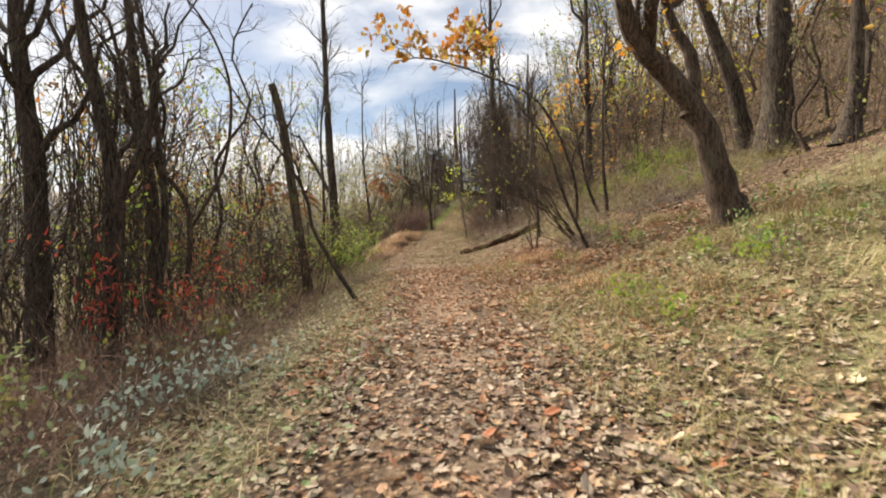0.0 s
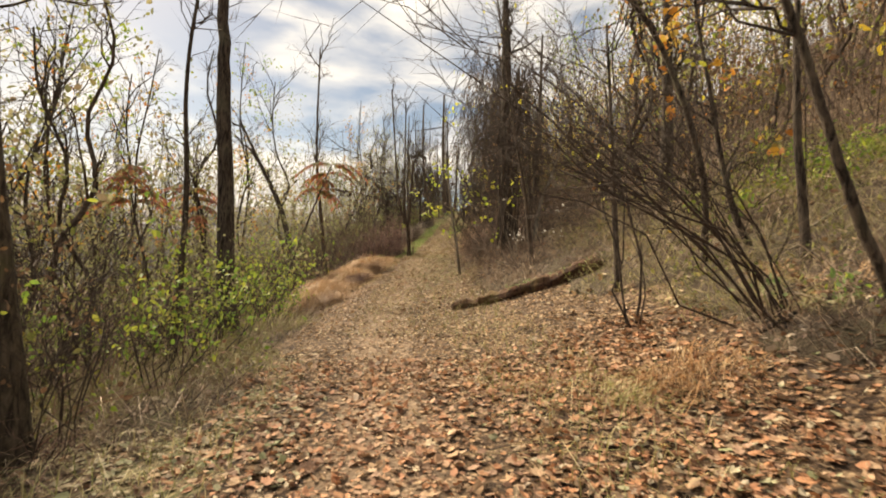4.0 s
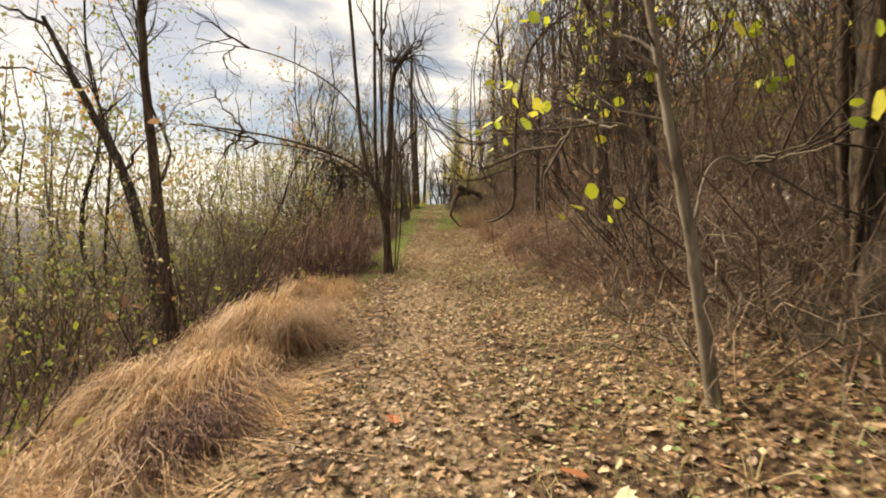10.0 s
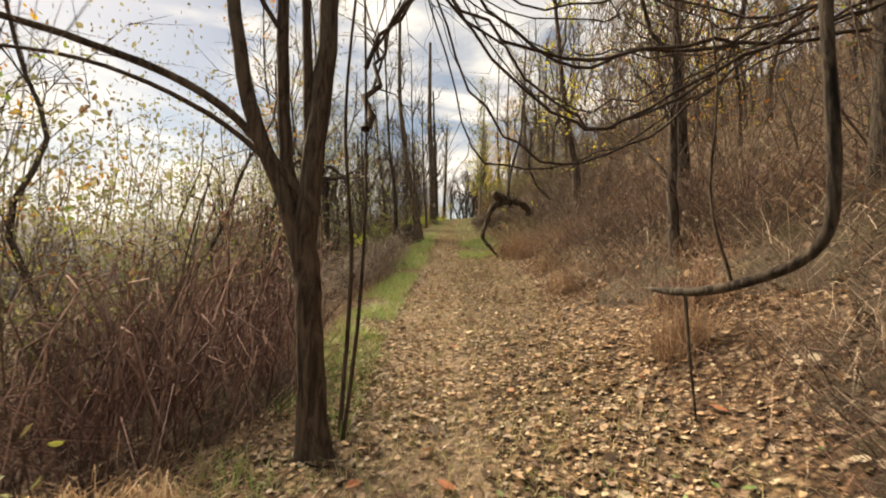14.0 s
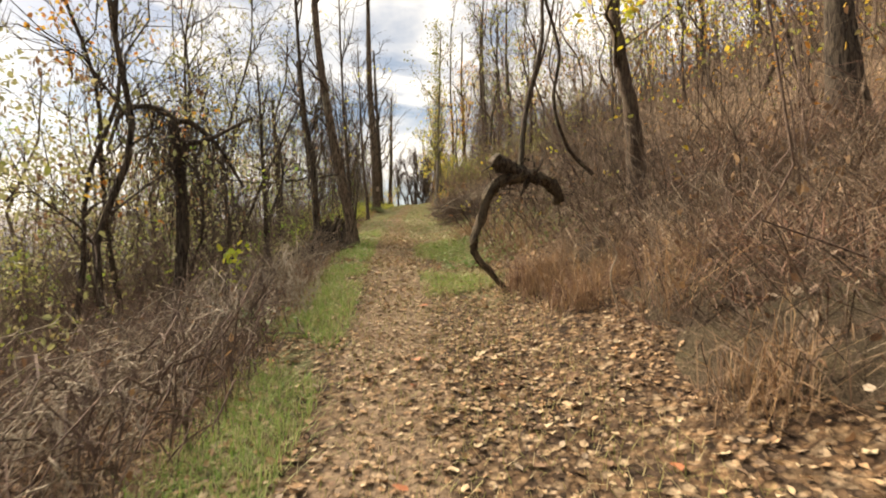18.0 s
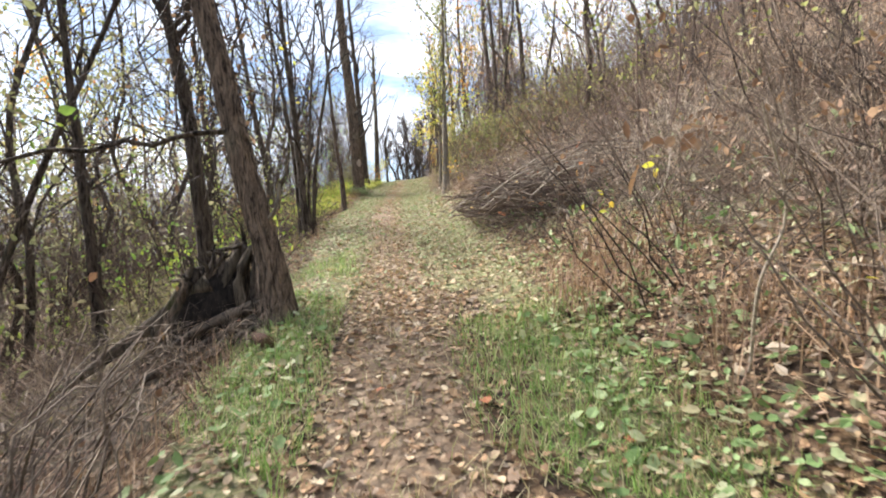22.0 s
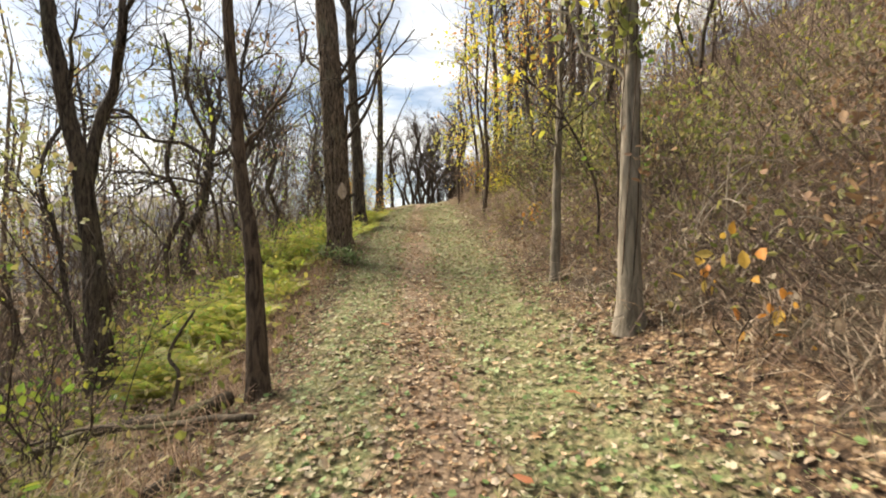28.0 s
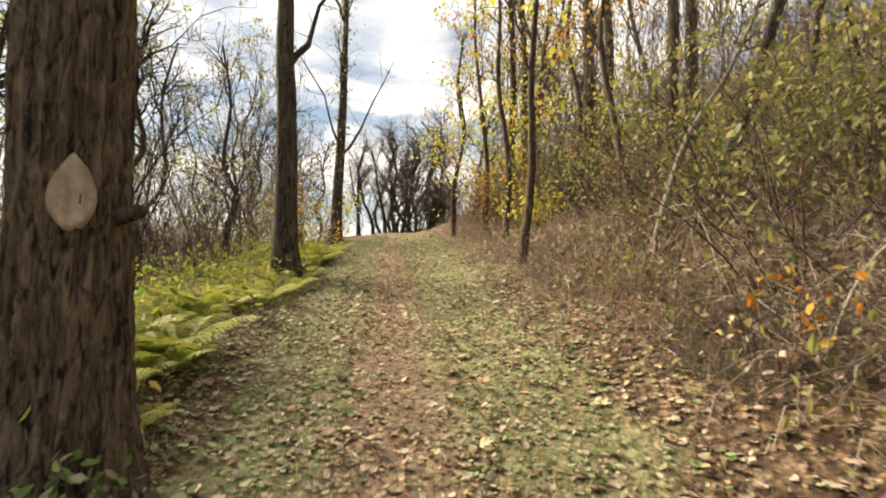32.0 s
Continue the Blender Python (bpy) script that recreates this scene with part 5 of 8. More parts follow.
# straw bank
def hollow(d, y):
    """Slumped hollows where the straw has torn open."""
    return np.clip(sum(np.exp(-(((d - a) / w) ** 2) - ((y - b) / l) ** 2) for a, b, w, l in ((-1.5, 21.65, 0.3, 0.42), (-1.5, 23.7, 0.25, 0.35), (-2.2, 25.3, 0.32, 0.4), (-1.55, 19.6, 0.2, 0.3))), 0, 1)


def bank_height(d, y):
    """The slumped bank: lobes with an overhanging crest towards the trail."""
    lobe = 0.5 + 0.32 * np.abs(np.sin(1.1 * y + 0.9)) + 0.2 * np.sin(0.7 * y + 2.0) * np.sin(3.1 * y + 3 * d)
    mid = -1.78 - 0.2 * np.sin(1.3 * y)
    back, front = np.exp(-(((d - mid) / 0.85) ** 2)), np.exp(-(((d - mid) / 0.27) ** 2))
    lobe = lobe + 0.16 * np.sin(4.3 * y + 2 * d) * np.sin(5.1 * d + 1.7 * y)
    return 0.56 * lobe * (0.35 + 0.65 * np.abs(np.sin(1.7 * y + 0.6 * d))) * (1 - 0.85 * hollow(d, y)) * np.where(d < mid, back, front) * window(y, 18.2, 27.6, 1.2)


def straw_bank():
    ob = thing("straw_bank", spot(-1.9, 22.5), "bank of matted dry straw slumped beside the path", "grass", kind="stuff")
    o = np.array(ob.location)
    yy, dd = np.meshgrid(np.linspace(18.0, 27.8, 132), np.linspace(-3.6, -1.0, 60), indexing="ij")
    xx = centre(yy) + dd
    h = bank_height(dd, yy) + 0.03 * np.sin(9 * yy + 4 * dd) * np.sin(11 * dd) * (bank_height(dd, yy) > 0.05)
    v = np.stack([xx, yy, ground_z(xx, yy) + h - 0.05], -1).reshape(-1, 3) - o
    i = np.arange(132 * 60).reshape(132, 60)
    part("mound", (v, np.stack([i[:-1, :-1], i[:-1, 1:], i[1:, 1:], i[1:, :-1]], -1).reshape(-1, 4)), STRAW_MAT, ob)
    n = 33000
    y = rng.uniform(18.3, 27.5, n)
    d = -1.3 - np.abs(rng.standard_normal(n)) * 0.75
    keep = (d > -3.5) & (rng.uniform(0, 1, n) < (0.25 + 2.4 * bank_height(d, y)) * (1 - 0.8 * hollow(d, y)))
    y, d = y[keep], d[keep]
    n = len(y)
    pos = on_ground(centre(y) + d, y, 0.02)
    pos[:, 2] += bank_height(d, y) + rng.uniform(-0.02, 0.07, n)
    mid = -1.78 - 0.2 * np.sin(1.3 * y)
    fall = np.where(d > mid, 0.0, math.pi)
    swirl = 0.9 * np.sin(1.9 * y + 2.3 * d) + 0.8 * np.sin(4.3 * y - 3.1 * d + 1) + 0.5 * np.sin(8.7 * y + 6 * d)
    head = fall + swirl + rng.standard_normal(n) * np.where(rng.uniform(0, 1, n) < 0.8, 0.25, 1.3)
    ln = rng.uniform(0.14, 0.55, n)
    drop = np.where(d > mid, 0.55, 0.05) * ln
    way = np.stack([np.cos(head), np.sin(head), np.zeros(n)], -1)
    s = np.linspace(0, 1, 4)[None, :, None]
    p = pos[:, None] + way[:, None] * ln[:, None, None] * s
    p[..., 2] += (0.16 * np.sin(s[..., 0] * 3.1) * rng.uniform(-0.3, 1.3, (n, 1)) - rng.uniform(0.2, 1.3, (n, 1)) * drop[:, None] * s[..., 0] ** 2)
    p[..., 2] = np.maximum(p[..., 2], ground_z(p[..., 0], p[..., 1]) + 0.01)
    side = np.stack([-np.sin(head), np.cos(head), np.zeros(n)], -1)[:, None] * 0.0024
    vv = np.concatenate([p - side, p + side], 1).reshape(-1, 3) - o
    f = np.array([(0, 4, 5, 1), (1, 5, 6, 2), (2, 6, 7, 3)])[None] + (np.arange(n) * 8)[:, None, None]
    part("straw", (vv, f.reshape(-1, 4)), GRASS_DRY, ob)
    n = 3000
    y, d = rng.uniform(18.8, 26.2, n), rng.uniform(-3.4, -1.3, n)
    pos = on_ground(centre(y) + d, y, 0.0)
    pos[:, 2] += bank_height(d, y) - 0.02
    part("stalk_clump", blades(pos - o, rng.uniform(0.15, 0.45, n), 0.005, 1.3, None, 0.8), GRASS_RUST, ob)


straw_bank()

for k in range(24):
    y = 18.6 + 0.37 * k + rng.normal(0, 0.15)
    d = (-1.62, -2.05, -1.8, -2.5)[k % 4] + rng.normal(0, 0.1)
    tussock(float(centre(y)) + d, y, (0.2, 2.7, -1.1, 4.4)[k % 4] + rng.normal(0, 0.6), float(bank_height(d, y)) + 0.04, "tussock of tawny dead grass combed over the bank", reach=(0.3, 0.75) if k % 2 else (0.4, 0.95),
            mat=GRASS_DRY if k % 3 else GRASS_RUST)

# purplish-brown tangles darken the hollows, standing in for the shade inside them
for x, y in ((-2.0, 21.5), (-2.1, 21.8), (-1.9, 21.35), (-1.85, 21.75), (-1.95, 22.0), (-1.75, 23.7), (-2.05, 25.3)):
    tussock(x, y, rng.uniform(-1.2, 1.2), 0.16, "rusty tangle, dark to stand in for shade in a straw bank hollow", 420, (0.15, 0.42), TWIG_WEED)

standing([(-3.45, 25.1, 0), (-3.85, 25.1, 3.8), (-4.1, 25.1, 6.2), (-4.2, 25.3, 10)], 0.085, "slim grey-brown tree by the straw bank", bark=BARK_BROWN, limbs=6, first=0.4, limb_len=(0.8, 1.8), sides=10)
standing([(-5.9, 31.0, 0), (-7.05, 31.0, 4.5), (-8.0, 31.0, 6.4), (-9.15, 31.0, 8.6)], 0.16, "dark tree leaning away down the slope", limbs=7, first=0.3)
# many-stemmed tree with a vine crook
multi = standing([(-0.62, 27.45, 0), (-0.68, 27.45, 3.2), (-0.72, 27.45, 3.75), (-0.66, 27.5, 4.7), (-0.6, 27.55, 6.2), (-0.35, 27.6, 6.75)], 0.084, "many-stemmed tree beside the path with a crown of drooping vines", bark=BARK_BROWN, limbs=4, first=0.75,
                 limb_len=(0.6, 1.4), twigs=(6, 4), sides=14, ridge=0.07, flare=1.45, tip=0.5,
                 stems=[([(-0.06, 0, 0.9), (-0.2, 0, 1.5), (-0.5, -0.02, 2.3), (-0.68, -0.05, 3.7), (-1.0, -0.1, 7.0)], 0.056), ([(-0.05, 0.02, 0.95), (-0.18, 0.03, 1.5), (-0.29, 0.06, 2.3), (-0.34, 0.1, 4.0), (-0.4, 0.15, 6.5)], 0.05), ([(-0.08, 0.03, 1.2), (-0.12, 0.06, 2.0), (-0.2, 0.1, 3.4), (-0.25, 0.15, 6.0)], 0.038),
                        ([(0.1, 0.25, -0.1), (0.14, 0.3, 1.2), (0.06, 0.35, 2.4), (0.2, 0.4, 4.4)], 0.016), ([(0.12, 0.15, -0.1), (0.2, 0.2, 0.8), (0.22, 0.25, 1.7), (0.15, 0.3, 3.4)], 0.014),
                        ([(-0.08, 0, 1.55), (-0.6, -0.05, 2.1), (-1.3, -0.1, 2.4), (-2.3, -0.15, 2.62), (-3.6, -0.2, 2.75)], 0.028), ([(-0.1, 0.05, 1.6), (-0.8, 0.2, 2.15), (-1.8, 0.4, 2.55), (-3.2, 0.6, 2.7)], 0.02),
                        ([(-0.3, 0, 2.6), (-1.0, 0.1, 3.6), (-2.2, 0.3, 4.3), (-3.8, 0.4, 4.6)], 0.016)])
sag = thing("drooping_boughs", Vector((1.2, 28.2, 5.2)), "long bare vines sagging across the path between the trees", "vine")
for k in range(11):
    z0, dip = rng.uniform(0.7, 2.4), rng.uniform(-0.75, 0.45)
    yo = rng.uniform(-0.4, 1.4)
    q = spline([(-1.75 + rng.normal(0, 0.2), -0.6 + yo * 0.4, z0), (-1.1, -0.2 + yo * 0.6, z0 * 0.35 + dip * 0.4), (-0.3 + rng.normal(0, 0.2), yo, dip), (0.6, yo + 0.1, dip + 0.12 + rng.normal(0, 0.08)), (1.7, yo + 0.2, dip * 0.3 + 0.45), (2.9, yo + 0.1, 1.0 + rng.normal(0, 0.25))], 26)
    q[1:-1] += rng.standard_normal((24, 3)) * 0.022
    part("bough", tubes(q, np.linspace(0.009, 0.016, 26) * rng.uniform(0.4, 1.2), 6, 0.06), TWIG_DARK, sag)
    t = sprout(q, 11, (0.25, 0.9), 0.9, -0.2, 0.15, 4, 0.14)
    part("twig_spray", tubes(t, taper(t, 0.005), 3), TWIG_DARK, sag)
crown = thing("drooping_vines", Vector((-0.6, 27.6, 6.55)), "mop of drooping vines at the crook of the many-stemmed tree", "vine")
aa = rng.uniform(0, 6.283, 28)
ss = np.linspace(0, 1, 9)
reach = rng.uniform(0.3, 1.0, 28)
dp = np.stack([np.cos(aa)[:, None] * reach[:, None] * ss**0.8 * 1.0 + 0.25 * ss, np.sin(aa)[:, None] * reach[:, None] * ss**0.8, (0.35 * np.sin(ss * 2.2))[None] - (rng.uniform(0.4, 2.0, 28)[:, None] * ss**2)], -1)
part("strand_curtain", tubes(dp, taper(dp, rng.uniform(0.006, 0.014, 28)), 4), TWIG_DARK, crown)
dt = sprout(dp, 4, (0.2, 0.5), 0.9, -0.2, 0.1, 3)
part("shoot_spray", tubes(dt, taper(dt, 0.004), 3), TWIG_DARK, crown)

thatch(-1.9, 28.9, (0.9, 1.1, 1.4), "rounded heap of purple-brown dead canes beside the tree", TWIG_WEED, None, 700)
thatch(-2.6, 30.8, (1.0, 1.3, 1.0), "rounded heap of reddish-brown dead canes", TWIG_WEED, None, 500)
bramble(spot(-1.95, 28.8), "heap of purple-brown brambles at the foot of the tree", (0.9, 1.0, 1.75), 250, TWIG_WEED, 0.007, 7)
bramble(spot(-2.7, 30.8), "tangle of reddish-brown brambles", (1.0, 1.3, 0.9), 120, TWIG_RED, 0.006, 6)
bramble(spot(-2.9, 32.3), "tangle of grey-brown brambles and fallen canes", (1.3, 1.6, 0.8), 120, TWIG_PALE, 0.006, 6)
shrub(spot(-1.85, 26.4), "small shrub with sparse pale leaves", 5, (0.5, 0.95), 0.4, foliage=LEAF_OLIVE, leaf_n=40, leaf_size=0.07, r=0.006)
shrub(spot(-2.3, 25.6), "small shrub with sparse yellow leaves", 5, (0.4, 0.8), 0.4, foliage=LEAF_YELLOW, leaf_n=26, leaf_size=0.07, r=0.006)

for x, y, z, n in ((-1.2, 38.7, 0.95, 26), (-1.5, 39.2, 1.2, 14)):
    shrub(spot(x, y), "thin sprig with bright yellow leaves at the verge", 2, (z * 0.8, z * 1.15), 0.12, (-0.05, 0), (3, 0), 0.006, mat=TWIG_DARK, foliage=LEAF_LIME, leaf_n=n, leaf_size=0.1, foot=0.05, shape=ROUND, name="sapling", category="sapling",
          group="yellow-leaved sprigs")
stub = thing("broken_stub", spot(-0.72, 36.55), "short broken grey stump of a branch below the verge", "stump")
q = spline([(-0.02, 0, -0.08), (0.0, 0.02, 0.12), (0.06, 0.05, 0.3), (0.1, 0.06, 0.4)], 10)
part("shaft", tubes(q, np.interp(np.linspace(0, 1, 10), [0, 0.2, 1], [0.085, 0.06, 0.045]) * rng.uniform(0.9, 1.1, 10), 14, 0.16, True), BARK_GREY, stub)
part("split_end", tubes(spline([(0.08, 0.04, 0.3), (0.15, 0.08, 0.43), (0.17, 0.1, 0.5)], 6), np.linspace(0.03, 0.008, 6), 7, 0.2, True), BARK_BROWN, stub)
for x, y, k in ((-0.5, 36.3, 0), (-0.95, 37.1, 1), (-0.35, 35.9, 0), (-1.05, 37.7, 1)):
    shrub(spot(x, y), "low green leafy plant at the lower verge", 7, (0.1, 0.3), 0.8, (0, 0), (3, 0), 0.003, mat=TWIG_GREY, foliage=(COVER_GREEN, WEED_BLUE)[k], leaf_n=120, leaf_size=0.05, foot=0.12, name="leafy_plant", category="plant", group="green plants at the lower verge")
for x, y, h, n in ((2.5, 36.5, 0.5, 330), (2.72, 36.3, 0.45, 300), (2.45, 35.3, 0.4, 240)):
    tuft(spot(x, y), "clump of orange-brown dead grass beside the arched branch", n, (h * 0.4, h), 0.3, (GRASS_RUST, WEED_RED)[n % 100 > 0], 0.5, width=0.006, group="dead grass beside the arched branch")
# pale curved twigs standing out of the weeds
for k, (x, y) in enumerate(((1.9, 22.6), (2.2, 23.1), (2.0, 24.2), (2.5, 23.7), (2.3, 21.9), (2.7, 19.2), (3.0, 19.6), (2.9, 39.6), (3.3, 41.2), (2.6, 34.6), (5.0, 52.4), (5.4, 53.2), (5.6, 54.6))):
    b = spot(x, y)
    pt = thing("pale_twig", b, "pale dead twig curving up from the weeds", "twig", "pale dead twigs")
    a, ln = rng.uniform(0, 6.28), rng.uniform(0.6, 1.3)
    d = np.array([math.cos(a), math.sin(a), 0])
    q = spline([(0, 0, -0.05), d * ln * 0.25 + (0, 0, 0.35 * ln), d * ln * 0.4 + (0.1, 0, 0.6 * ln), d * ln * 0.75 + (0, 0.1, 0.9 * ln)], 14)
    part("shaft", tubes(q, np.linspace(0.009, 0.004, 14), 6), TWIG_PALE, pt)
    t = sprout(q, 5, (0.15, 0.45), 0.9, 0.1, 0.3, 4, 0.14)
    part("twig_spray", tubes(t, taper(t, 0.003), 4), TWIG_PALE, pt)
# right side: trees with branches that hang over the path
standing([(3.1, 26.2, 0), (3.05, 26.2, 4.6), (3.25, 26.2, 6.0), (3.5, 26.2, 10)], 0.145, "dark tree at the verge with rough bark", limbs=6, first=0.5, sides=16, ridge=0.06)
standing([(3.3, 30.4, 0), (3.25, 30.4, 5.0), (3.4, 30.4, 9)], 0.085, "slim dark tree at the verge", limbs=5, first=0.35)
standing([(4.9, 29.2, 0), (5.05, 29.2, 8), (5.1, 29.3, 13)], 0.14, "stout dark trunk on the slope", limbs=7, first=0.45, sides=14)
standing([(6.6, 35.9, 0), (6.5, 35.9, 11)], 0.2, "dark trunk on the slope", limbs=6, first=0.45)
standing([(4.6, 28.4, 0), (4.5, 28.4, 6.0), (4.3, 28.5, 10)], 0.085, "slender dark tree leaning over the slope", limbs=8, limb_len=(1.4, 3.0), first=0.3, twigs=(8, 4), sides=9, lift=0.0, flare=1.2)
vines(spot(3.6, 31.4), "curtain of dead vines on the slope", 80, 6.2, 1.0, (1.5, 4.2), TWIG_RED)
vines(spot(3.9, 33.0), "curtain of brown dead vines on the slope", 80, 5.4, 1.1, (1.2, 4.0), TWIG_RED)
hb = spot(1.98, 27.6)
hang = thing("hanging_branch", hb, "dark bent branch hanging low beside the path", "branch")
hp = spline(np.array([(1.14, 27.02, 3.4), (1.24, 26.75, 3.39), (1.36, 26.5, 3.45), (1.47, 26.3, 3.58), (1.5, 26.25, 3.85), (1.5, 26.26, 4.6), (1.58, 26.3, 5.5), (1.9, 26.5, 6.6), (2.9, 26.9, 7.6)]) - np.array(hb), 40)
part("bough", tubes(hp, np.interp(np.linspace(0, 1, 40), [0, 0.1, 0.4, 1], [0.01, 0.022, 0.024, 0.028]), 9, 0.08, True), BARK_DARK, hang)
part("side_shoot", tubes(spline([hp[8], hp[8] + (-0.1, 0, 0.4), hp[8] + (-0.06, 0, 1.0), hp[8] + (-0.2, 0, 1.9)], 12), np.linspace(0.008, 0.004, 12), 6), BARK_BROWN, hang)
part("side_shoot", tubes(spline([hp[4], hp[4] + (0.02, 0, -0.3), hp[4] + (0.08, 0.05, -0.62)], 8), np.linspace(0.01, 0.006, 8), 6), BARK_BROWN, hang)
for x, y, n in ((2.0, 28.2, 500), (2.5, 28.9, 400), (2.15, 31.2, 300), (2.45, 33.0, 350), (2.5, 35.1, 260), (2.5, 36.05, 420), (2.85, 34.2, 240), (2.95, 35.3, 300), (3.25, 34.7, 300)):
    tuft(spot(x, y), "clump of dry tawny grass at the verge", int(n * 0.75), (0.2, 0.5), 0.26, (GRASS_RUST, WEED_RED, GRASS_RUST)[int(n / 10) % 3], 1.0, width=0.006, group="dry grass clumps")

# ---- third stretch: broken arch, hollow tree, brush pile ----
def broken_arch():
    b = spot(2.18, 36.6)
    ob = thing("broken_branch", b, "broken grey-brown branch bent over in an arch beside the path", "branch")
    p = spline([(0.2, 0.1, -0.06), (-0.02, 0.05, 0.14), (-0.31, 0.02, 0.46), (-0.34, 0, 0.62), (-0.24, 0, 0.95), (-0.1, -0.02, 1.3), (0.02, 0, 1.42), (0.3, 0.06, 1.5), (0.6, 0.14, 1.52), (0.85, 0.25, 1.42), (0.98, 0.33, 1.22)], 44)
    p[2:-2] += rng.standard_normal((40, 3)) * 0.006
    part("bough", tubes(p, np.interp(np.linspace(0, 1, 44), [0, 0.15, 0.5, 0.75, 1], [0.026, 0.04, 0.066, 0.08, 0.07]) * rng.uniform(0.88, 1.12, 44), 20, 0.24, True), BARK_MOSS, ob)
    q = spline([(0.62, 0.16, 1.46), (0.4, 0.08, 1.54), (0.15, 0.0, 1.6), (-0.02, -0.06, 1.66), (-0.1, -0.09, 1.7)], 20)
    part("snapped_end", tubes(q, np.interp(np.linspace(0, 1, 20), [0, 0.3, 0.7, 0.95, 1], [0.05, 0.08, 0.085, 0.08, 0.066]), 16, 0.28, True), BARK_DARK, ob)
    ob.scale = (0.95, 0.95, 0.95)
    for k in range(8):
        a0 = np.array([rng.uniform(-0.05, 0.6), 0.05, 1.54])
        way = unit(rng.standard_normal(3) * (0.8, 0.5, 0.8) + (0, 0, 0.3)) * rng.uniform(0.16, 0.4)
        part("root_stub", tubes(spline([a0, a0 + way * 0.5 + rng.standard_normal(3) * 0.04, a0 + way + rng.standard_normal(3) * 0.05], 8), np.linspace(0.045, 0.008, 8) * rng.uniform(0.6, 1.1), 8, 0.2, True), BARK_DARK, ob)
    c = spline([(0.3, 0.05, 1.45), (0.42, 0.1, 2.4), (0.7, 0.2, 3.4), (0.75, 0.25, 4.2), (1.0, 0.3, 5.0)], 18)
    part("upright_branch", tubes(c, np.linspace(0.038, 0.02, 18), 9, 0.06), BARK_DARK, ob)
    e = spline([(1.8, 0.9, 1.75), (1.3, 0.7, 2.1), (1.0, 0.5, 2.7), (1.05, 0.4, 3.4), (0.8, 0.3, 4.1)], 18)
    part("vine", tubes(e, np.linspace(0.034, 0.02, 18), 8, 0.06), BARK_DARK, ob)
    t = sprout(np.stack([p[20:42]]), 34, (0.2, 0.6), 1.0, -0.3, 0.0, 4, 0.14)
    t[..., 0] = np.maximum(t[..., 0], -0.3)
    t2 = sprout(t, 4, (0.15, 0.4), 0.9, -0.1, 0.1, 3, 0.14)
    part("twig_spray", joined(tubes(t, taper(t, 0.009), 4), tubes(t2, taper(t2, 0.004), 3)), TWIG_DARK, ob)


broken_arch()
standing([(4.62, 37.45, 0), (4.55, 37.4, 6.4), (4.36, 37.4, 7.5), (4.13, 37.4, 9.2), (3.8, 37.5, 13)], 0.14, "tall straight grey trunk on the slope with golden leaves", bark=BARK_BROWN, limbs=8, first=0.4, sides=16, foliage=LEAF_YELLOW, leaf_n=700, leaf_size=0.1)
standing([(4.46, 32.1, 0), (4.4, 32.1, 6.2), (4.3, 32.2, 10)], 0.14, "dark trunk on the slope", limbs=6, first=0.4)
# thicket on the bank
for k, (x, y) in enumerate(((3.2, 37.3), (3.6, 38.1), (3.1, 38.9), (3.7, 39.6), (3.3, 40.5), (3.9, 41.3), (3.5, 42.2), (4.4, 38.7), (4.6, 40.2), (4.7, 42.1), (4.3, 36.4), (4.0, 35.2), (3.6, 34.0), (5.4, 37.2), (5.2, 39.3))):
    shrub(spot(x, y), "dense thicket of thin brown stems on the bank", 14, (0.6, 1.5), 0.85, (0.05, 0), (5, 3), 0.007, mat=(TWIG_GREY, TWIG_DARK, TWIG_GREY)[k % 3], foot=0.5, foliage=(None, LEAF_YELLOW, LEAF_DRY)[k % 3],
          leaf_n=(0, 14, 60)[k % 3], leaf_size=0.07, name="thicket", group="thicket on the bank")
for x, y in ((3.0, 38.2), (3.2, 39.7), (2.95, 41.0), (3.3, 41.7)):
    tuft(spot(x, y), "rust-coloured dead grass under the thicket", 300, (0.15, 0.4), 0.55, GRASS_RUST, 0.9, group="dead grass under the thicket")


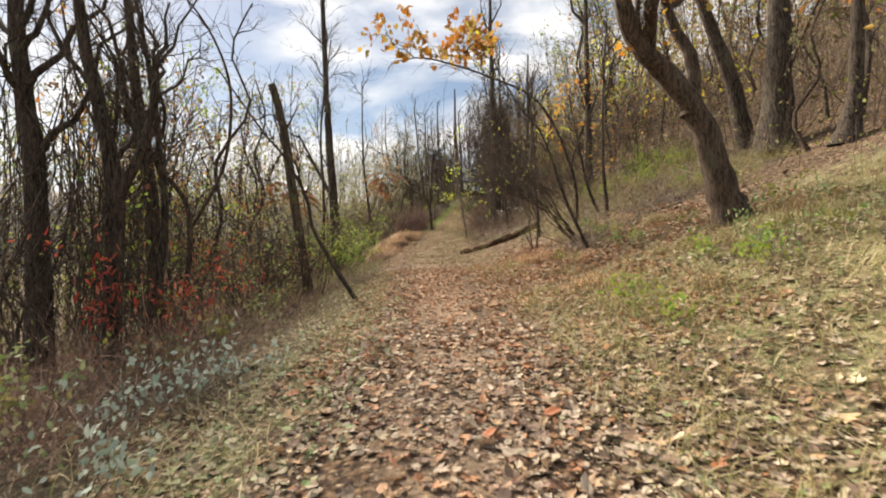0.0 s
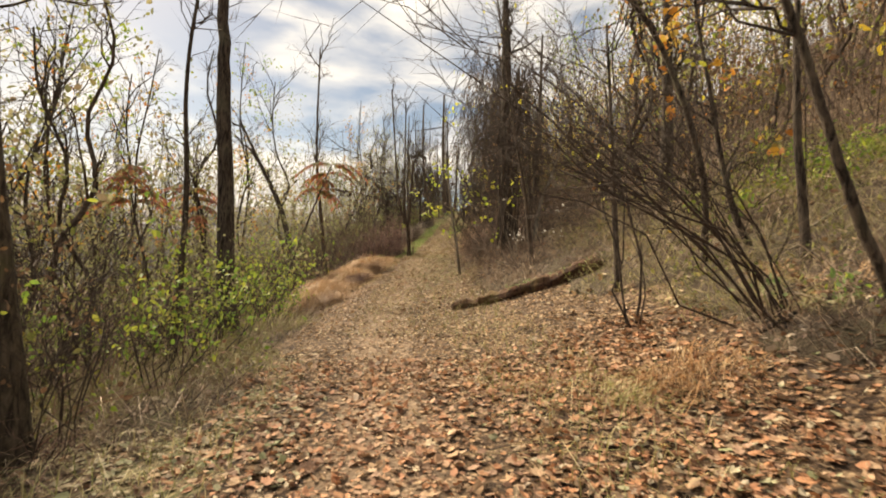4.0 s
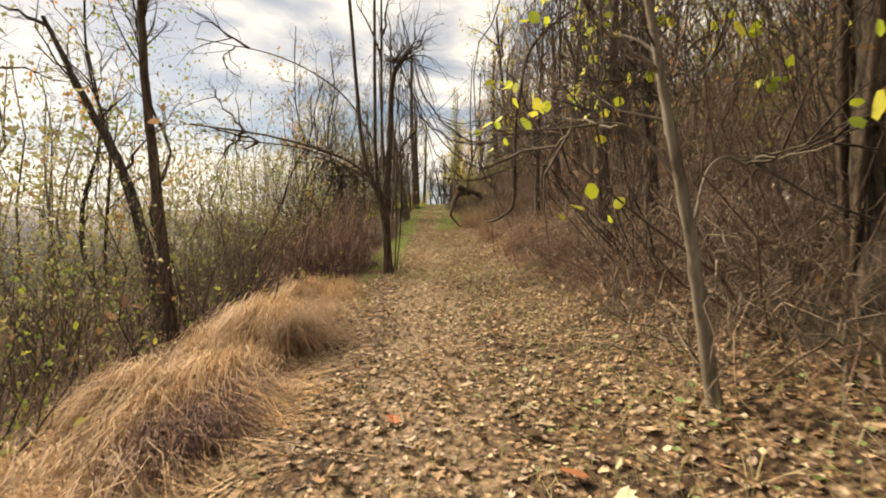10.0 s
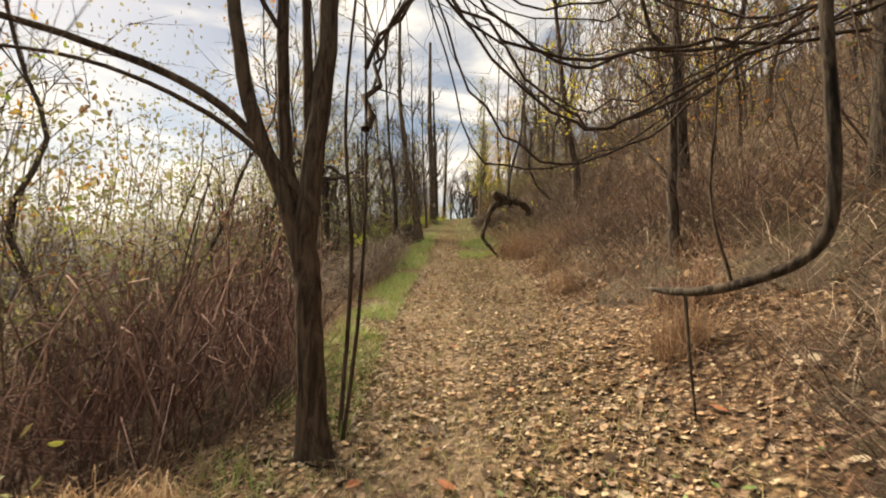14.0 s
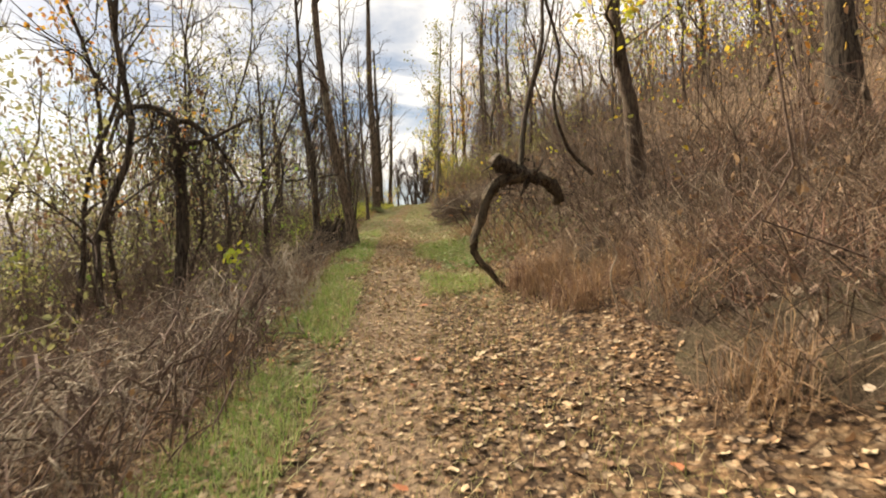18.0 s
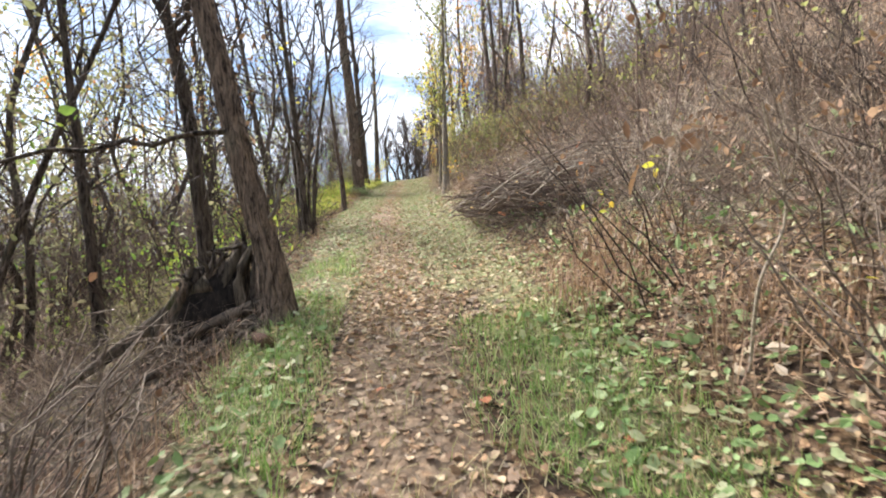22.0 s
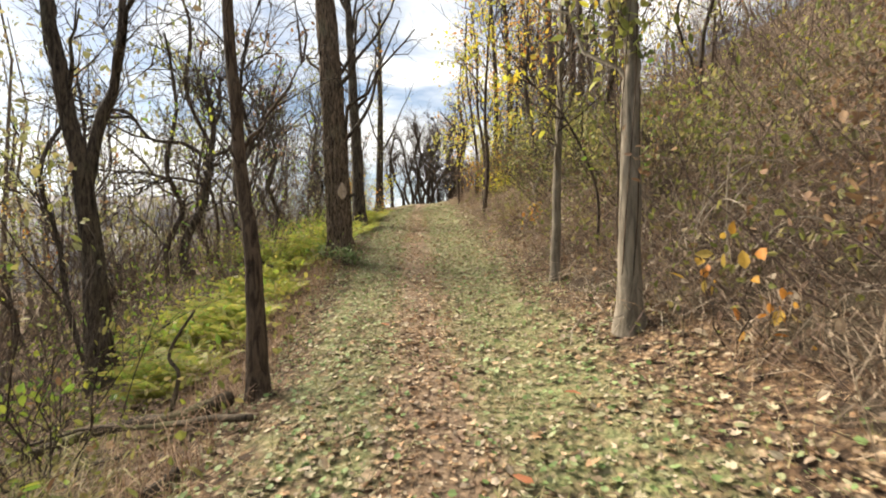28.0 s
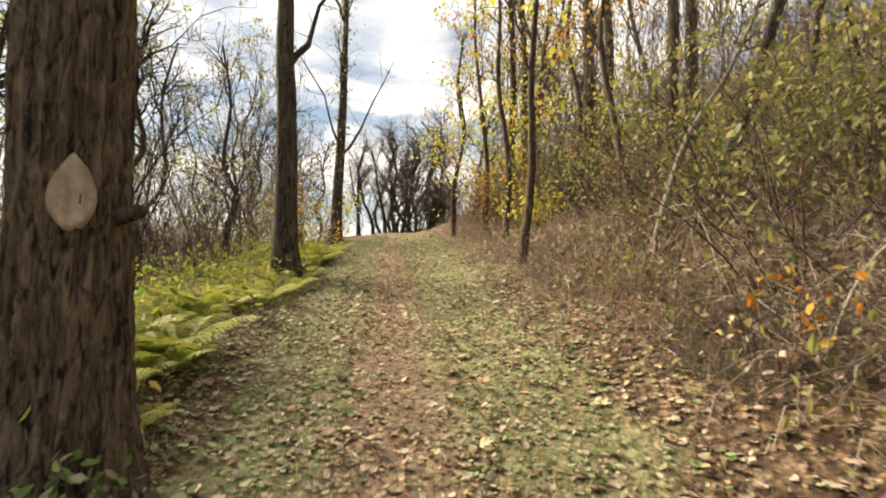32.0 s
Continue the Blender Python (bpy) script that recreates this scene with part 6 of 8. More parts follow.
def hollow_tree():
    x, y = 0.4, 41.9
    b = spot(x, y, 0.1)
    o = np.array(b)
    ob = thing("hollow_tree", b, "leaning furrowed tree with a dark hollow under its roots", "tree")
    p = spline([(0.08, 0, 0), (0.02, 0.02, 0.6), (-0.16, 0.06, 1.4), (-0.3, 0.1, 2.2), (-0.5, 0.15, 3.2), (-0.8, 0.3, 5.5), (-0.9, 0.4, 9)], 70)
    r = np.interp(p[:, 2], [0, 0.12, 0.35, 0.7, 1.5, 3, 9], [0.24, 0.17, 0.13, 0.108, 0.095, 0.085, 0.045])
    v, f = tubes(p, r, 48, 0.0)
    ang, z, c = np.tile(np.arange(48) * 2 * math.pi / 48, 70), v[:, 2], np.repeat(p, 48, axis=0)
    plate = np.sin(13 * ang + 1.8 * np.sin(2.2 * z) + 0.5 * np.sin(8 * z)) * 0.6 + np.sin(23 * ang - 3 * z) * 0.3 + 0.3 * np.sin(4 * ang + 5 * z)
    part("trunk", (c + (v - c) * (1 + 0.12 * plate + 0.022 * rng.standard_normal(len(v)))[:, None], f), BARK_SHAGGY, ob)

    def low(q):
        q = np.array(q, float)
        q[2] += float(ground_z(q[0] + x, q[1] + y)) - o[2]
        return q

    # a ragged tent of roots round a near-black dome that paints the hole's shade
    for k in range(26):
        u = k / 25
        foot = low((-0.05 - 1.25 * u, 0.12 + 0.35 * math.sin(u * 3.0) + 0.2 * u, -0.06))
        head = np.array([-0.1 - 0.62 * u, 0.25 + 0.2 * math.sin(u * 3.1), 0.75 - 0.28 * u + rng.normal(0, 0.06)])
        mid = foot * 0.5 + head * 0.5 + rng.standard_normal(3) * 0.06
        rr = rng.uniform(0.03, 0.075)
        part("root", tubes(spline([foot, mid, head, head + rng.standard_normal(3) * 0.07 + (0, 0, 0.05)], 10), np.linspace(rr * 1.3, 0.008, 10), 8, 0.2), (BARK_DARK, BARK_SHAGGY, BARK_DARK, BARK_MOSS)[k % 4], ob)
    # closed near-black dome, in place of the shaded cavity behind the roots
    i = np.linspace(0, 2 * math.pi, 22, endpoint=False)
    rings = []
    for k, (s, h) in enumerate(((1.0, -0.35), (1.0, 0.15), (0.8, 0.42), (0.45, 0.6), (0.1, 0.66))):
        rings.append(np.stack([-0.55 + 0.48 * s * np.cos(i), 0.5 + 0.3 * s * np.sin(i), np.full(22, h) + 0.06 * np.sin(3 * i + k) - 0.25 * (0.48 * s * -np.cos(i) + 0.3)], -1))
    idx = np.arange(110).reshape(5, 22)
    part("hollow", (np.concatenate(rings), np.stack([idx[:-1], np.roll(idx, -1, 1)[:-1], np.roll(idx, -1, 1)[1:], idx[1:]], -1).reshape(-1, 4)), HOLLOW_SHADE, ob)
    for k, c in enumerate(([(-0.55, 0.35, 0.5), (-1.0, 0.4, 0.42), (-1.6, 0.3, 0.25), (-2.4, 0.2, 0.1)], [(-0.1, -0.05, 0.1), (-0.6, -0.12, 0.1), (-1.2, -0.2, 0.08), (-1.9, -0.1, 0.05)],
                           [(-0.05, -0.1, 0.06), (-0.5, -0.3, 0.05), (-1.0, -0.5, 0.04), (-1.6, -0.55, 0.02)], [(-0.15, 0.05, 0.2), (-0.6, 0.05, 0.2), (-1.1, 0.0, 0.14), (-1.7, 0.15, 0.1)])):
        rr = (0.085, 0.05, 0.045, 0.05)[k]
        part("spreading_root", tubes(spline([low(q) for q in c], 16), np.linspace(rr, rr * 0.12, 16), 10, 0.2, True), BARK_MOSS if k == 0 else BARK_DARK, ob, "moss-covered root" if k == 0 else "")
    for k in range(4):
        c = low((-0.2 + rng.normal(0, 0.08), 0.7 + rng.normal(0, 0.15), 0.25 + 0.15 * k))
        w = rng.uniform(0.2, 0.4)
        part("broken_root", tubes(spline([c - (0.25, 0, 0.05), c, c + (w * 0.6, -0.08, 0.06 * rng.normal()), c + (w, -0.12 * rng.normal(1, 0.6), rng.normal(-0.02, 0.06))], 9), np.linspace(0.026, 0.005, 9), 7, 0.14), BARK_MOSS if k % 2 else BARK_DARK, ob)
    arm = spline([p[28], p[28] + (-0.5, -0.25, -0.12), p[28] + (-1.2, -0.5, -0.3), p[28] + (-2.2, -0.7, -0.3)], 12)
    arm[1:-1] += rng.standard_normal((10, 3)) * 0.02
    part("limb", tubes(arm, np.linspace(0.024, 0.01, 12), 7, 0.1), BARK_DARK, ob)
    arm2 = spline([p[17] + (0.05, -0.02, 0), p[17] + (0.12, -0.08, 0.05), p[17] + (0.17, -0.1, 0.16), p[17] + (0.19, -0.12, 0.3)], 8)
    part("limb", tubes(arm2, np.linspace(0.024, 0.012, 8), 7), BARK_GREY, ob, "pale barkless branch stub")
    q = sprout(p, 7, (1.0, 2.2), 1.0, 0.4, 0.5, 6)
    for a in q:
        part("limb", tubes(a[None], taper(a[None], 0.03), 6), BARK_DARK, ob)
    t = sprout(np.concatenate([q, arm[None, ::2]]), 8, (0.3, 0.9), 0.9, 0.1, 0.2, 4, 0.12)
    t2 = sprout(t, 4, (0.15, 0.4), 0.9, 0.0, 0.2, 2)
    part("twig_spray", joined(tubes(t, taper(t, 0.009), 3), tubes(t2, taper(t2, 0.004), 3)), TWIG_DARK, ob)


hollow_tree()
standing([(-0.35, 43.2, 0), (-0.5, 43.2, 6.9), (-0.75, 43.3, 8.6), (-1.1, 43.4, 13)], 0.09, "second dark trunk behind the hollow tree", limbs=7, first=0.4, sides=18, ridge=0.05, foliage=LEAF_OLIVE, leaf_n=160)
standing([(-1.6, 43.6, 0), (-1.7, 43.6, 6.4), (-1.9, 43.6, 9.5)], 0.075, "dark trunk behind the hollow tree", limbs=6, first=0.35, foliage=LEAF_OLIVE, leaf_n=160)
standing([(-2.5, 42.7, 0), (-1.9, 42.7, 5.6), (-1.1, 42.8, 7.6), (-0.7, 42.9, 8.6)], 0.045, "bare leaning pole propped against the trees", limbs=0, limb_len=(0.5, 1.2), first=0.6, sides=8, flare=1.1)
cut = thing("short_log", spot(0.42, 41.35), "short rotten log lying at the verge", "log")
bramble(spot(-0.45, 41.75), "fine dead brush over the roots of the hollow tree", (0.75, 0.45, 0.35), 70, TWIG_GREY, 0.004, 6)
part("log", tubes(np.array([(0.05, -0.12, 0.05), (-0.02, 0.05, 0.05), (-0.12, 0.3, 0.03)]), np.array([0.05, 0.05, 0.046]), 14, 0.05, True), ROTTEN, cut)


def vine_column(x, y, h, label):
    """A dead stem smothered by vines, with a drooping mop on top."""
    b = spot(x, y, 0.1)
    ob = thing("vine_covered_tree", b, label, "tree")
    p = spline([(0, 0, 0), (0.12, 0, h * 0.4), (0.02, 0.05, h * 0.8), (-0.15, 0.05, h)], 14)
    part("trunk", tubes(p, np.linspace(0.11, 0.07, 14), 12, 0.14), BARK_DARK, ob)
    arms = [spline([p[-1], p[-1] + (-0.4, 0, 0.12), p[-1] + (-0.85, 0.1, -0.05), p[-1] + (-1.05, 0.1, -0.7)], 12), spline([p[-2], p[-2] + (0.3, 0.1, 0.05), p[-2] + (0.75, 0.2, -0.35), p[-2] + (1.2, 0.3, -1.1)], 12), spline([p[-4], p[-4] + (0.5, -0.1, 0.0), p[-4] + (1.3, 0, 0.5)], 12)]
    for a in arms:
        part("limb", tubes(a, np.linspace(0.06, 0.025, 12), 8, 0.14), BARK_DARK, ob)
    n = 130
    root = np.concatenate([*arms, p[8:]])[rng.integers(0, 42, n)] + rng.standard_normal((n, 3)) * 0.07
    s = np.linspace(0, 1, 9)
    drop = rng.uniform(0.3, 0.6 * h, n)[:, None]
    drift = rng.standard_normal((n, 2)) * 0.22
    q = np.stack([root[:, :1] + drift[:, :1] * np.sin(s * 2.5), root[:, 1:2] + drift[:, 1:] * np.sin(s * 2.9), np.maximum(root[:, 2:] - drop * s, 0.05)], -1)
    q += rng.standard_normal(q.shape) * 0.03
    part("strand_curtain", tubes(q, taper(q, rng.uniform(0.005, 0.013, n), 0.5), 4), TWIG_DARK, ob)
    t = sprout(q, 6, (0.15, 0.5), 1.0, -0.2, 0.0, 3, 0.14)
    part("shoot_spray", tubes(t, taper(t, 0.004), 3), TWIG_DARK, ob)
    pos = q.reshape(-1, 3)[rng.integers(0, n * 9, 420)] + rng.standard_normal((420, 3)) * 0.05
    part("foliage", leaves(pos, rng.uniform(0.03, 0.07, 420), OVATE, 1.2), LEAF_DRY, ob)


vine_column(-2.7, 40.4, 4.0, "leaning stem draped with dead vines")
vines(spot(-0.1, 42.6), "dead vines hanging from the hollow tree", 50, 4.4, 0.45, (0.8, 2.6))
for k, (x, y) in enumerate(((-1.0, 34.6), (-1.5, 35.9), (-0.9, 37.0), (-1.7, 38.6), (-1.0, 39.6), (-1.9, 34.0), (-2.6, 36.9), (-3.0, 39.0), (-2.7, 34.9))):
    bramble(spot(x, y), "tangle of dead brambles below the path", (0.9, 1.1, 0.95), 95, (TWIG_RED, TWIG_GREY, TWIG_PALE)[k % 3], 0.006, 6, group="brambles below the path", foliage=LEAF_DRY, leaf_n=40)
# pale sticks caught in the brambles
for k, (a, c) in enumerate((((-2.9, 31.4, 0.55), (-1.25, 33.2, 0.3)), ((-3.0, 32.4, 0.75), (-0.95, 33.0, 0.9)), ((-2.2, 30.6, 0.2), (-1.1, 32.9, 0.55)), ((-1.25, 35.2, 0.1), (-0.75, 36.1, 1.1)), ((-1.0, 35.4, 0.1), (-0.55, 35.6, 0.8)))):
    p0, p1 = np.array(spot(a[0], a[1])) + (0, 0, a[2]), np.array(spot(c[0], c[1])) + (0, 0, c[2] * 0.4)
    st = thing("stick", Vector(p0), "long pale weathered stick caught in the brambles", "stick", "pale sticks in the brambles")
    q = spline([(0, 0, 0), (p1 - p0) * 0.5 + rng.standard_normal(3) * 0.08, p1 - p0], 10)
    part("shaft", tubes(q, np.linspace(0.013, 0.006, 10), 6), TWIG_PALE, st)
    t = sprout(q, 4, (0.2, 0.5), 0.7, 0.1, 0.3, 4)
    part("side_shoot", tubes(t, taper(t, 0.005), 4), TWIG_PALE, st)


def brush_pile():
    b = spot(3.55, 44.3)
    ob = thing("brush_pile", b, "heap of cut grey-brown branches stacked beside the path", "brush pile", "", "")
    n = 270
    for k in range(n):
        h = rng.uniform(0, 1) ** 0.8
        x, y = rng.uniform(-0.7, 1.0) * (1.1 - 0.4 * h), rng.uniform(-1.05, 0.95) * (1.1 - 0.45 * h)
        a = rng.normal(0.15, 0.55) + (math.pi if k % 2 else 0)
        ln = rng.uniform(0.7, 1.9)
        d = np.array([math.cos(a), math.sin(a), rng.normal(0, 0.12)])
        mid = np.array([x, y, 0.03 + 0.42 * h])
        mid[2] += float(ground_z(b.x + x - 0.45 * max(x, 0), b.y + y)) - b.z
        bend = rng.standard_normal(3) * (0.16, 0.16, 0.1)
        q = spline([mid - d * ln / 2, mid - d * ln * 0.15 + bend, mid + d * ln * 0.2 + bend * 0.6, mid + d * ln / 2 + (0, 0, -0.05)], 9)
        q[:, 2] = np.maximum(q[:, 2], ground_z(q[:, 0] + b.x, q[:, 1] + b.y) - b.z + 0.015)
        q[:, 0] += max(0.0, -0.85 + 0.12 * math.sin(7 * k) - float(q[:, 0].min()))
        r = rng.uniform(0.005, 0.011) * (1.5 if k % 10 == 0 else 1)
        part("stick", tubes(q, np.linspace(r, r * 0.45, 9), 6, 0.05, True), TWIG_PALE if k % 9 == 0 and h > 0.5 else (TWIG_GREY, TWIG_RED, TWIG_GREY)[k % 3], ob)
    for k in range(22):
        x, y = rng.uniform(-0.1, 1.1), rng.uniform(-1.3, 0.3)
        a, ln = rng.normal(-0.25, 0.35), rng.uniform(1.2, 2.3)
        d = np.array([math.cos(a), math.sin(a), 0.0])
        mid = np.array([x, y, float(ground_z(b.x + x, b.y + y)) - b.z + rng.uniform(0.3, 0.5)])
        bow = np.array([0, 0, rng.uniform(0.05, 0.2)]) + rng.standard_normal(3) * (0.2, 0.2, 0.06)
        q = spline([mid - d * ln * 0.5 - (0, 0, 0.22), mid - d * ln * 0.2 + bow * 0.6, mid + d * ln * 0.15 + bow, mid + d * ln * 0.5 - (0, 0, 0.05)], 16)
        q[:, 2] = np.maximum(q[:, 2], ground_z(q[:, 0] + b.x, q[:, 1] + b.y) - b.z + 0.02)
        r = rng.uniform(0.008, 0.013)
        part("long_branch", tubes(q, np.linspace(r, r * 0.5, 16), 8, 0.06, True), TWIG_PALE if k % 3 else TWIG_GREY, ob)
        t = sprout(q, 4, (0.3, 0.8), 0.7, 0.1, 0.25, 6, 0.1)
        part("twig_spray", tubes(t, taper(t, r * 0.5), 5), TWIG_RED if k % 3 else TWIG_GREY, ob)
    base = np.stack([rng.uniform(-0.6, 1.1, 300), rng.uniform(-1.0, 1.1, 300), np.zeros(300)], -1)
    base[:, 2] = ground_z(base[:, 0] + b.x, base[:, 1] + b.y) - b.z + rng.uniform(0.03, 0.45, 300)
    s = np.linspace(-0.5, 0.5, 5)[None, :, None]
    d = unit(rng.standard_normal((300, 3)) * (1, 0.8, 0.25))
    q = base[:, None] + d[:, None] * s * rng.uniform(0.4, 1.2, (300, 1, 1)) + rng.standard_normal((300, 5, 3)) * 0.03
    part("fine_brushwood", tubes(q, taper(q, rng.uniform(0.003, 0.008, 300)), 4), TWIG_GREY, ob)
    pos = base[:70] + (0, 0, 0.05)
    part("leaf_scatter", leaves(pos, rng.uniform(0.06, 0.12, 70), CURLED, 1.0), BRIGHT_LEAF, ob)


brush_pile()
for k in range(26):
    y = rng.uniform(43.5, 57)
    d = rng.uniform(2.6, 5.5)
    bramble(spot(float(centre(y)) + d, y), "mat of dead weeds and canes on the bank", (0.9, 0.9, 0.4), 55, (TWIG_GREY, TWIG_RED, TWIG_PALE)[k % 3], 0.005, 4, foliage=(LEAF_DRY, LEAF_OLIVE)[k % 2], leaf_n=60, group="dead weeds on the bank",
            name="weed_mat", category="weeds")

# ---- last stretch: ferns, scarred tree, crest ----
standing([(0.45, 46.5, 0), (0.35, 46.4, 7.6), (0.2, 46.4, 9.5), (0.0, 46.5, 14)], 0.07, "clump of dark trunks with yellowing leaves", limbs=7, first=0.4, foliage=LEAF_YELLOW, leaf_n=90,
         stems=[([(0.1, 0.05, 0), (0.22, 0.1, 1.6), (0.75, 0.2, 4.5)], 0.045), ([(-0.1, 0.1, 0), (-0.2, 0.15, 1.8), (-0.7, 0.3, 5.5)], 0.045), ([(0.05, -0.05, 0.3), (0.1, -0.05, 1.6), (0.35, 0.0, 4.5)], 0.035),
                ([(-0.03, 0.1, 0.2), (-0.1, 0.2, 1.8), (-0.2, 0.4, 5.0)], 0.04)])
standing([(1.2, 52.1, 0), (1.15, 52.2, 7.5), (1.0, 52.3, 9.0), (0.75, 52.3, 14)], 0.085, "slim grey-brown trunk at the edge of the ferns", bark=BARK_BROWN, limbs=6, first=0.45, sides=14)
standing([(-1.1, 55.1, 0), (-1.3, 55.1, 8.3), (-1.65, 55.1, 10.3), (-2.1, 55.1, 14.5)], 0.15, "forked dark tree among the ferns", limbs=7, first=0.35, sides=16, ridge=0.05,
         stems=[([(-0.22, 0, 2.4), (-0.1, 0.1, 3.3), (0.15, 0.2, 4.6), (0.1, 0.3, 8)], 0.09)])
standing([(-2.6, 53.6, 0), (-2.7, 53.6, 8.0), (-3.0, 53.6, 12)], 0.18, "dark trunk on the lower slope", limbs=6, first=0.4)


def scarred_tree():
    b = spot(1.87, 57.1, 0.38)
    ob = thing("scarred_tree", b, "big shaggy-barked tree with a healed oval branch scar", "tree")
    p = spline([(0, 0, 0), (-0.03, 0, 1.2), (-0.08, 0, 2.6), (-0.2, 0.05, 4.6), (-0.4, 0.1, 7.5), (-0.5, 0.2, 13)], 160)
    hgt = p[:, 2]
    r = np.interp(hgt, [0, 0.3, 0.45, 0.8, 1.4, 3, 13], [0.34, 0.32, 0.265, 0.222, 0.203, 0.19, 0.08])
    v, f = tubes(p, r, 96, 0.0)
    ang = np.tile(np.arange(96) * 2 * math.pi / 96, 160)
    z = v[:, 2]
    c = np.repeat(p, 96, axis=0)
    plate = np.abs(np.sin(9.5 * ang + 1.6 * np.sin(1.9 * z) + 0.5 * np.sin(7 * z))) ** 0.6 * 1.3 + 0.4 * np.sin(23 * ang - 2.1 * z + np.sin(11 * z)) + 0.3 * np.sin(4 * ang + 6 * z) - 0.8
    v = c + (v - c) * (1 + 0.12 * plate + 0.022 * rng.standard_normal(len(v)))[:, None]
    part("trunk", (v, f), BARK_SHAGGY, ob)
    # the scar faces the walker
    d = unit(np.array([0.32, -1.0, 0.0]))
    side = np.array([-d[1], d[0], 0])
    k = np.linspace(0, 2 * math.pi, 24, endpoint=False)
    rows = []
    for s, out in ((1.0, 0.165), (0.86, 0.232), (0.7, 0.224), (0.35, 0.214), (0.004, 0.214)):
        rows.append(d * out + side * (0.085 * s * np.cos(k) * (1 - np.where(np.sin(k) > 0, 0.6, 0.3) * np.sin(k) ** 2))[:, None] + np.array([0, 0, 1]) * (1.56 + np.where(np.sin(k) > 0, 0.19, 0.14) * s * np.sin(k))[:, None] + p[32] * (1, 1, 0))
    i = np.arange(120).reshape(5, 24)
    q = np.stack([i[:-1], np.roll(i, -1, 1)[:-1], np.roll(i, -1, 1)[1:], i[1:]], -1).reshape(-1, 4)
    part("branch_scar", (np.concatenate(rows), q), CUT, ob, "pale oval healed branch scar")
    part("branch_stub", tubes(spline([p[39] + (0.13, -0.05, 0), p[39] + (0.24, -0.1, 0.03), p[39] + (0.3, -0.12, 0.05)], 5), np.array([0.05, 0.04, 0.035, 0.03, 0.02]), 8, 0.1, True), BARK_DARK, ob)
    big = spline([p[60], p[60] + (0.3, 0.15, 0.3), p[60] + (0.65, 0.4, 0.9), p[60] + (0.85, 0.6, 1.7), p[60] + (1.3, 0.9, 2.8)], 16)
    part("limb", tubes(big, np.linspace(0.045, 0.016, 16), 10, 0.06), BARK_DARK, ob)
    arms = sprout(p, 8, (1.2, 2.8), 1.0, 0.4, 0.35, 7)
    for a in arms:
        part("limb", tubes(a[None], taper(a[None], 0.04), 6), BARK_DARK, ob)
    t = sprout(np.concatenate([arms]), 8, (0.4, 1.1), 0.9, 0.1, 0.2, 4, 0.12)
    t2 = sprout(t, 4, (0.2, 0.5), 0.9, 0, 0.2, 3)
    part("twig_spray", joined(tubes(t, taper(t, 0.01), 3), tubes(t2, taper(t2, 0.004), 3)), TWIG_DARK, ob)


scarred_tree()
standing([(2.5, 63.0, 0), (2.35, 63.0, 12.0), (2.2, 63.1, 15), (2.0, 63.3, 19)], 0.19, "dark trunk beside the path near the crest", limbs=8, first=0.3, foliage=LEAF_GOLD, leaf_n=80)
standing([(3.6, 69.3, 0), (3.7, 69.3, 14), (3.7, 69.3, 18)], 0.17, "dark trunk beside the path near the crest", limbs=9, first=0.25, foliage=LEAF_YELLOW, leaf_n=160)
# gnarled apple-like tree on the left, and crooked dark trees round it
standing([(-1.45, 60.1, 0), (-1.58, 60.1, 7.69), (-1.17, 60.1, 8.67), (-1.03, 60.1, 9.47), (-0.95, 60.2, 10.6), (-1.15, 60.3, 11.6)], 0.11, "gnarled spreading tree with low crooked limbs", limbs=9, limb_len=(1.0, 2.2), first=0.35, lift=0.1, twigs=(10, 6), curl=0.2, tip=0.4,
         stems=[([(0.42, 0, 2.75), (-0.1, 0, 3.1), (-0.8, 0.05, 3.2), (-1.3, 0.1, 3.8), (-1.9, 0.1, 3.7)], 0.05), ([(0.42, 0, 2.8), (0.9, 0, 3.0), (1.45, 0.1, 3.15), (1.6, 0.1, 4.0)], 0.05), ([(0.3, 0, 2.2), (-0.4, -0.1, 2.3), (-1.1, -0.1, 2.0)], 0.035)])
crooked = []
for k in range(3):
    crooked.append(tree((0, 0, 0), [(0, 0, -0.1), (0.1, 0, 0.9), (-0.25, 0.1, 1.7), (0.2, 0.1, 2.6), (0.0, 0.2, 3.6 + 0.5 * k), (0.3, 0.2, 5.0 + 0.6 * k)], 0.085, "crooked dark tree with tangled low limbs", limbs=16, limb_len=(0.9, 2.3), first=0.12, lift=0.05, twigs=(8, 4), curl=0.1,
                        sides=8, simple=True, group="crooked trees below the ferns"))
for k in range(15):
    y = 58.5 + 1.9 * k
    m = Matrix.Translation(spot(float(centre(y)) - (3.3, 5.2, 7.4, 4.2)[k % 4] - rng.uniform(0, 1.2), y)) @ Matrix.Rotation(rng.uniform(0, 6.28), 4, "Z")
    if k < 3:
        crooked[k].matrix_basis = m
    else:
        copy_thing(crooked[k % 3], m).scale = [rng.uniform(0.75, 1.15)] * 3
# right of the trail
standing([(4.17, 51.75, 0), (4.2, 51.75, 8.5), (4.24, 51.75, 9.9), (4.4, 51.9, 15)], 0.1, "smooth pale grey trunk at the verge with ivy leaves", bark=BARK_GREY, limbs=6, first=0.35, sides=18, foliage=LEAF_OLIVE, leaf_n=420, leaf_size=0.1)
standing([(4.4, 53.67, 0), (4.46, 53.67, 8.5), (4.55, 53.7, 10), (4.7, 53.8, 13)], 0.062, "slim pale grey sapling at the verge", bark=BARK_GREY, limbs=4, first=0.3, sides=12, flare=1.2, limb_len=(0.8, 1.6), foliage=LEAF_YELLOW, leaf_n=70, leaf_size=0.1)
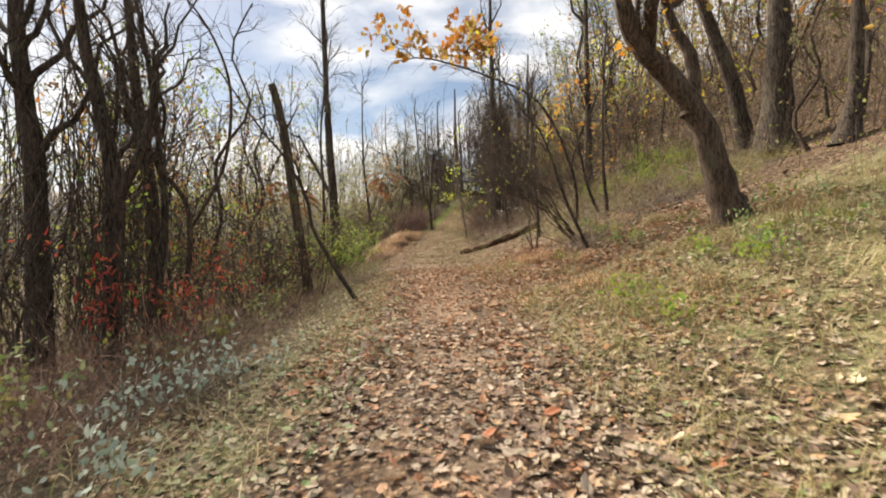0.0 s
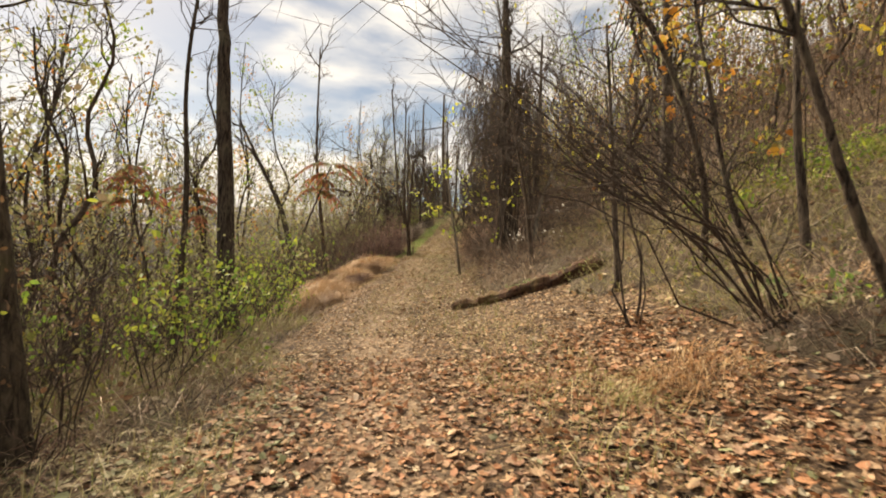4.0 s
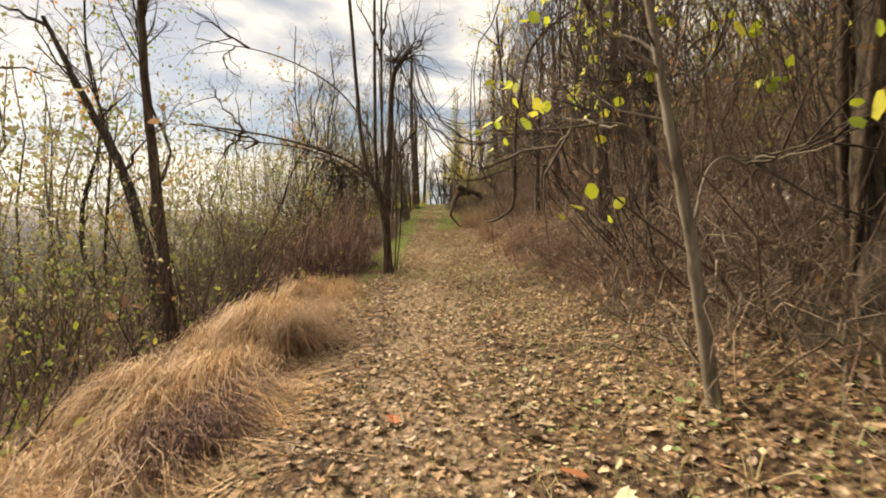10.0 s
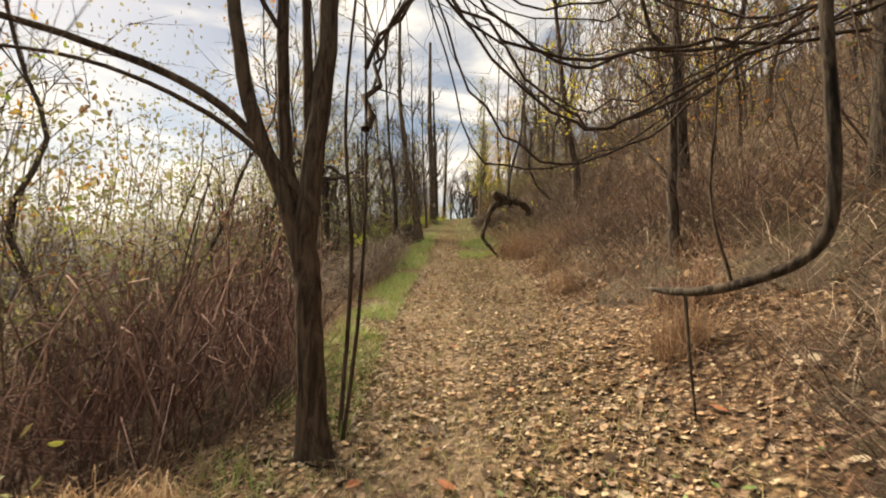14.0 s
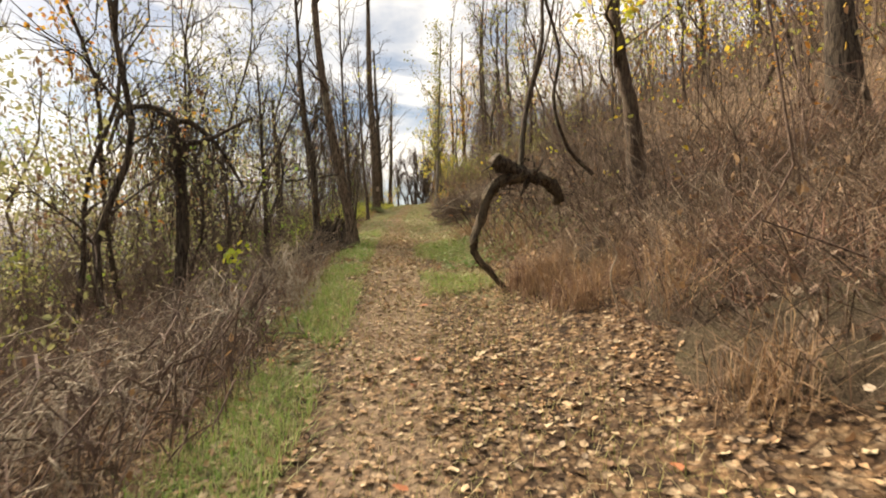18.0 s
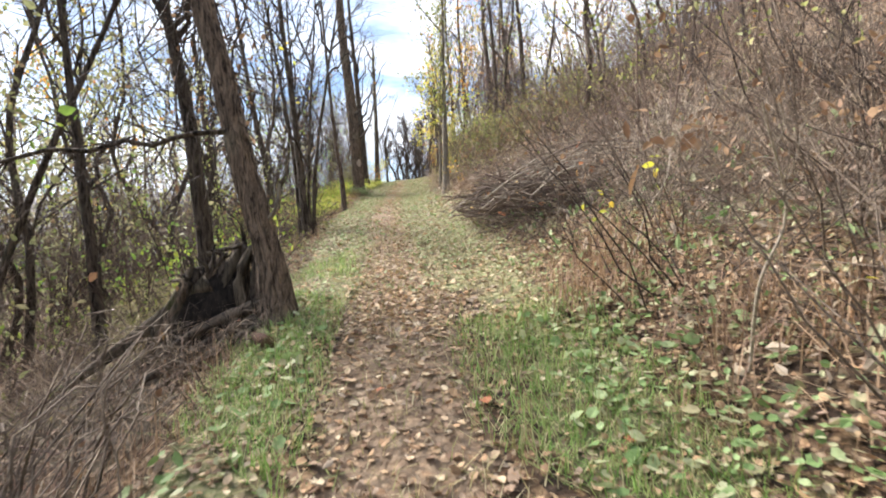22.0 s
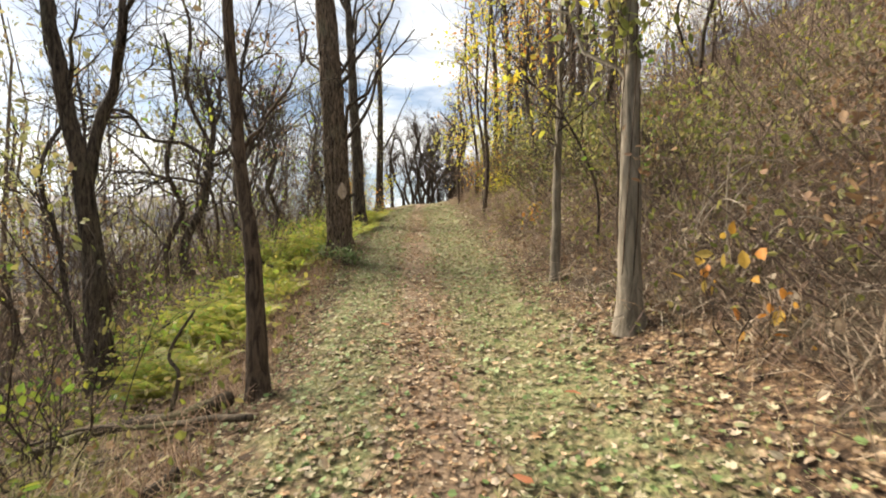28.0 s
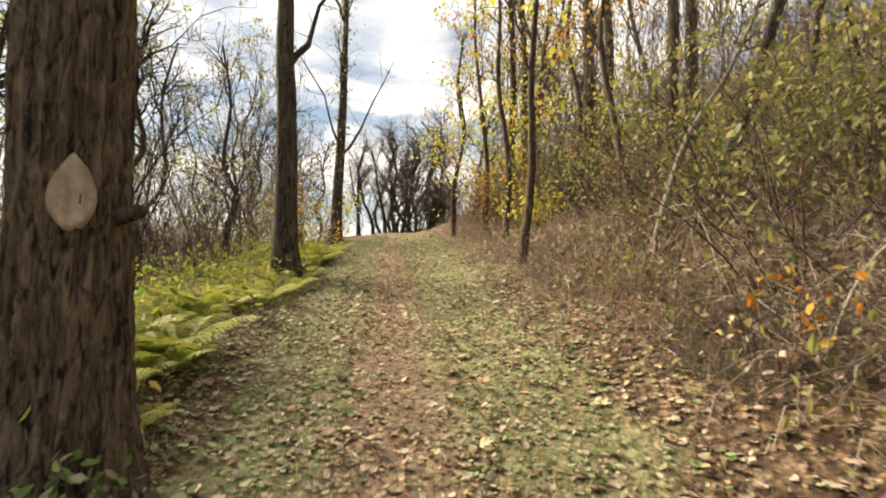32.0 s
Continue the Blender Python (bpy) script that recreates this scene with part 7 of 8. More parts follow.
standing([(6.3, 59.2, 0), (6.9, 59.3, 9.9), (7.7, 59.4, 11.0), (8.5, 59.5, 12.4)], 0.05, "dead pale pole leaning up the bank", bark=BARK_GREY, limbs=3, limb_len=(0.6, 1.4), first=0.4, sides=8, flare=1.1, name="dead_tree")
lg = thing("fallen_branch", spot(0.0, 52.5), "bare fallen branches lying at the edge of the ferns", "branch")
for c, r in (([(1.0, -0.5, 0.1), (0.5, -0.15, 0.1), (-0.1, 0.25, 0.16), (-1.1, 0.5, 0.2), (-1.9, 0.6, 0.15)], 0.062), ([(1.25, -1.05, 0.08), (0.7, -0.6, 0.12), (0.0, -0.05, 0.24), (-0.8, 0.3, 0.3)], 0.026), ([(0.5, -0.15, 0.15), (0.55, -0.1, 0.4), (0.45, 0, 0.6), (0.62, 0.1, 0.85)], 0.02),
             ([(0.9, -0.75, 0.06), (0.2, -0.5, 0.1), (-0.6, -0.35, 0.15)], 0.018)):
    q = spline(c, 14)
    q[:, 2] += ground_z(q[:, 0], q[:, 1] + 52.5) - lg.location.z
    part("bough", tubes(q, np.linspace(r, r * 0.5, 14), 9, 0.08, True), BARK_MOSS, lg)
one = fern("yellow-green fern on the leafy bank")
one.location = spot(-0.3, 54.2)
two = fern("yellow-green fern on the leafy bank")
two.location = spot(0.2, 55.4)
for k in range(210):
    y = rng.uniform(51.0, 68) if k < 120 else rng.uniform(50.5, 57.5) if k < 176 else rng.uniform(46.5, 52)
    d = -1.35 - abs(rng.normal(0, 0.9)) - (0.6 if y < 57 else 0)
    if y < 53.4 and d > -4.2:
        continue
    x = float(centre(y)) + d
    if (x - 1.87) ** 2 + (y - 57.1) ** 2 < 0.2 or (x - 1.2) ** 2 + (y - 52.1) ** 2 < 0.1:
        continue
    s = rng.uniform(0.6, 1.1)
    m = Matrix.Translation(spot(x, y, 0.02)) @ Matrix.Rotation(rng.uniform(0, 6.28), 4, "Z")
    c = copy_thing((one, two)[k % 2], m)
    c.scale = (s, s, s)
for k in range(34):
    y = rng.uniform(55.3, 61.5)
    d = (-1.75, -2.2, -2.7, -3.3)[k % 4] + rng.normal(0, 0.15)
    if abs(y - 57.1) < 0.7 and d > -2.4:
        continue
    m = Matrix.Translation(spot(float(centre(y)) + d, y, 0.02)) @ Matrix.Rotation(rng.uniform(0, 6.28), 4, "Z")
    copy_thing((one, two)[k % 2], m).scale = [rng.uniform(0.7, 1.0)] * 3
for x, y in ((1.75, 56.72), (2.05, 56.78), (1.6, 56.9), (1.9, 56.62)):
    shrub(spot(x, y), "low green leafy plant at the foot of the scarred tree", 8, (0.12, 0.3), 0.8, (0, 0), (3, 0), 0.003, mat=TWIG_GREY, foliage=COVER_GREEN, leaf_n=170, leaf_size=0.05, foot=0.12, name="leafy_plant", category="plant", group="green plants at the scarred tree")
# yellow-leaved young trees by the crest
for x, y, h, f in ((5.9, 61.5, 6, 0), (6.5, 63.5, 7, 1), (7.0, 66, 7, 0), (6.9, 68.2, 6, 0), (7.6, 70.5, 7, 1), (8.4, 64.5, 8, 1), (9.0, 68, 9, 0), (7.4, 60.8, 6, 1), (9.3, 73, 7, 0)):
    tree(spot(x, y, 0.1), straight(h, (rng.normal(0, 0.4), rng.normal(0, 0.4)), 0.12), 0.07, "young tree with yellow and gold leaves", bark=BARK_BROWN, limbs=7, limb_len=(0.8, 1.8), first=0.2, sides=8, twigs=(6, 4),
         foliage=(LEAF_YELLOW, LEAF_GOLD)[f], leaf_n=520, leaf_size=0.1, flare=1.2, group="yellow-leaved young trees")
# dark leafless trees that close the trail at the crest
for x, y in ((7.4, 80.5), (8.1, 82.5), (8.9, 84), (9.6, 82), (10.2, 85), (6.6, 83.5), (5.6, 82), (7.7, 86), (9.2, 87), (7.0, 81.5), (8.5, 81.2), (9.0, 82.8), (7.9, 84.2), (10.8, 83.2), (8.4, 85.2), (9.9, 83.8)):
    tree(spot(x, y, 0.1), straight(rng.uniform(4.5, 7.5), (rng.normal(0, 0.8), 0), 0.4), 0.12, "dark leafless small tree at the crest", limbs=15, limb_len=(1.0, 2.4), first=0.06, sides=7, twigs=(11, 6), lift=0.5, simple=True,
         group="leafless trees at the crest")

# shrubs and dead weeds that crowd the bank
for k in range(44):
    y = rng.uniform(44.5, 74)
    d = rng.uniform(2.5, 6.5)
    lf = (LEAF_DULL, LEAF_OLIVE, LEAF_DRY, LEAF_DULL, None, LEAF_DRY)[k % 6]
    shrub(spot(float(centre(y)) + d, y), "bare dead shrub tangled on the bank" if lf is None else "tangled shrub with sparse olive and yellow leaves", 10, (0.6, 1.5), 0.8, (-0.1, 0), (5, 3), 0.008, mat=(TWIG_DARK, TWIG_GREY, TWIG_RED)[k % 3],
          foliage=lf, leaf_n=190, leaf_size=0.06, foot=0.4, group="shrubs on the bank")
for k in range(12):
    y = rng.uniform(43.5, 52)
    shrub(spot(float(centre(y)) - rng.uniform(2.0, 3.8), y), "dark low shrub with olive leaves below the path", 9, (0.5, 1.3), 0.75, (0, 0), (5, 3), 0.008, mat=TWIG_DARK, foliage=(LEAF_OLIVE, LEAF_GREEN, LEAF_DRY)[k % 3], leaf_n=170, leaf_size=0.06,
          foot=0.4, group="shrubs below the path")
for k in range(6):
    y = rng.uniform(43.5, 50)
    bramble(spot(float(centre(y)) - rng.uniform(1.9, 3.4), y), "tangle of dead brambles at the lower verge", (0.8, 0.9, 0.6), 60, (TWIG_DARK, TWIG_RED)[k % 2], 0.005, 5, foliage=LEAF_OLIVE, leaf_n=60, group="brambles below the verge")

shrub(spot(4.35, 50.9), "small sapling with bright orange leaves at the verge", 4, (0.4, 0.8), 0.5, foliage=LEAF_GOLD, leaf_n=30, leaf_size=0.09, r=0.006)
shrub(spot(5.2, 56.9), "small sapling with orange and gold leaves", 4, (0.4, 0.9), 0.5, foliage=LEAF_GOLD, leaf_n=40, leaf_size=0.08, r=0.006)
standing([(5.1, 53.9, 0), (5.0, 53.7, 8.3), (4.5, 53.5, 9.1), (3.9, 53.3, 9.5)], 0.022, "slim sapling with yellow-green leaves on a bent stem", limbs=5, limb_len=(0.4, 0.9), first=0.5, sides=6, flare=1.1, foliage=LEAF_YELLOW, leaf_n=80, leaf_size=0.09, twigs=(4, 2), leaf_from=1.2)

for k in range(26):
    y = rng.uniform(48.5, 66)
    d = rng.uniform(3.0, 6.8)
    shrub(spot(float(centre(y)) + d, y), "leafy green shrub among dead weeds on the bank", 9, (0.6, 1.6), 0.7, (-0.1, 0), (5, 3), 0.008, mat=(TWIG_DARK, TWIG_GREY)[k % 2], foliage=(LEAF_OLIVE, LEAF_DULL, LEAF_DULL, LEAF_DRY)[k % 4], leaf_n=300, leaf_size=0.06, foot=0.4,
          group="leafy shrubs on the bank")
for k in range(14):
    y = rng.uniform(49, 61)
    b = spot(float(centre(y)) + rng.uniform(2.1, 3.8), y)
    pt = thing("pale_twig", b, "long pale dead stem bent over the weeds", "twig", "pale bent stems on the bank")
    a, ln = rng.uniform(0, 6.28), rng.uniform(0.8, 1.7)
    d = np.array([math.cos(a), math.sin(a), 0])
    q = spline([(0, 0, -0.05), d * ln * 0.15 + (0, 0, 0.4 * ln), d * ln * 0.4 + (0.05, 0, 0.65 * ln), d * ln * 0.75 + (0, 0.05, 0.6 * ln)], 14)
    part("shaft", tubes(q, np.linspace(0.009, 0.004, 14), 6), TWIG_PALE, pt)
    t = sprout(q, 5, (0.15, 0.45), 0.9, 0.0, 0.3, 4, 0.14)
    part("twig_spray", tubes(t, taper(t, 0.003), 4), TWIG_PALE, pt)
fallen_pole([(0.9, 51.2), (0.1, 50.7), (-0.9, 50.5)], 0.03, "bare fallen branch at the edge of the verge", BARK_DARK)
fallen_pole([(0.8, 50.8), (-0.1, 50.9), (-1.0, 51.3)], 0.022, "thin fallen branch at the edge of the verge", BARK_BROWN)

# climbing leaves on the pale trunk, and what closes the trail at the crest
def ivy(x, y, z0, z1, width, n, mat, label):
    b = spot(x, y)
    ob = thing("climbing_ivy", b, label, "vine", "leaves climbing the trunks")
    z = rng.uniform(z0, z1, n)
    a = rng.uniform(0, 6.283, n)
    r = np.abs(rng.standard_normal(n)) * width * (0.5 + 0.5 * np.sin(2.1 * z + x) ** 2)
    pos = np.stack([np.cos(a) * r, np.sin(a) * r, z - 0.15 * r], -1)
    part("foliage", leaves(pos, rng.uniform(0.05, 0.11, n), OVATE, 1.1), mat, ob)
    q = np.stack([np.stack([0.1 * np.cos(k + t * 0.9), 0.1 * np.sin(k + t * 0.9), z1 * t / 9.0], -1) for k in range(5) for t in [np.arange(10.0)]])
    part("strand_curtain", tubes(q, taper(q, 0.006, 0.5), 5), BARK_BROWN, ob)


ivy(4.18, 51.75, 2.2, 8.5, 0.45, 1500, LEAF_OLIVE, "green and yellowing leaves climbing the pale trunk")
ivy(3.65, 69.3, 1.0, 8.0, 0.35, 700, LEAF_PALE, "grey-green leaves climbing the dark trunk")
for x, y, h in ((9.3, 80.2, 2.6), (9.9, 79.6, 2.2), (8.7, 80.6, 2.4), (10.4, 81.0, 2.8)):
    shrub(spot(x, y), "dense dark leafless bush where the path ends", 44, (h * 0.6, h * 1.1), 0.3, (0, 0), (6, 4), 0.014, mat=TWIG_DARK, foot=0.5, group="dark bushes at the crest", foliage=LEAF_DRY, leaf_n=120, leaf_size=0.08)
for x, y, lo, hi, lf, n in ((6.9, 63.6, 0.6, 1.3, LEAF_YELLOW, 420), (7.3, 65.4, 0.9, 1.7, LEAF_GOLD, 380), (7.9, 64.8, 1.8, 3.2, LEAF_YELLOW, 620), (8.6, 66.8, 2.2, 3.6, LEAF_OLIVE, 620), (7.6, 68.4, 1.5, 2.8, LEAF_YELLOW, 520),
                            (2.9, 66.3, 0.7, 1.5, LEAF_GOLD, 260), (3.6, 71.0, 0.8, 1.7, LEAF_YELLOW, 300), (2.2, 68.0, 0.8, 1.6, LEAF_OLIVE, 320)):
    shrub(spot(x, y), "leafy autumn bush beside the path near the crest", 12, (lo, hi), 0.42, (0, 0), (5, 3), 0.011, mat=TWIG_GREY, foliage=lf, leaf_n=n, leaf_size=0.1, foot=0.35, group="autumn bushes near the crest")
for x, y in ((7.6, 57.2), (8.3, 57.9), (7.2, 58.4), (8.9, 58.8), (8.0, 59.6), (6.3, 54.3), (7.0, 55.2)):
    shrub(spot(x, y), "dense green shrub high on the bank", 14, (0.7, 1.6), 0.7, (-0.1, 0), (5, 3), 0.009, mat=TWIG_DARK, foliage=LEAF_OLIVE, leaf_n=620, leaf_size=0.075, foot=0.5, group="green shrubs on the bank")
for x, y, r in ((10.6, 67.2, 0.2), (9.6, 69.5, 0.16), (8.2, 67.3, 0.12), (11.8, 64.5, 0.18), (9.4, 62.4, 0.13), (12.5, 69.0, 0.2)):
    standing([(x, y, 0), (x + 0.1, y, float(ground_z(x, y)) + 4), (x - 0.1, y, float(ground_z(x, y)) + 8), (x, y, float(ground_z(x, y)) + 13)], r, "dark trunk hung with dead vines above the bank", limbs=8, first=0.3, twigs=(8, 5), foliage=LEAF_DRY, leaf_n=260, leaf_size=0.1)
for x, y in ((10.3, 66.8), (11.4, 64.3), (9.3, 61.8)):
    vines(spot(x, y), "dead vines hanging from the trees above the bank", 80, 6.0, 1.1, (1.5, 4.5), TWIG_RED)

# ---- dead undergrowth that crowds both verges ----
for d0, d1, y0, y1, count, high, mats, leaf, label in (
        (2.25, 5.0, 30.2, 37.2, 30, (0.5, 1.1), (WEED_RED, BRUSH_DARK, WEED_BROWN), LEAF_DRY, "mound of reddish dead undergrowth drooping over the verge"),
        (2.3, 4.6, 19.3, 24.2, 14, (0.3, 0.7), (WEED_BROWN, BRUSH_DARK), LEAF_DRY, "mound of grey-brown dead undergrowth at the foot of the trees"),
        (2.0, 4.6, 16.9, 19.3, 10, (0.2, 0.5), (WEED_BROWN, BRUSH_DARK), LEAF_DRY, "low mat of dark dead weeds among the leaves"),
        (2.9, 5.6, 37.6, 43.2, 22, (0.25, 0.6), (WEED_BROWN, BRUSH_DARK), LEAF_DRY, "mound of tangled grey-brown dead stems on the bank"),
        (2.15, 6.2, 45.6, 74.0, 66, (0.3, 0.75), (WEED_BROWN, BRUSH_DARK, BRUSH_DARK, WEED_BROWN), LEAF_OLIVE, "mound of dead weeds and olive leaves on the bank"),
        (2.1, 4.2, 49.0, 62.0, 22, (0.3, 0.7), (WEED_BROWN, BRUSH_DARK, WEED_BROWN, GRASS_RUST), LEAF_OLIVE, "mound of straw-coloured dead weeds leaning over the verge"),
        (-4.8, -1.75, 30.0, 40.0, 40, (0.35, 0.9), (WEED_RED, WEED_BROWN, WEED_BROWN), LEAF_DRY, "mound of dark reddish-brown dead canes below the path"),
        (-3.6, -1.65, 11.5, 18.4, 22, (0.35, 0.8), (WEED_BROWN, GRASS_PALE), LEAF_GREEN, "mound of brown brush with a few green leaves"),
        (-5.6, -2.4, 3.0, 11.5, 28, (0.35, 0.8), (WEED_RED, WEED_BROWN), LEAF_DRY, "mound of rusty dead brush on the slope"),
        (-4.2, -1.8, 40.6, 52.0, 26, (0.3, 0.7), (WEED_BROWN, GRASS_PALE), LEAF_OLIVE, "mound of dead weeds with olive leaves below the path"),
        (2.7, 7.6, 43.0, 50.5, 26, (0.25, 0.55), (WEED_BROWN, BRUSH_DARK, WEED_BROWN), LEAF_DRY, "mat of grey-brown dead stems on the bank"),
        (3.0, 8.0, 22.5, 30.5, 24, (0.35, 0.8), (WEED_BROWN, BRUSH_DARK, WEED_RED), LEAF_DRY, "mound of brown dead stems under the trees"),
        (3.2, 8.5, 10.6, 18.0, 26, (0.3, 0.7), (WEED_BROWN, GRASS_PALE), LEAF_OLIVE, "mound of pale dead weeds on the slope")):
    for k in range(count):
        y = y0 + (y1 - y0) * (k + rng.uniform(0, 1)) / count
        u = (k * 0.618) % 1
        d = d0 + (d1 - d0) * u if d0 > 0 else d1 - (d1 - d0) * u
        h = rng.uniform(*high)
        h *= min(1.0, 0.45 + 0.5 * (abs(d) - min(abs(d0), abs(d1))))
        r = rng.uniform(0.55, 0.95)
        inner = min(abs(d0), abs(d1))
        d = math.copysign(max(abs(d), inner + 0.45 * r), d)
        thatch(float(centre(y)) + d, y, (r * 0.85, r * 1.2, h), label, mats[k % len(mats)], leaf if k % 2 else None)

for k in range(9):
    y = 22.6 + 0.55 * k
    thatch(float(centre(y)) + 2.0 + 0.25 * (k % 3), y, (0.4, 0.55, rng.uniform(0.3, 0.5)), "low mound of dark dead weeds at the verge", (WEED_RED, BRUSH_DARK, WEED_BROWN)[k % 3], LEAF_DRY if k % 2 else None, 260)

# ---- woods round about ----
def woods():
    """A few patterns of tree and shrub, copied over both slopes."""
    kinds = []
    for k in range(10):
        h = rng.uniform(5.5, 11)
        lf = (None, LEAF_OLIVE, LEAF_PALE, None, LEAF_GOLD, LEAF_PALE, LEAF_GREEN, LEAF_DRY, LEAF_OLIVE, LEAF_PALE)[k]
        kinds.append(tree((0, 0, 0), straight(h, rng.normal(0, 0.9, 2), 0.2, 7), rng.uniform(0.03, 0.07), "slim bare tree of the surrounding wood" if lf is None else "slim woodland tree with sparse autumn leaves",
                          bark=(BARK_DARK, BARK_BROWN)[k % 2], limbs=11, limb_len=(0.9, 2.6), first=0.12, sides=6, twigs=(5, 3), foliage=lf, leaf_n=330 if lf else 0, leaf_size=0.11, group="trees of the wood", simple=True, lift=0.35, curl=0.2))
    low = []
    for k in range(8):
        lf = (LEAF_OLIVE, None, LEAF_DRY, LEAF_PALE, LEAF_OLIVE, LEAF_GREEN, None, LEAF_PALE)[k]
        low.append(shrub(Vector((0, 0, 0)), "bare undergrowth shrub on the wooded slope" if lf is None else "undergrowth shrub with sparse autumn leaves", 14, (1.0, 2.8), 0.45, (0, 0), (5, 3), 0.009, mat=(TWIG_DARK, TWIG_RED, TWIG_GREY)[k % 3],
                         foliage=lf, leaf_n=120, leaf_size=0.07, foot=0.5, group="undergrowth of the wood"))
    used = set()
    heap = {}

    def heaped(ob, m):
        """Adds a far plant to the joined undergrowth."""
        for c in ob.children:
            me = c.data
            v = np.empty(len(me.vertices) * 3, np.float32)
            me.vertices.foreach_get("co", v)
            f = np.empty(len(me.loops), np.int32)
            me.loops.foreach_get("vertex_index", f)
            k = len(f) // len(me.polygons)
            v = v.reshape(-1, 3) @ np.array(m.to_3x3()).T + np.array(m.translation)
            heap.setdefault((k, me.materials[0]), []).append((v, f.reshape(-1, k)))

    def put(pool, x, y, big=1.0):
        ob = pool[rng.integers(len(pool))]
        m = Matrix.Translation(spot(x, y, 0.12)) @ Matrix.Rotation(rng.uniform(0, 6.28), 4, "Z")
        s = rng.uniform(0.7, 1.2) * big
        if pool is low and abs(x - float(centre(y))) > 4.4 and ob in used:
            heaped(ob, m @ Matrix.Scale(s, 4))
            return
        if ob in used:
            c = copy_thing(ob, m)
        else:
            used.add(ob)
            c = ob
            c.matrix_basis = m
        c.scale = (s, s, s * rng.uniform(0.9, 1.1))

    for k in range(64):
        y = rng.uniform(9, 60)
        put(kinds, float(centre(y)) - (rng.uniform(4.2, 9) if k % 3 and not 16 < y < 42 else rng.uniform(8, 22)), y, 1.45 if 16 < y < 42 else 1.0)
    for k in range(52):
        y = rng.uniform(8, 60)
        put(kinds, float(centre(y)) + (rng.uniform(6.5, 14) if k % 3 else rng.uniform(11, 24)), y)
    for k in range(24):
        y = rng.uniform(54, 92)
        put(kinds, float(centre(y)) + rng.uniform(5.5, 14), y)
    for k in range(10):
        y = rng.uniform(90, 118)
        put(kinds, float(centre(y)) + rng.uniform(-28, 28), y)
    for k in range(115):
        y = rng.uniform(13, 80)
        put(low, float(centre(y)) - rng.uniform(2.7, 9), y)
    for k in range(24):
        y = rng.uniform(40, 53)
        put(low, float(centre(y)) - rng.uniform(5.0, 10), y, rng.uniform(1.2, 1.7))
    for k in range(40):
        y = rng.uniform(53, 94)
        put(kinds, float(centre(y)) - rng.uniform(4.0, 15), y, 1.05)
    for k in range(22):
        y = rng.uniform(58, 92)
        put(kinds, float(centre(y)) + rng.uniform(4.2, 11), y, 1.25)
    for k in range(18):
        y = rng.uniform(20, 50)
        put(kinds, float(centre(y)) + rng.uniform(5.0, 12), y, 1.25)
    for k in range(70):
        y = rng.uniform(15, 80)
        put(low, float(centre(y)) + rng.uniform(3.2, 12), y)

    for (k, mat), geos in heap.items():
        v, f = joined(*geos)
        tagged(new("far_undergrowth", mesh_of("far_undergrowth", v, f, mat, False)), "tangled bare and leafy undergrowth of both slopes", "undergrowth", kind="stuff")


woods()


def far_wood():
    """The wood beyond, too thick to count: thin stems with fine branches."""
    n = 620
    y = rng.uniform(-5, 125, n)
    side = np.where(rng.uniform(0, 1, n) < 0.68, -1, 1)
    x = centre(y) + side * rng.uniform(14, 55, n)
    h = rng.uniform(6, 12, n) + np.clip(ground_z(centre(y), y) - ground_z(x, y), 0, 9) * 0.75
    s = np.linspace(0, 1, 5)
    p = on_ground(x, y, 0.2)[:, None] + np.stack([rng.normal(0, 0.6, (n, 1)) * s, rng.normal(0, 0.6, (n, 1)) * s, h[:, None] * s], -1)
    p[:, 1:] += rng.standard_normal((n, 4, 3)) * (0.35, 0.35, 0.1)
    a = sprout(p, 7, (1.0, 2.6), 0.9, 0.5, 0.15, 2, 0.1)
    b = sprout(a, 3, (0.5, 1.4), 0.9, 0.2, 0.2, 2, 0.1)
    ob = tagged(new("far_wood", mesh_of("far_wood", *joined(triangles(tubes(p, taper(p, rng.uniform(0.05, 0.13, n)), 5)), triangles(tubes(a, taper(a, 0.025), 3)), spikes(b, 0.012)), TWIG_GREY)), "leafless wood further off on both slopes", "wood", kind="stuff")
    pos = b.reshape(-1, 3)[rng.integers(0, len(b) * 2, 22000)]
    fo = tagged(new("far_foliage", mesh_of("far_foliage", *leaves(pos, rng.uniform(0.12, 0.26, 22000), OVATE, 1.2), LEAF_PALE)), "thin grey-green leaves left on the far wood", "foliage", kind="stuff")


far_wood()


def weeds(n, d0, d1, y0, y1, h, mat, label, lean=0.8, width=0.006, forks=2):
    pos = band(n, d0, d1, y0, y1, 0.03)
    scatter("weed_stalks", label, "weeds", stalks(pos, rng.uniform(*h, n), width * rng.uniform(0.5, 1.5, n), lean, forks), mat)


def scatter(name, label, category, geo, mat):
    return tagged(new(name, mesh_of(name, geo[0], geo[1], mat, False)), label, category, kind="stuff")


weeds(2400, 4, 10, 14, 44, (0.3, 1.2), WEED_BROWN, "dead brown weed stalks covering the slope above the path")
weeds(2600, 4, 11, 42, 72, (0.3, 1.1), WEED_BROWN, "dead grey-brown weed stalks on the bank", 1.1)
weeds(2000, -9, -3.5, 26, 50, (0.3, 1.2), WEED_RED, "dead reddish weed stalks below the path", 1.2)
weeds(1500, -9, -3.5, 4, 27, (0.3, 1.0), WEED_RED, "dead weed stalks on the slope below the path", 1.1)
weeds(2000, -8, -3.2, 50, 72, (0.3, 0.9), WEED_BROWN, "dead weed stalks below the ferns")
weeds(800, 2.3, 5.5, 27, 38, (0.2, 0.6), WEED_RED, "dead stems crowding the verge", 1.0)
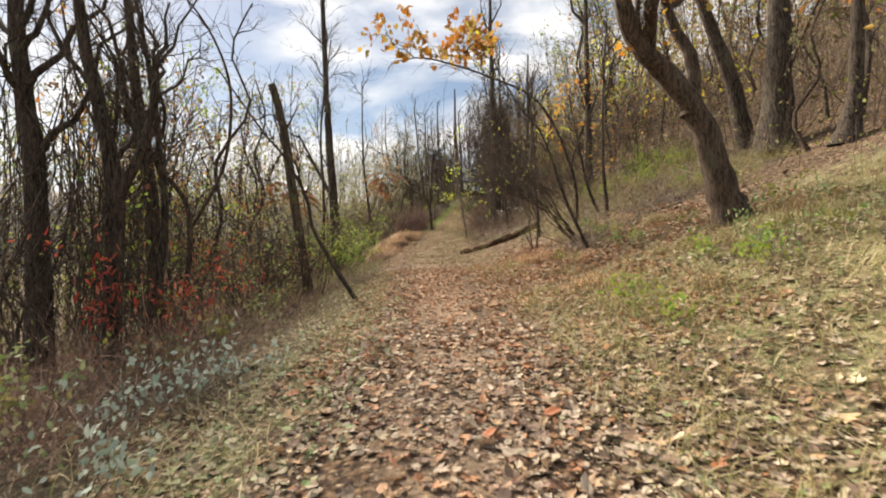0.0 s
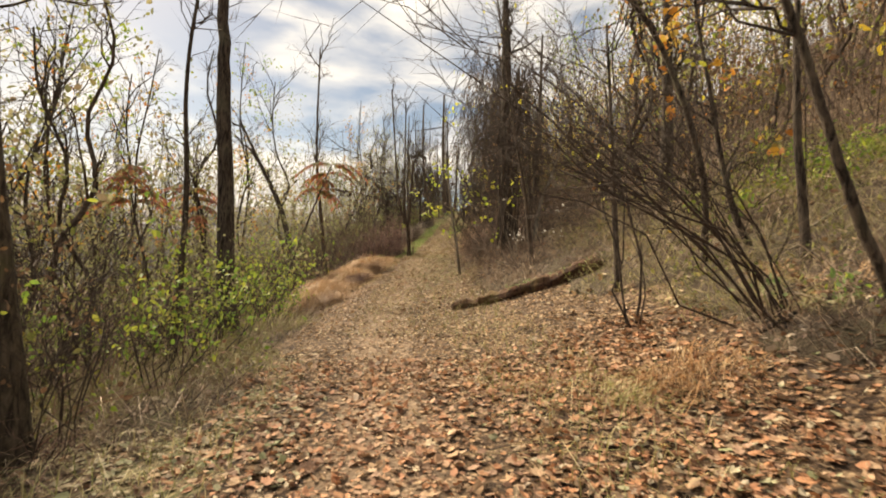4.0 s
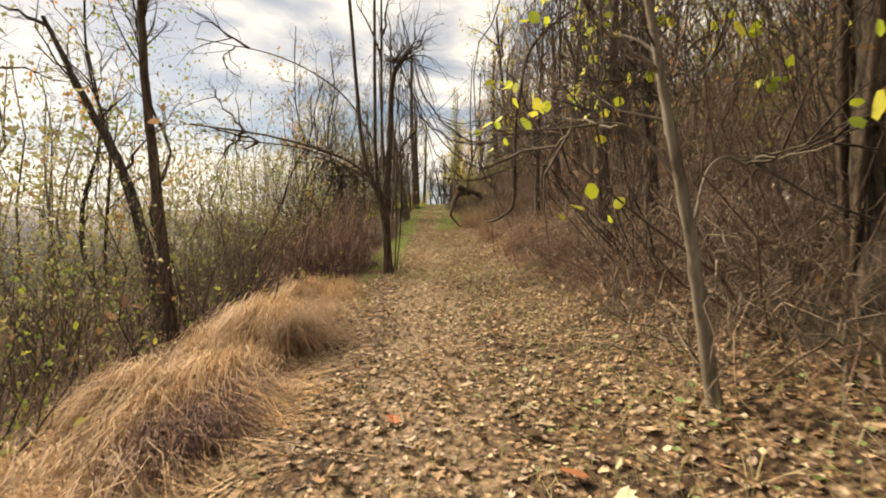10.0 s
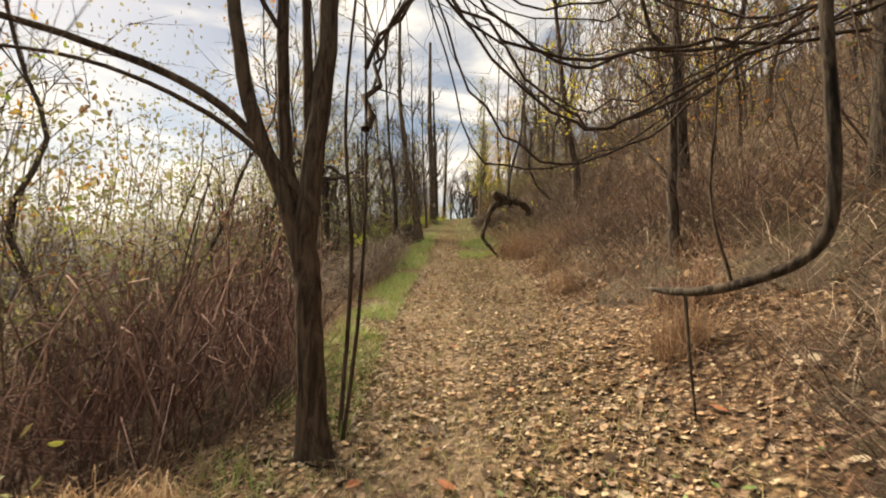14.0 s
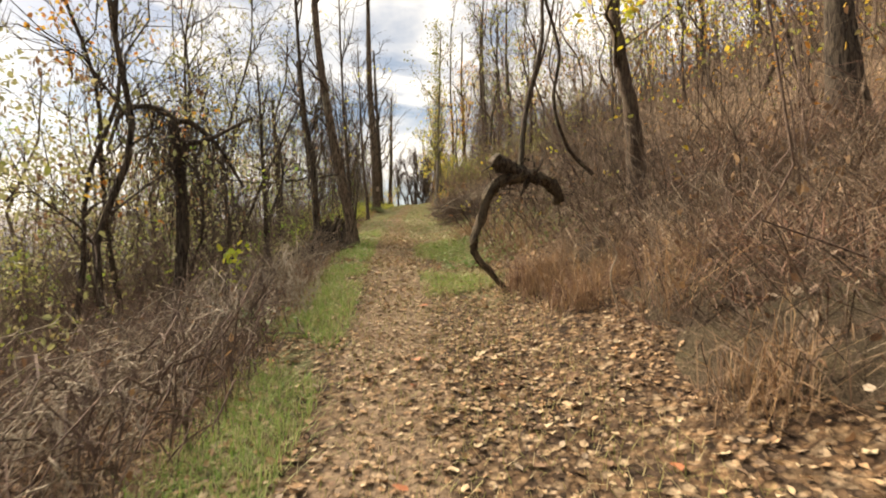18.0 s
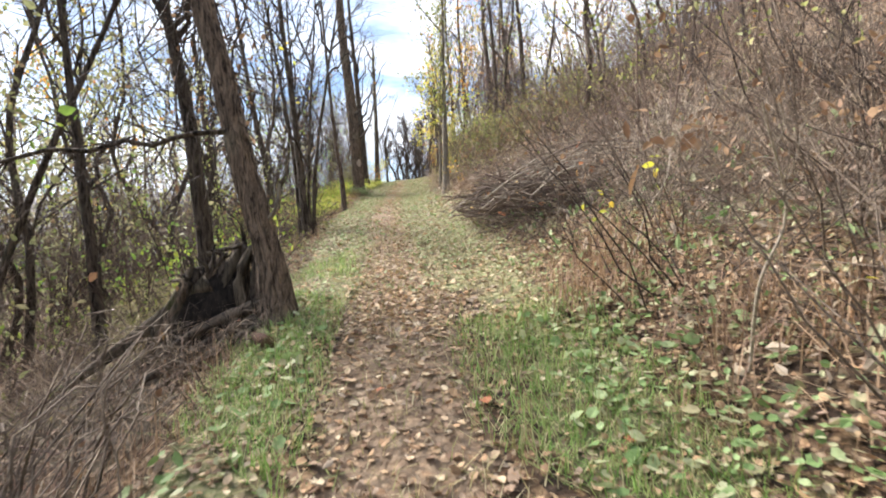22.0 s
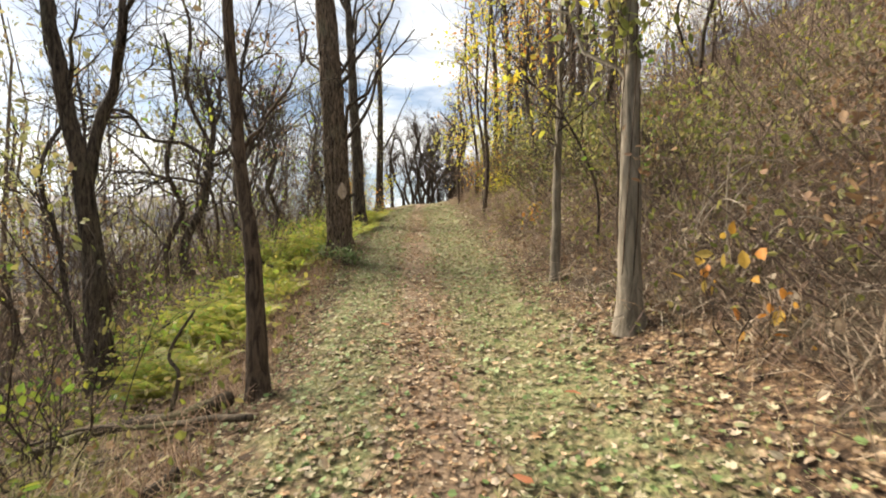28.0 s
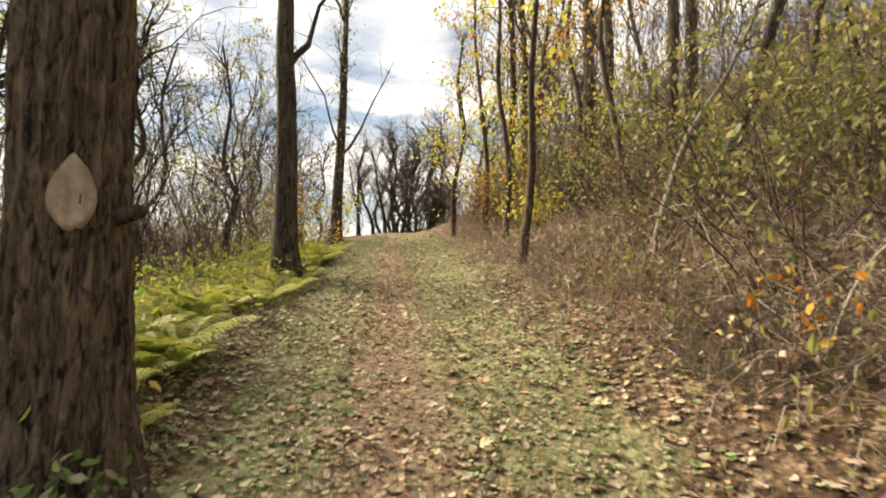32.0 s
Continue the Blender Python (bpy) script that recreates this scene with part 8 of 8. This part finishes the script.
weeds(2400, -9, -2.8, 2, 16, (0.4, 1.5), WEED_RED, "rusty leafless brush close below the path", 1.1, 0.008, 3)
weeds(700, -7, -3.0, 12, 24, (0.6, 1.6), BRUSH_DARK, "dark leafless brush close below the path", 0.9, 0.008, 3)
weeds(900, -7, -3.2, 40, 60, (0.6, 1.9), BRUSH_DARK, "leafless brush below the verge", 0.9, 0.008, 3)
weeds(3200, -18, -6, 14, 62, (0.8, 2.6), WEED_BROWN, "thin leafless brush crowding the slope below the path", 0.55, 0.01, 3)
weeds(1200, -12, -4.5, 60, 85, (0.8, 2.4), WEED_BROWN, "thin leafless brush beyond the ferns", 0.6, 0.009, 3)
weeds(4500, 3.6, 16, 14, 50, (0.8, 2.6), BRUSH_DARK, "thin leafless brush on the slope above the path", 0.7, 0.009, 3)
weeds(4000, 4.2, 16, 50, 88, (0.8, 2.6), BRUSH_DARK, "thin leafless brush on the upper bank", 0.7, 0.009, 3)
weeds(2600, 7, 30, 2, 30, (0.8, 3.0), BRUSH_DARK, "leafless brush high on the slope", 0.6, 0.012, 3)
weeds(2600, 6, 30, 4, 90, (2.0, 6.0), BRUSH_DARK, "tall thin saplings thronging the upper slope", 0.35, 0.017, 4)
weeds(1000, -26, -7, 16, 88, (2.0, 6.0), TWIG_GREY, "tall thin saplings thronging the lower slope", 0.35, 0.017, 4)
weeds(1500, 1.6, 4.6, 18.5, 28, (0.15, 0.7), WEED_RED, "dead weeds along the verge", 1.2)
weeds(3000, 1.6, 3.6, 44, 72, (0.15, 0.6), WEED_BROWN, "brown dead weeds along the verge", 1.4)
weeds(900, 2.4, 5.2, 31, 38.5, (0.4, 1.2), BRUSH_DARK, "dark thin stems of the thicket", 0.8, 0.007, 3)


def clumps(n, per, d0, d1, y0, y1, z0, z1, mat, label, size=(0.1, 0.2), spread=0.55):
    """Foliage in loose clusters at some height over the slope."""
    c = band(n, d0, d1, y0, y1)
    c[:, 2] += rng.uniform(z0, z1, n)
    pos = np.repeat(c, per, axis=0) + rng.standard_normal((n * per, 3)) * spread * (1, 1, 0.7)
    pos[:, 2] = np.maximum(pos[:, 2], ground_z(pos[:, 0], pos[:, 1]) + 0.05)
    scatter("clustered_foliage", label, "foliage", leaves(pos, rng.uniform(*size, n * per), OVATE, 1.1), mat)


clumps(330, 24, 8, 28, 2, 90, 0.5, 7, LEAF_DRY, "brown autumn foliage of the upper wood")
clumps(230, 24, 8, 28, 6, 90, 1.5, 8, LEAF_GOLD, "orange and gold foliage of the upper wood")
clumps(150, 24, 7, 24, 14, 90, 0.5, 6, LEAF_YELLOW, "yellow foliage of the upper wood")
clumps(190, 24, 7, 26, 2, 90, 0.2, 4, LEAF_DULL, "olive foliage of the upper wood")
clumps(560, 20, -30, -10, 4, 95, 2.5, 12, LEAF_PALE, "thin grey-green foliage of the lower wood", (0.09, 0.18), 0.8)
clumps(360, 20, -10, -4.5, 8, 90, 0.5, 5, LEAF_PALE, "thin pale green foliage of the near scrub", (0.05, 0.1), 0.6)
clumps(150, 24, 9, 22, 10, 30, 1.5, 8.5, LEAF_DRY, "brown foliage high on the slope", (0.1, 0.2), 0.7)
clumps(100, 24, 6.5, 14, 13, 25, 1.0, 6.5, LEAF_DRY, "brown foliage above the fallen log", (0.07, 0.14), 0.6)
clumps(110, 24, 8, 20, 10, 30, 1.0, 8.0, LEAF_OLIVE, "olive foliage high on the slope", (0.1, 0.2), 0.7)
clumps(80, 20, -9, -3.2, 13.5, 28, 0.3, 2.2, LEAF_GREEN, "green and yellow leaves of the scrub", (0.05, 0.1), 0.35)
clumps(110, 24, 3.0, 9, 50, 74, 0.3, 2.0, LEAF_OLIVE, "olive green leaves of shrubs on the bank", (0.06, 0.12), 0.4)
clumps(26, 22, 4.6, 9, 56, 74, 0.6, 3.0, LEAF_YELLOW, "yellow leaves of shrubs on the bank", (0.06, 0.12), 0.4)


def low_leaves(n, d0, d1, y0, y1, h, mat, label):
    pos = band(n, d0, d1, y0, y1)
    pos[:, 2] += rng.uniform(0.02, 1, n) ** 1.5 * h
    scatter("low_foliage", label, "foliage", leaves(pos, rng.uniform(0.04, 0.1, n), OVATE, 1.0), mat)


weeds(1500, 1.75, 4.2, 44, 72, (0.2, 0.7), GRASS_RUST, "straw-coloured weeds leaning over the verge", 1.4, 0.004)
weeds(3000, 2.0, 6, 44, 72, (0.3, 0.8), WEED_BROWN, "tangled brown weeds on the bank", 1.4, 0.0042, 3)
low_leaves(1500, 1.6, 4.4, 37.5, 44.5, 0.12, COVER_GREEN, "green leaves of low plants on the bank")
low_leaves(2600, 1.6, 4.8, 37.5, 45.5, 0.08, LITTER_GREY, "weathered leaves lying on the low bank")
clumps(230, 26, 2.6, 9, 47, 75, 0.1, 1.1, LEAF_DULL, "olive leaves of low plants on the bank", (0.05, 0.1), 0.3)
low_leaves(1500, 2.2, 10, 44, 75, 0.7, LEAF_DRY, "dry leaves of low plants on the bank")
low_leaves(260, 3.0, 11, 48, 75, 1.0, LEAF_YELLOW, "yellow leaves of low plants on the bank")
low_leaves(2200, 3.5, 13, 8, 44, 0.8, LEAF_DRY, "dry brown leaves clinging to weeds")
low_leaves(1200, 4.5, 14, 14, 44, 2.2, LEAF_GOLD, "gold leaves of scrub on the slope")
low_leaves(1600, -8, -2.6, 10, 26, 1.1, LEAF_OLIVE, "olive leaves of scrub below the path")
low_leaves(300, -7, -2.6, 10, 24, 1.2, LEAF_YELLOW, "yellow leaves of scrub below the path")
low_leaves(3500, 2.0, 7, 46, 72, 0.4, LITTER_DULL, "brown dead leaves caught in the weeds of the bank")
low_leaves(2500, 5, 16, 6, 30, 1.6, LEAF_OLIVE, "olive leaves of low plants on the slope")
low_leaves(3000, -14, -4, 6, 50, 2.6, LEAF_OLIVE, "thin olive foliage of the lower wood")
low_leaves(4500, -4.5, -1.3, 47, 72, 0.45, LEAF_OLIVE, "olive leaves low among the ferns")
low_leaves(2200, -7, -1.8, 46, 72, 0.7, LEAF_GREEN, "yellow-green leaves among the ferns")

clumps(60, 26, 5.2, 9.5, 35.5, 41.5, 1.5, 6.5, LEAF_YELLOW, "yellow and gold foliage behind the thicket", (0.06, 0.11), 0.6)
clumps(60, 26, 5.0, 9.5, 34, 41.5, 1.0, 5.0, LEAF_GOLD, "orange foliage behind the thicket", (0.06, 0.11), 0.6)
clumps(900, 22, -30, -10, 20, 80, 1.0, 9.5, LEAF_PALE, "hazy grey-green foliage beyond the lower slope", (0.14, 0.28), 0.85)
clumps(70, 22, -16, -7, 18, 46, 0.3, 3.0, LEAF_OLIVE, "olive foliage on the lower slope", (0.08, 0.15), 0.6)
weeds(1300, -9, -4, 27, 42, (0.6, 1.4), TWIG_WEED, "purplish dead canes below the path", 0.7, 0.008, 3)
weeds(1100, -24, -8, 22, 60, (2.0, 4.5), TWIG_GREY, "grey leafless thicket beyond the lower slope", 0.5, 0.014, 3)
clumps(130, 26, 2.0, 5.2, 50, 64, 0.03, 0.5, LEAF_OLIVE, "olive green leaves of low plants at the foot of the bank", (0.04, 0.085), 0.25)
low_leaves(2600, 1.7, 5.0, 48, 66, 0.22, LITTER_GREY, "weathered leaves caught at the foot of the bank")
clumps(120, 24, -4.4, -1.6, 53.5, 68, 0.05, 0.42, FERN_LEAF, "yellow-green leaves massed among the ferns", (0.04, 0.085), 0.22)
clumps(60, 24, -6.5, -2.6, 46, 60, 0.1, 0.6, LEAF_GREEN, "yellow-green leaves low on the bank below the path", (0.05, 0.1), 0.3)
weeds(1500, -10, -4.2, 52, 72, (0.4, 1.2), WEED_BROWN, "dark dead brush below the ferns", 0.9, 0.009, 3)
weeds(900, -14, -5, 56, 86, (1.0, 3.2), TWIG_GREY, "leafless thicket beyond the ferns", 0.6, 0.011, 3)
# leafy trees that lean in from the lower slope
for x, y in ((-3.1, 39.3), (-2.9, 44.6), (-3.4, 42.0), (-2.4, 48.6), (-4.3, 46.3), (-4.6, 40.8), (-5.4, 37.2), (-3.6, 50.5)):
    tree(spot(x, y, 0.1), straight(rng.uniform(6.5, 9), (rng.normal(0.4, 0.5), rng.normal(0, 0.5)), 0.2, 6), rng.uniform(0.04, 0.07), "slender dark tree with thin grey-green leaves", limbs=13, limb_len=(0.9, 2.3), first=0.2, sides=8, twigs=(7, 4),
         foliage=LEAF_PALE, leaf_n=420, leaf_size=0.085, simple=True, lift=0.25, curl=0.15, group="slender trees below the path")
clumps(170, 24, -10, -3.4, 33, 54, 1.2, 6.5, LEAF_PALE, "thin pale green foliage of the trees below the path", (0.06, 0.12), 0.55)
clumps(130, 20, -9, -3.6, 17, 32, 0.8, 4.2, LEAF_PALE, "thin pale green foliage over the straw bank", (0.05, 0.09), 0.5)

# ---- floor cover: leaves, grass, small plants ----
def litter(n, d0, d1, y0, y1, size, shape, lift=0.012, tilt=0.3):
    y = rng.uniform(y0, y1, n)
    d = rng.uniform(d0, d1, n)
    keep = np.sin(2.3 * d + 1.1 * y) * np.sin(1.7 * y - 0.8 * d) + 0.6 * np.sin(5.1 * d - 3.7 * y + 1) * np.sin(4.3 * d + 2.9 * y) > rng.uniform(-1.6, 0.45, n)
    y, d = y[keep], d[keep]
    n = len(y)
    pos = on_ground(centre(y) + d, y)
    pos[:, 2] += rng.uniform(0.1, 1.6, n) * lift
    return leaves(pos, rng.uniform(*size, n), shape, tilt)


def litter_mix(whole, lobed, scraps, *where, big=0.09):
    """Curled, crumpled and lobed leaves over their own broken pieces."""
    return joined(litter(whole // 2, *where, (0.03, big * 0.9), CURLED), litter(whole // 2, *where, (0.03, big * 0.85), CRUMPLED), litter(lobed, *where, (0.05, big * 1.15), LOBED), litter(scraps, *where, (0.015, 0.045), SCRAP, 0.006))


def cover(label, mat, *geos):
    scatter("leaf_litter", label, "leaves", joined(*geos), mat)


cover("rust and brown maple leaves covering the path", LITTER_RED, litter_mix(9500, 2800, 8000, -1.5, 2.9, 4, 12.8), litter_mix(1500, 500, 0, -0.8, 1.5, -1, 5), litter_mix(6500, 1800, 2000, 0.8, 5.5, 6.5, 12.5))
cover("tan fallen leaves scattered along the path", LITTER_TAN, litter_mix(17000, 1500, 15000, -1.3, 3.0, 11.5, 29, big=0.066), litter_mix(15000, 2000, 11000, -1.3, 3.2, 28, 43, big=0.068), litter_mix(3000, 600, 0, -1.2, 3.0, 2, 13), litter_mix(3600, 400, 4500, -0.32, 0.34, 41, 68, big=0.055), litter_mix(3200, 600, 3000, -1.2, 1.9, 41, 68, big=0.075))
cover("weathered grey-brown leaves on the path", LITTER_GREY, litter_mix(6500, 1600, 6000, -1.0, 1.8, -1.5, 6), litter_mix(4500, 2500, 2000, 0.8, 5.5, -1.5, 9), litter_mix(4000, 500, 4000, -0.8, 1.6, 14, 30, big=0.07),
      litter_mix(3000, 500, 3000, -0.9, 1.7, 41, 61, big=0.07), litter_mix(3000, 200, 0, -0.9, 1.6, 60, 74))
cover("olive and straw-coloured leaves on the verges", LITTER_OLIVE, litter_mix(7000, 900, 2000, 0.7, 5.5, -1.5, 11), litter_mix(4500, 500, 2000, -2.3, -0.5, -1.5, 12), litter_mix(4500, 900, 5000, 0.3, 2.3, 43, 64, big=0.06), litter_mix(3200, 600, 4000, -1.5, -0.25, 43, 64, big=0.058))
cover("brown leaves on the slopes beside the path", LITTER_DULL, litter_mix(7000, 600, 5000, -1.2, 2.8, 12, 42, big=0.07), litter_mix(1200, 200, 1000, -0.9, 2.2, 42, 62, big=0.06), litter(7000, 2.4, 7, 8, 60, (0.05, 0.11), CRUMPLED), litter(6000, -4.5, -1.1, -1, 60, (0.05, 0.11), CRUMPLED))

n = 22000
y = 27 + 17 * rng.beta(1.3, 1.3, n)
d = -0.42 - 0.95 * rng.beta(1.3, 1.6, n)
keep = np.sin(1.3 * y) * np.sin(2.9 * y + 4 * d) > -0.45
pos = on_ground(centre(y) + d, y, 0.01)[keep]
scatter("grass", "green grass verge along the path", "grass", blades(pos, rng.uniform(0.05, 0.14, len(pos)), 0.007, 0.8, None, 0.4, True), GRASS_GREEN)
n = 7500
y = rng.uniform(36.8, 41.2, n)
d = 0.35 + 1.1 * rng.beta(1.4, 1.4, n)
keep = np.sin(0.9 * y + 1.2) * np.sin(2.1 * y + 3 * d) > -0.2
pos = on_ground(centre(y) + d, y, 0.01)[keep]
scatter("grass", "patches of green grass beside the worn track", "grass", blades(pos, rng.uniform(0.05, 0.13, len(pos)), 0.007, 0.8, None, 0.4, True), GRASS_GREEN)
pos = np.concatenate([band(7000, -1.6, -0.15, 46, 74, 0.01), band(9000, 0.15, 2.0, 46, 74, 0.01), band(3000, -1.8, -0.7, 20, 30, 0.01)])
pos = np.concatenate([pos, band(15000, -0.6, 1.6, 26, 46, 0.005), band(5000, -0.5, 1.0, 14, 28, 0.005)])
scatter("grass", "short olive grass on the verges", "grass", blades(pos, rng.uniform(0.03, 0.1, len(pos)), 0.007, 0.9, None, 0.4, True), GRASS_PALE)
pos = np.concatenate([band(10500, 1.0, 6.5, -1, 7.5, 0.01), band(2400, -2.6, -0.9, -2, 13, 0.01), band(1500, 0.9, 2.0, 9, 26, 0.01)])
scatter("grass", "straggling straw and olive grass on the slope", "grass", blades(pos, rng.uniform(0.08, 0.26, len(pos)), 0.007, 1.3, None, 0.7), GRASS_PALE)
pos = np.concatenate([band(3200, -2.3, -1.3, 49, 58, 0.01), band(3500, 2.2, 4.6, 26, 43, 0.01), band(7000, 1.8, 5, 47, 66, 0.01), band(6000, -2.4, -1.1, 27, 48, 0.01)])
scatter("grass", "dead tawny grass on the banks", "grass", blades(pos, rng.uniform(0.1, 0.32, len(pos)), 0.006, 1.2, None, 0.7), GRASS_RUST)
soft = band(19000, -1.5, 2.1, 42, 70, -0.025)
sd = soft[:, 0] - centre(soft[:, 1])
soft = soft[(np.abs(sd) + 0.22 * np.sin(3.1 * soft[:, 1]) * np.sin(1.3 * soft[:, 1] + 4 * sd) > rng.uniform(-0.25, 0.5, len(sd))) & (sd < rng.uniform(1.2, 2.1, len(sd)))]
pos = np.concatenate([soft, band(1800, 1.0, 3.0, 38, 42.5, -0.05), band(1600, 1.2, 5.5, -2, 7, -0.03), band(900, -2.0, -0.6, -2, 8, -0.04), band(600, 0.3, 2.4, 19, 27, -0.03)])
scatter("ground_ivy", "low green ground ivy and violets", "groundcover", leaves(pos, rng.uniform(0.018, 0.05, len(pos)), ROUND, 0.35), COVER_GREEN)

pos = np.concatenate([band(420, 0.75, 1.9, 38.0, 40.9, -0.045), band(260, -1.2, -0.5, 39.0, 42.6, -0.04)])
scatter("ground_ivy", "patch of larger green leaves at the verge", "groundcover", leaves(pos, rng.uniform(0.035, 0.08, len(pos)), ROUND, 0.45), COVER_GREEN)

# bright leaves that lie singly on the path
bright = []
for k in range(6):
    v, f = leaves(np.zeros((1, 3)), 0.11, LOBED if k % 3 else CURLED, 0.15)
    bright.append(mesh_of("fallen_leaf", v, f, (BRIGHT_LEAF, LITTER_RED, LITTER_TAN)[k % 3], False))
for k in range(290):
    y = rng.uniform(1.0, 62)
    x = float(centre(y)) + rng.normal(0.3, 0.9)
    ob = new("fallen_leaf", bright[k % 6])
    ob.parent = ground
    ob.matrix_basis = Matrix.Translation(spot(x, y, -0.025)) @ Matrix.Rotation(rng.uniform(0, 6.28), 4, "Z") @ Matrix.Rotation(rng.normal(0, 0.2), 4, "X") @ Matrix.Scale(rng.uniform(0.5, 1.0), 4)
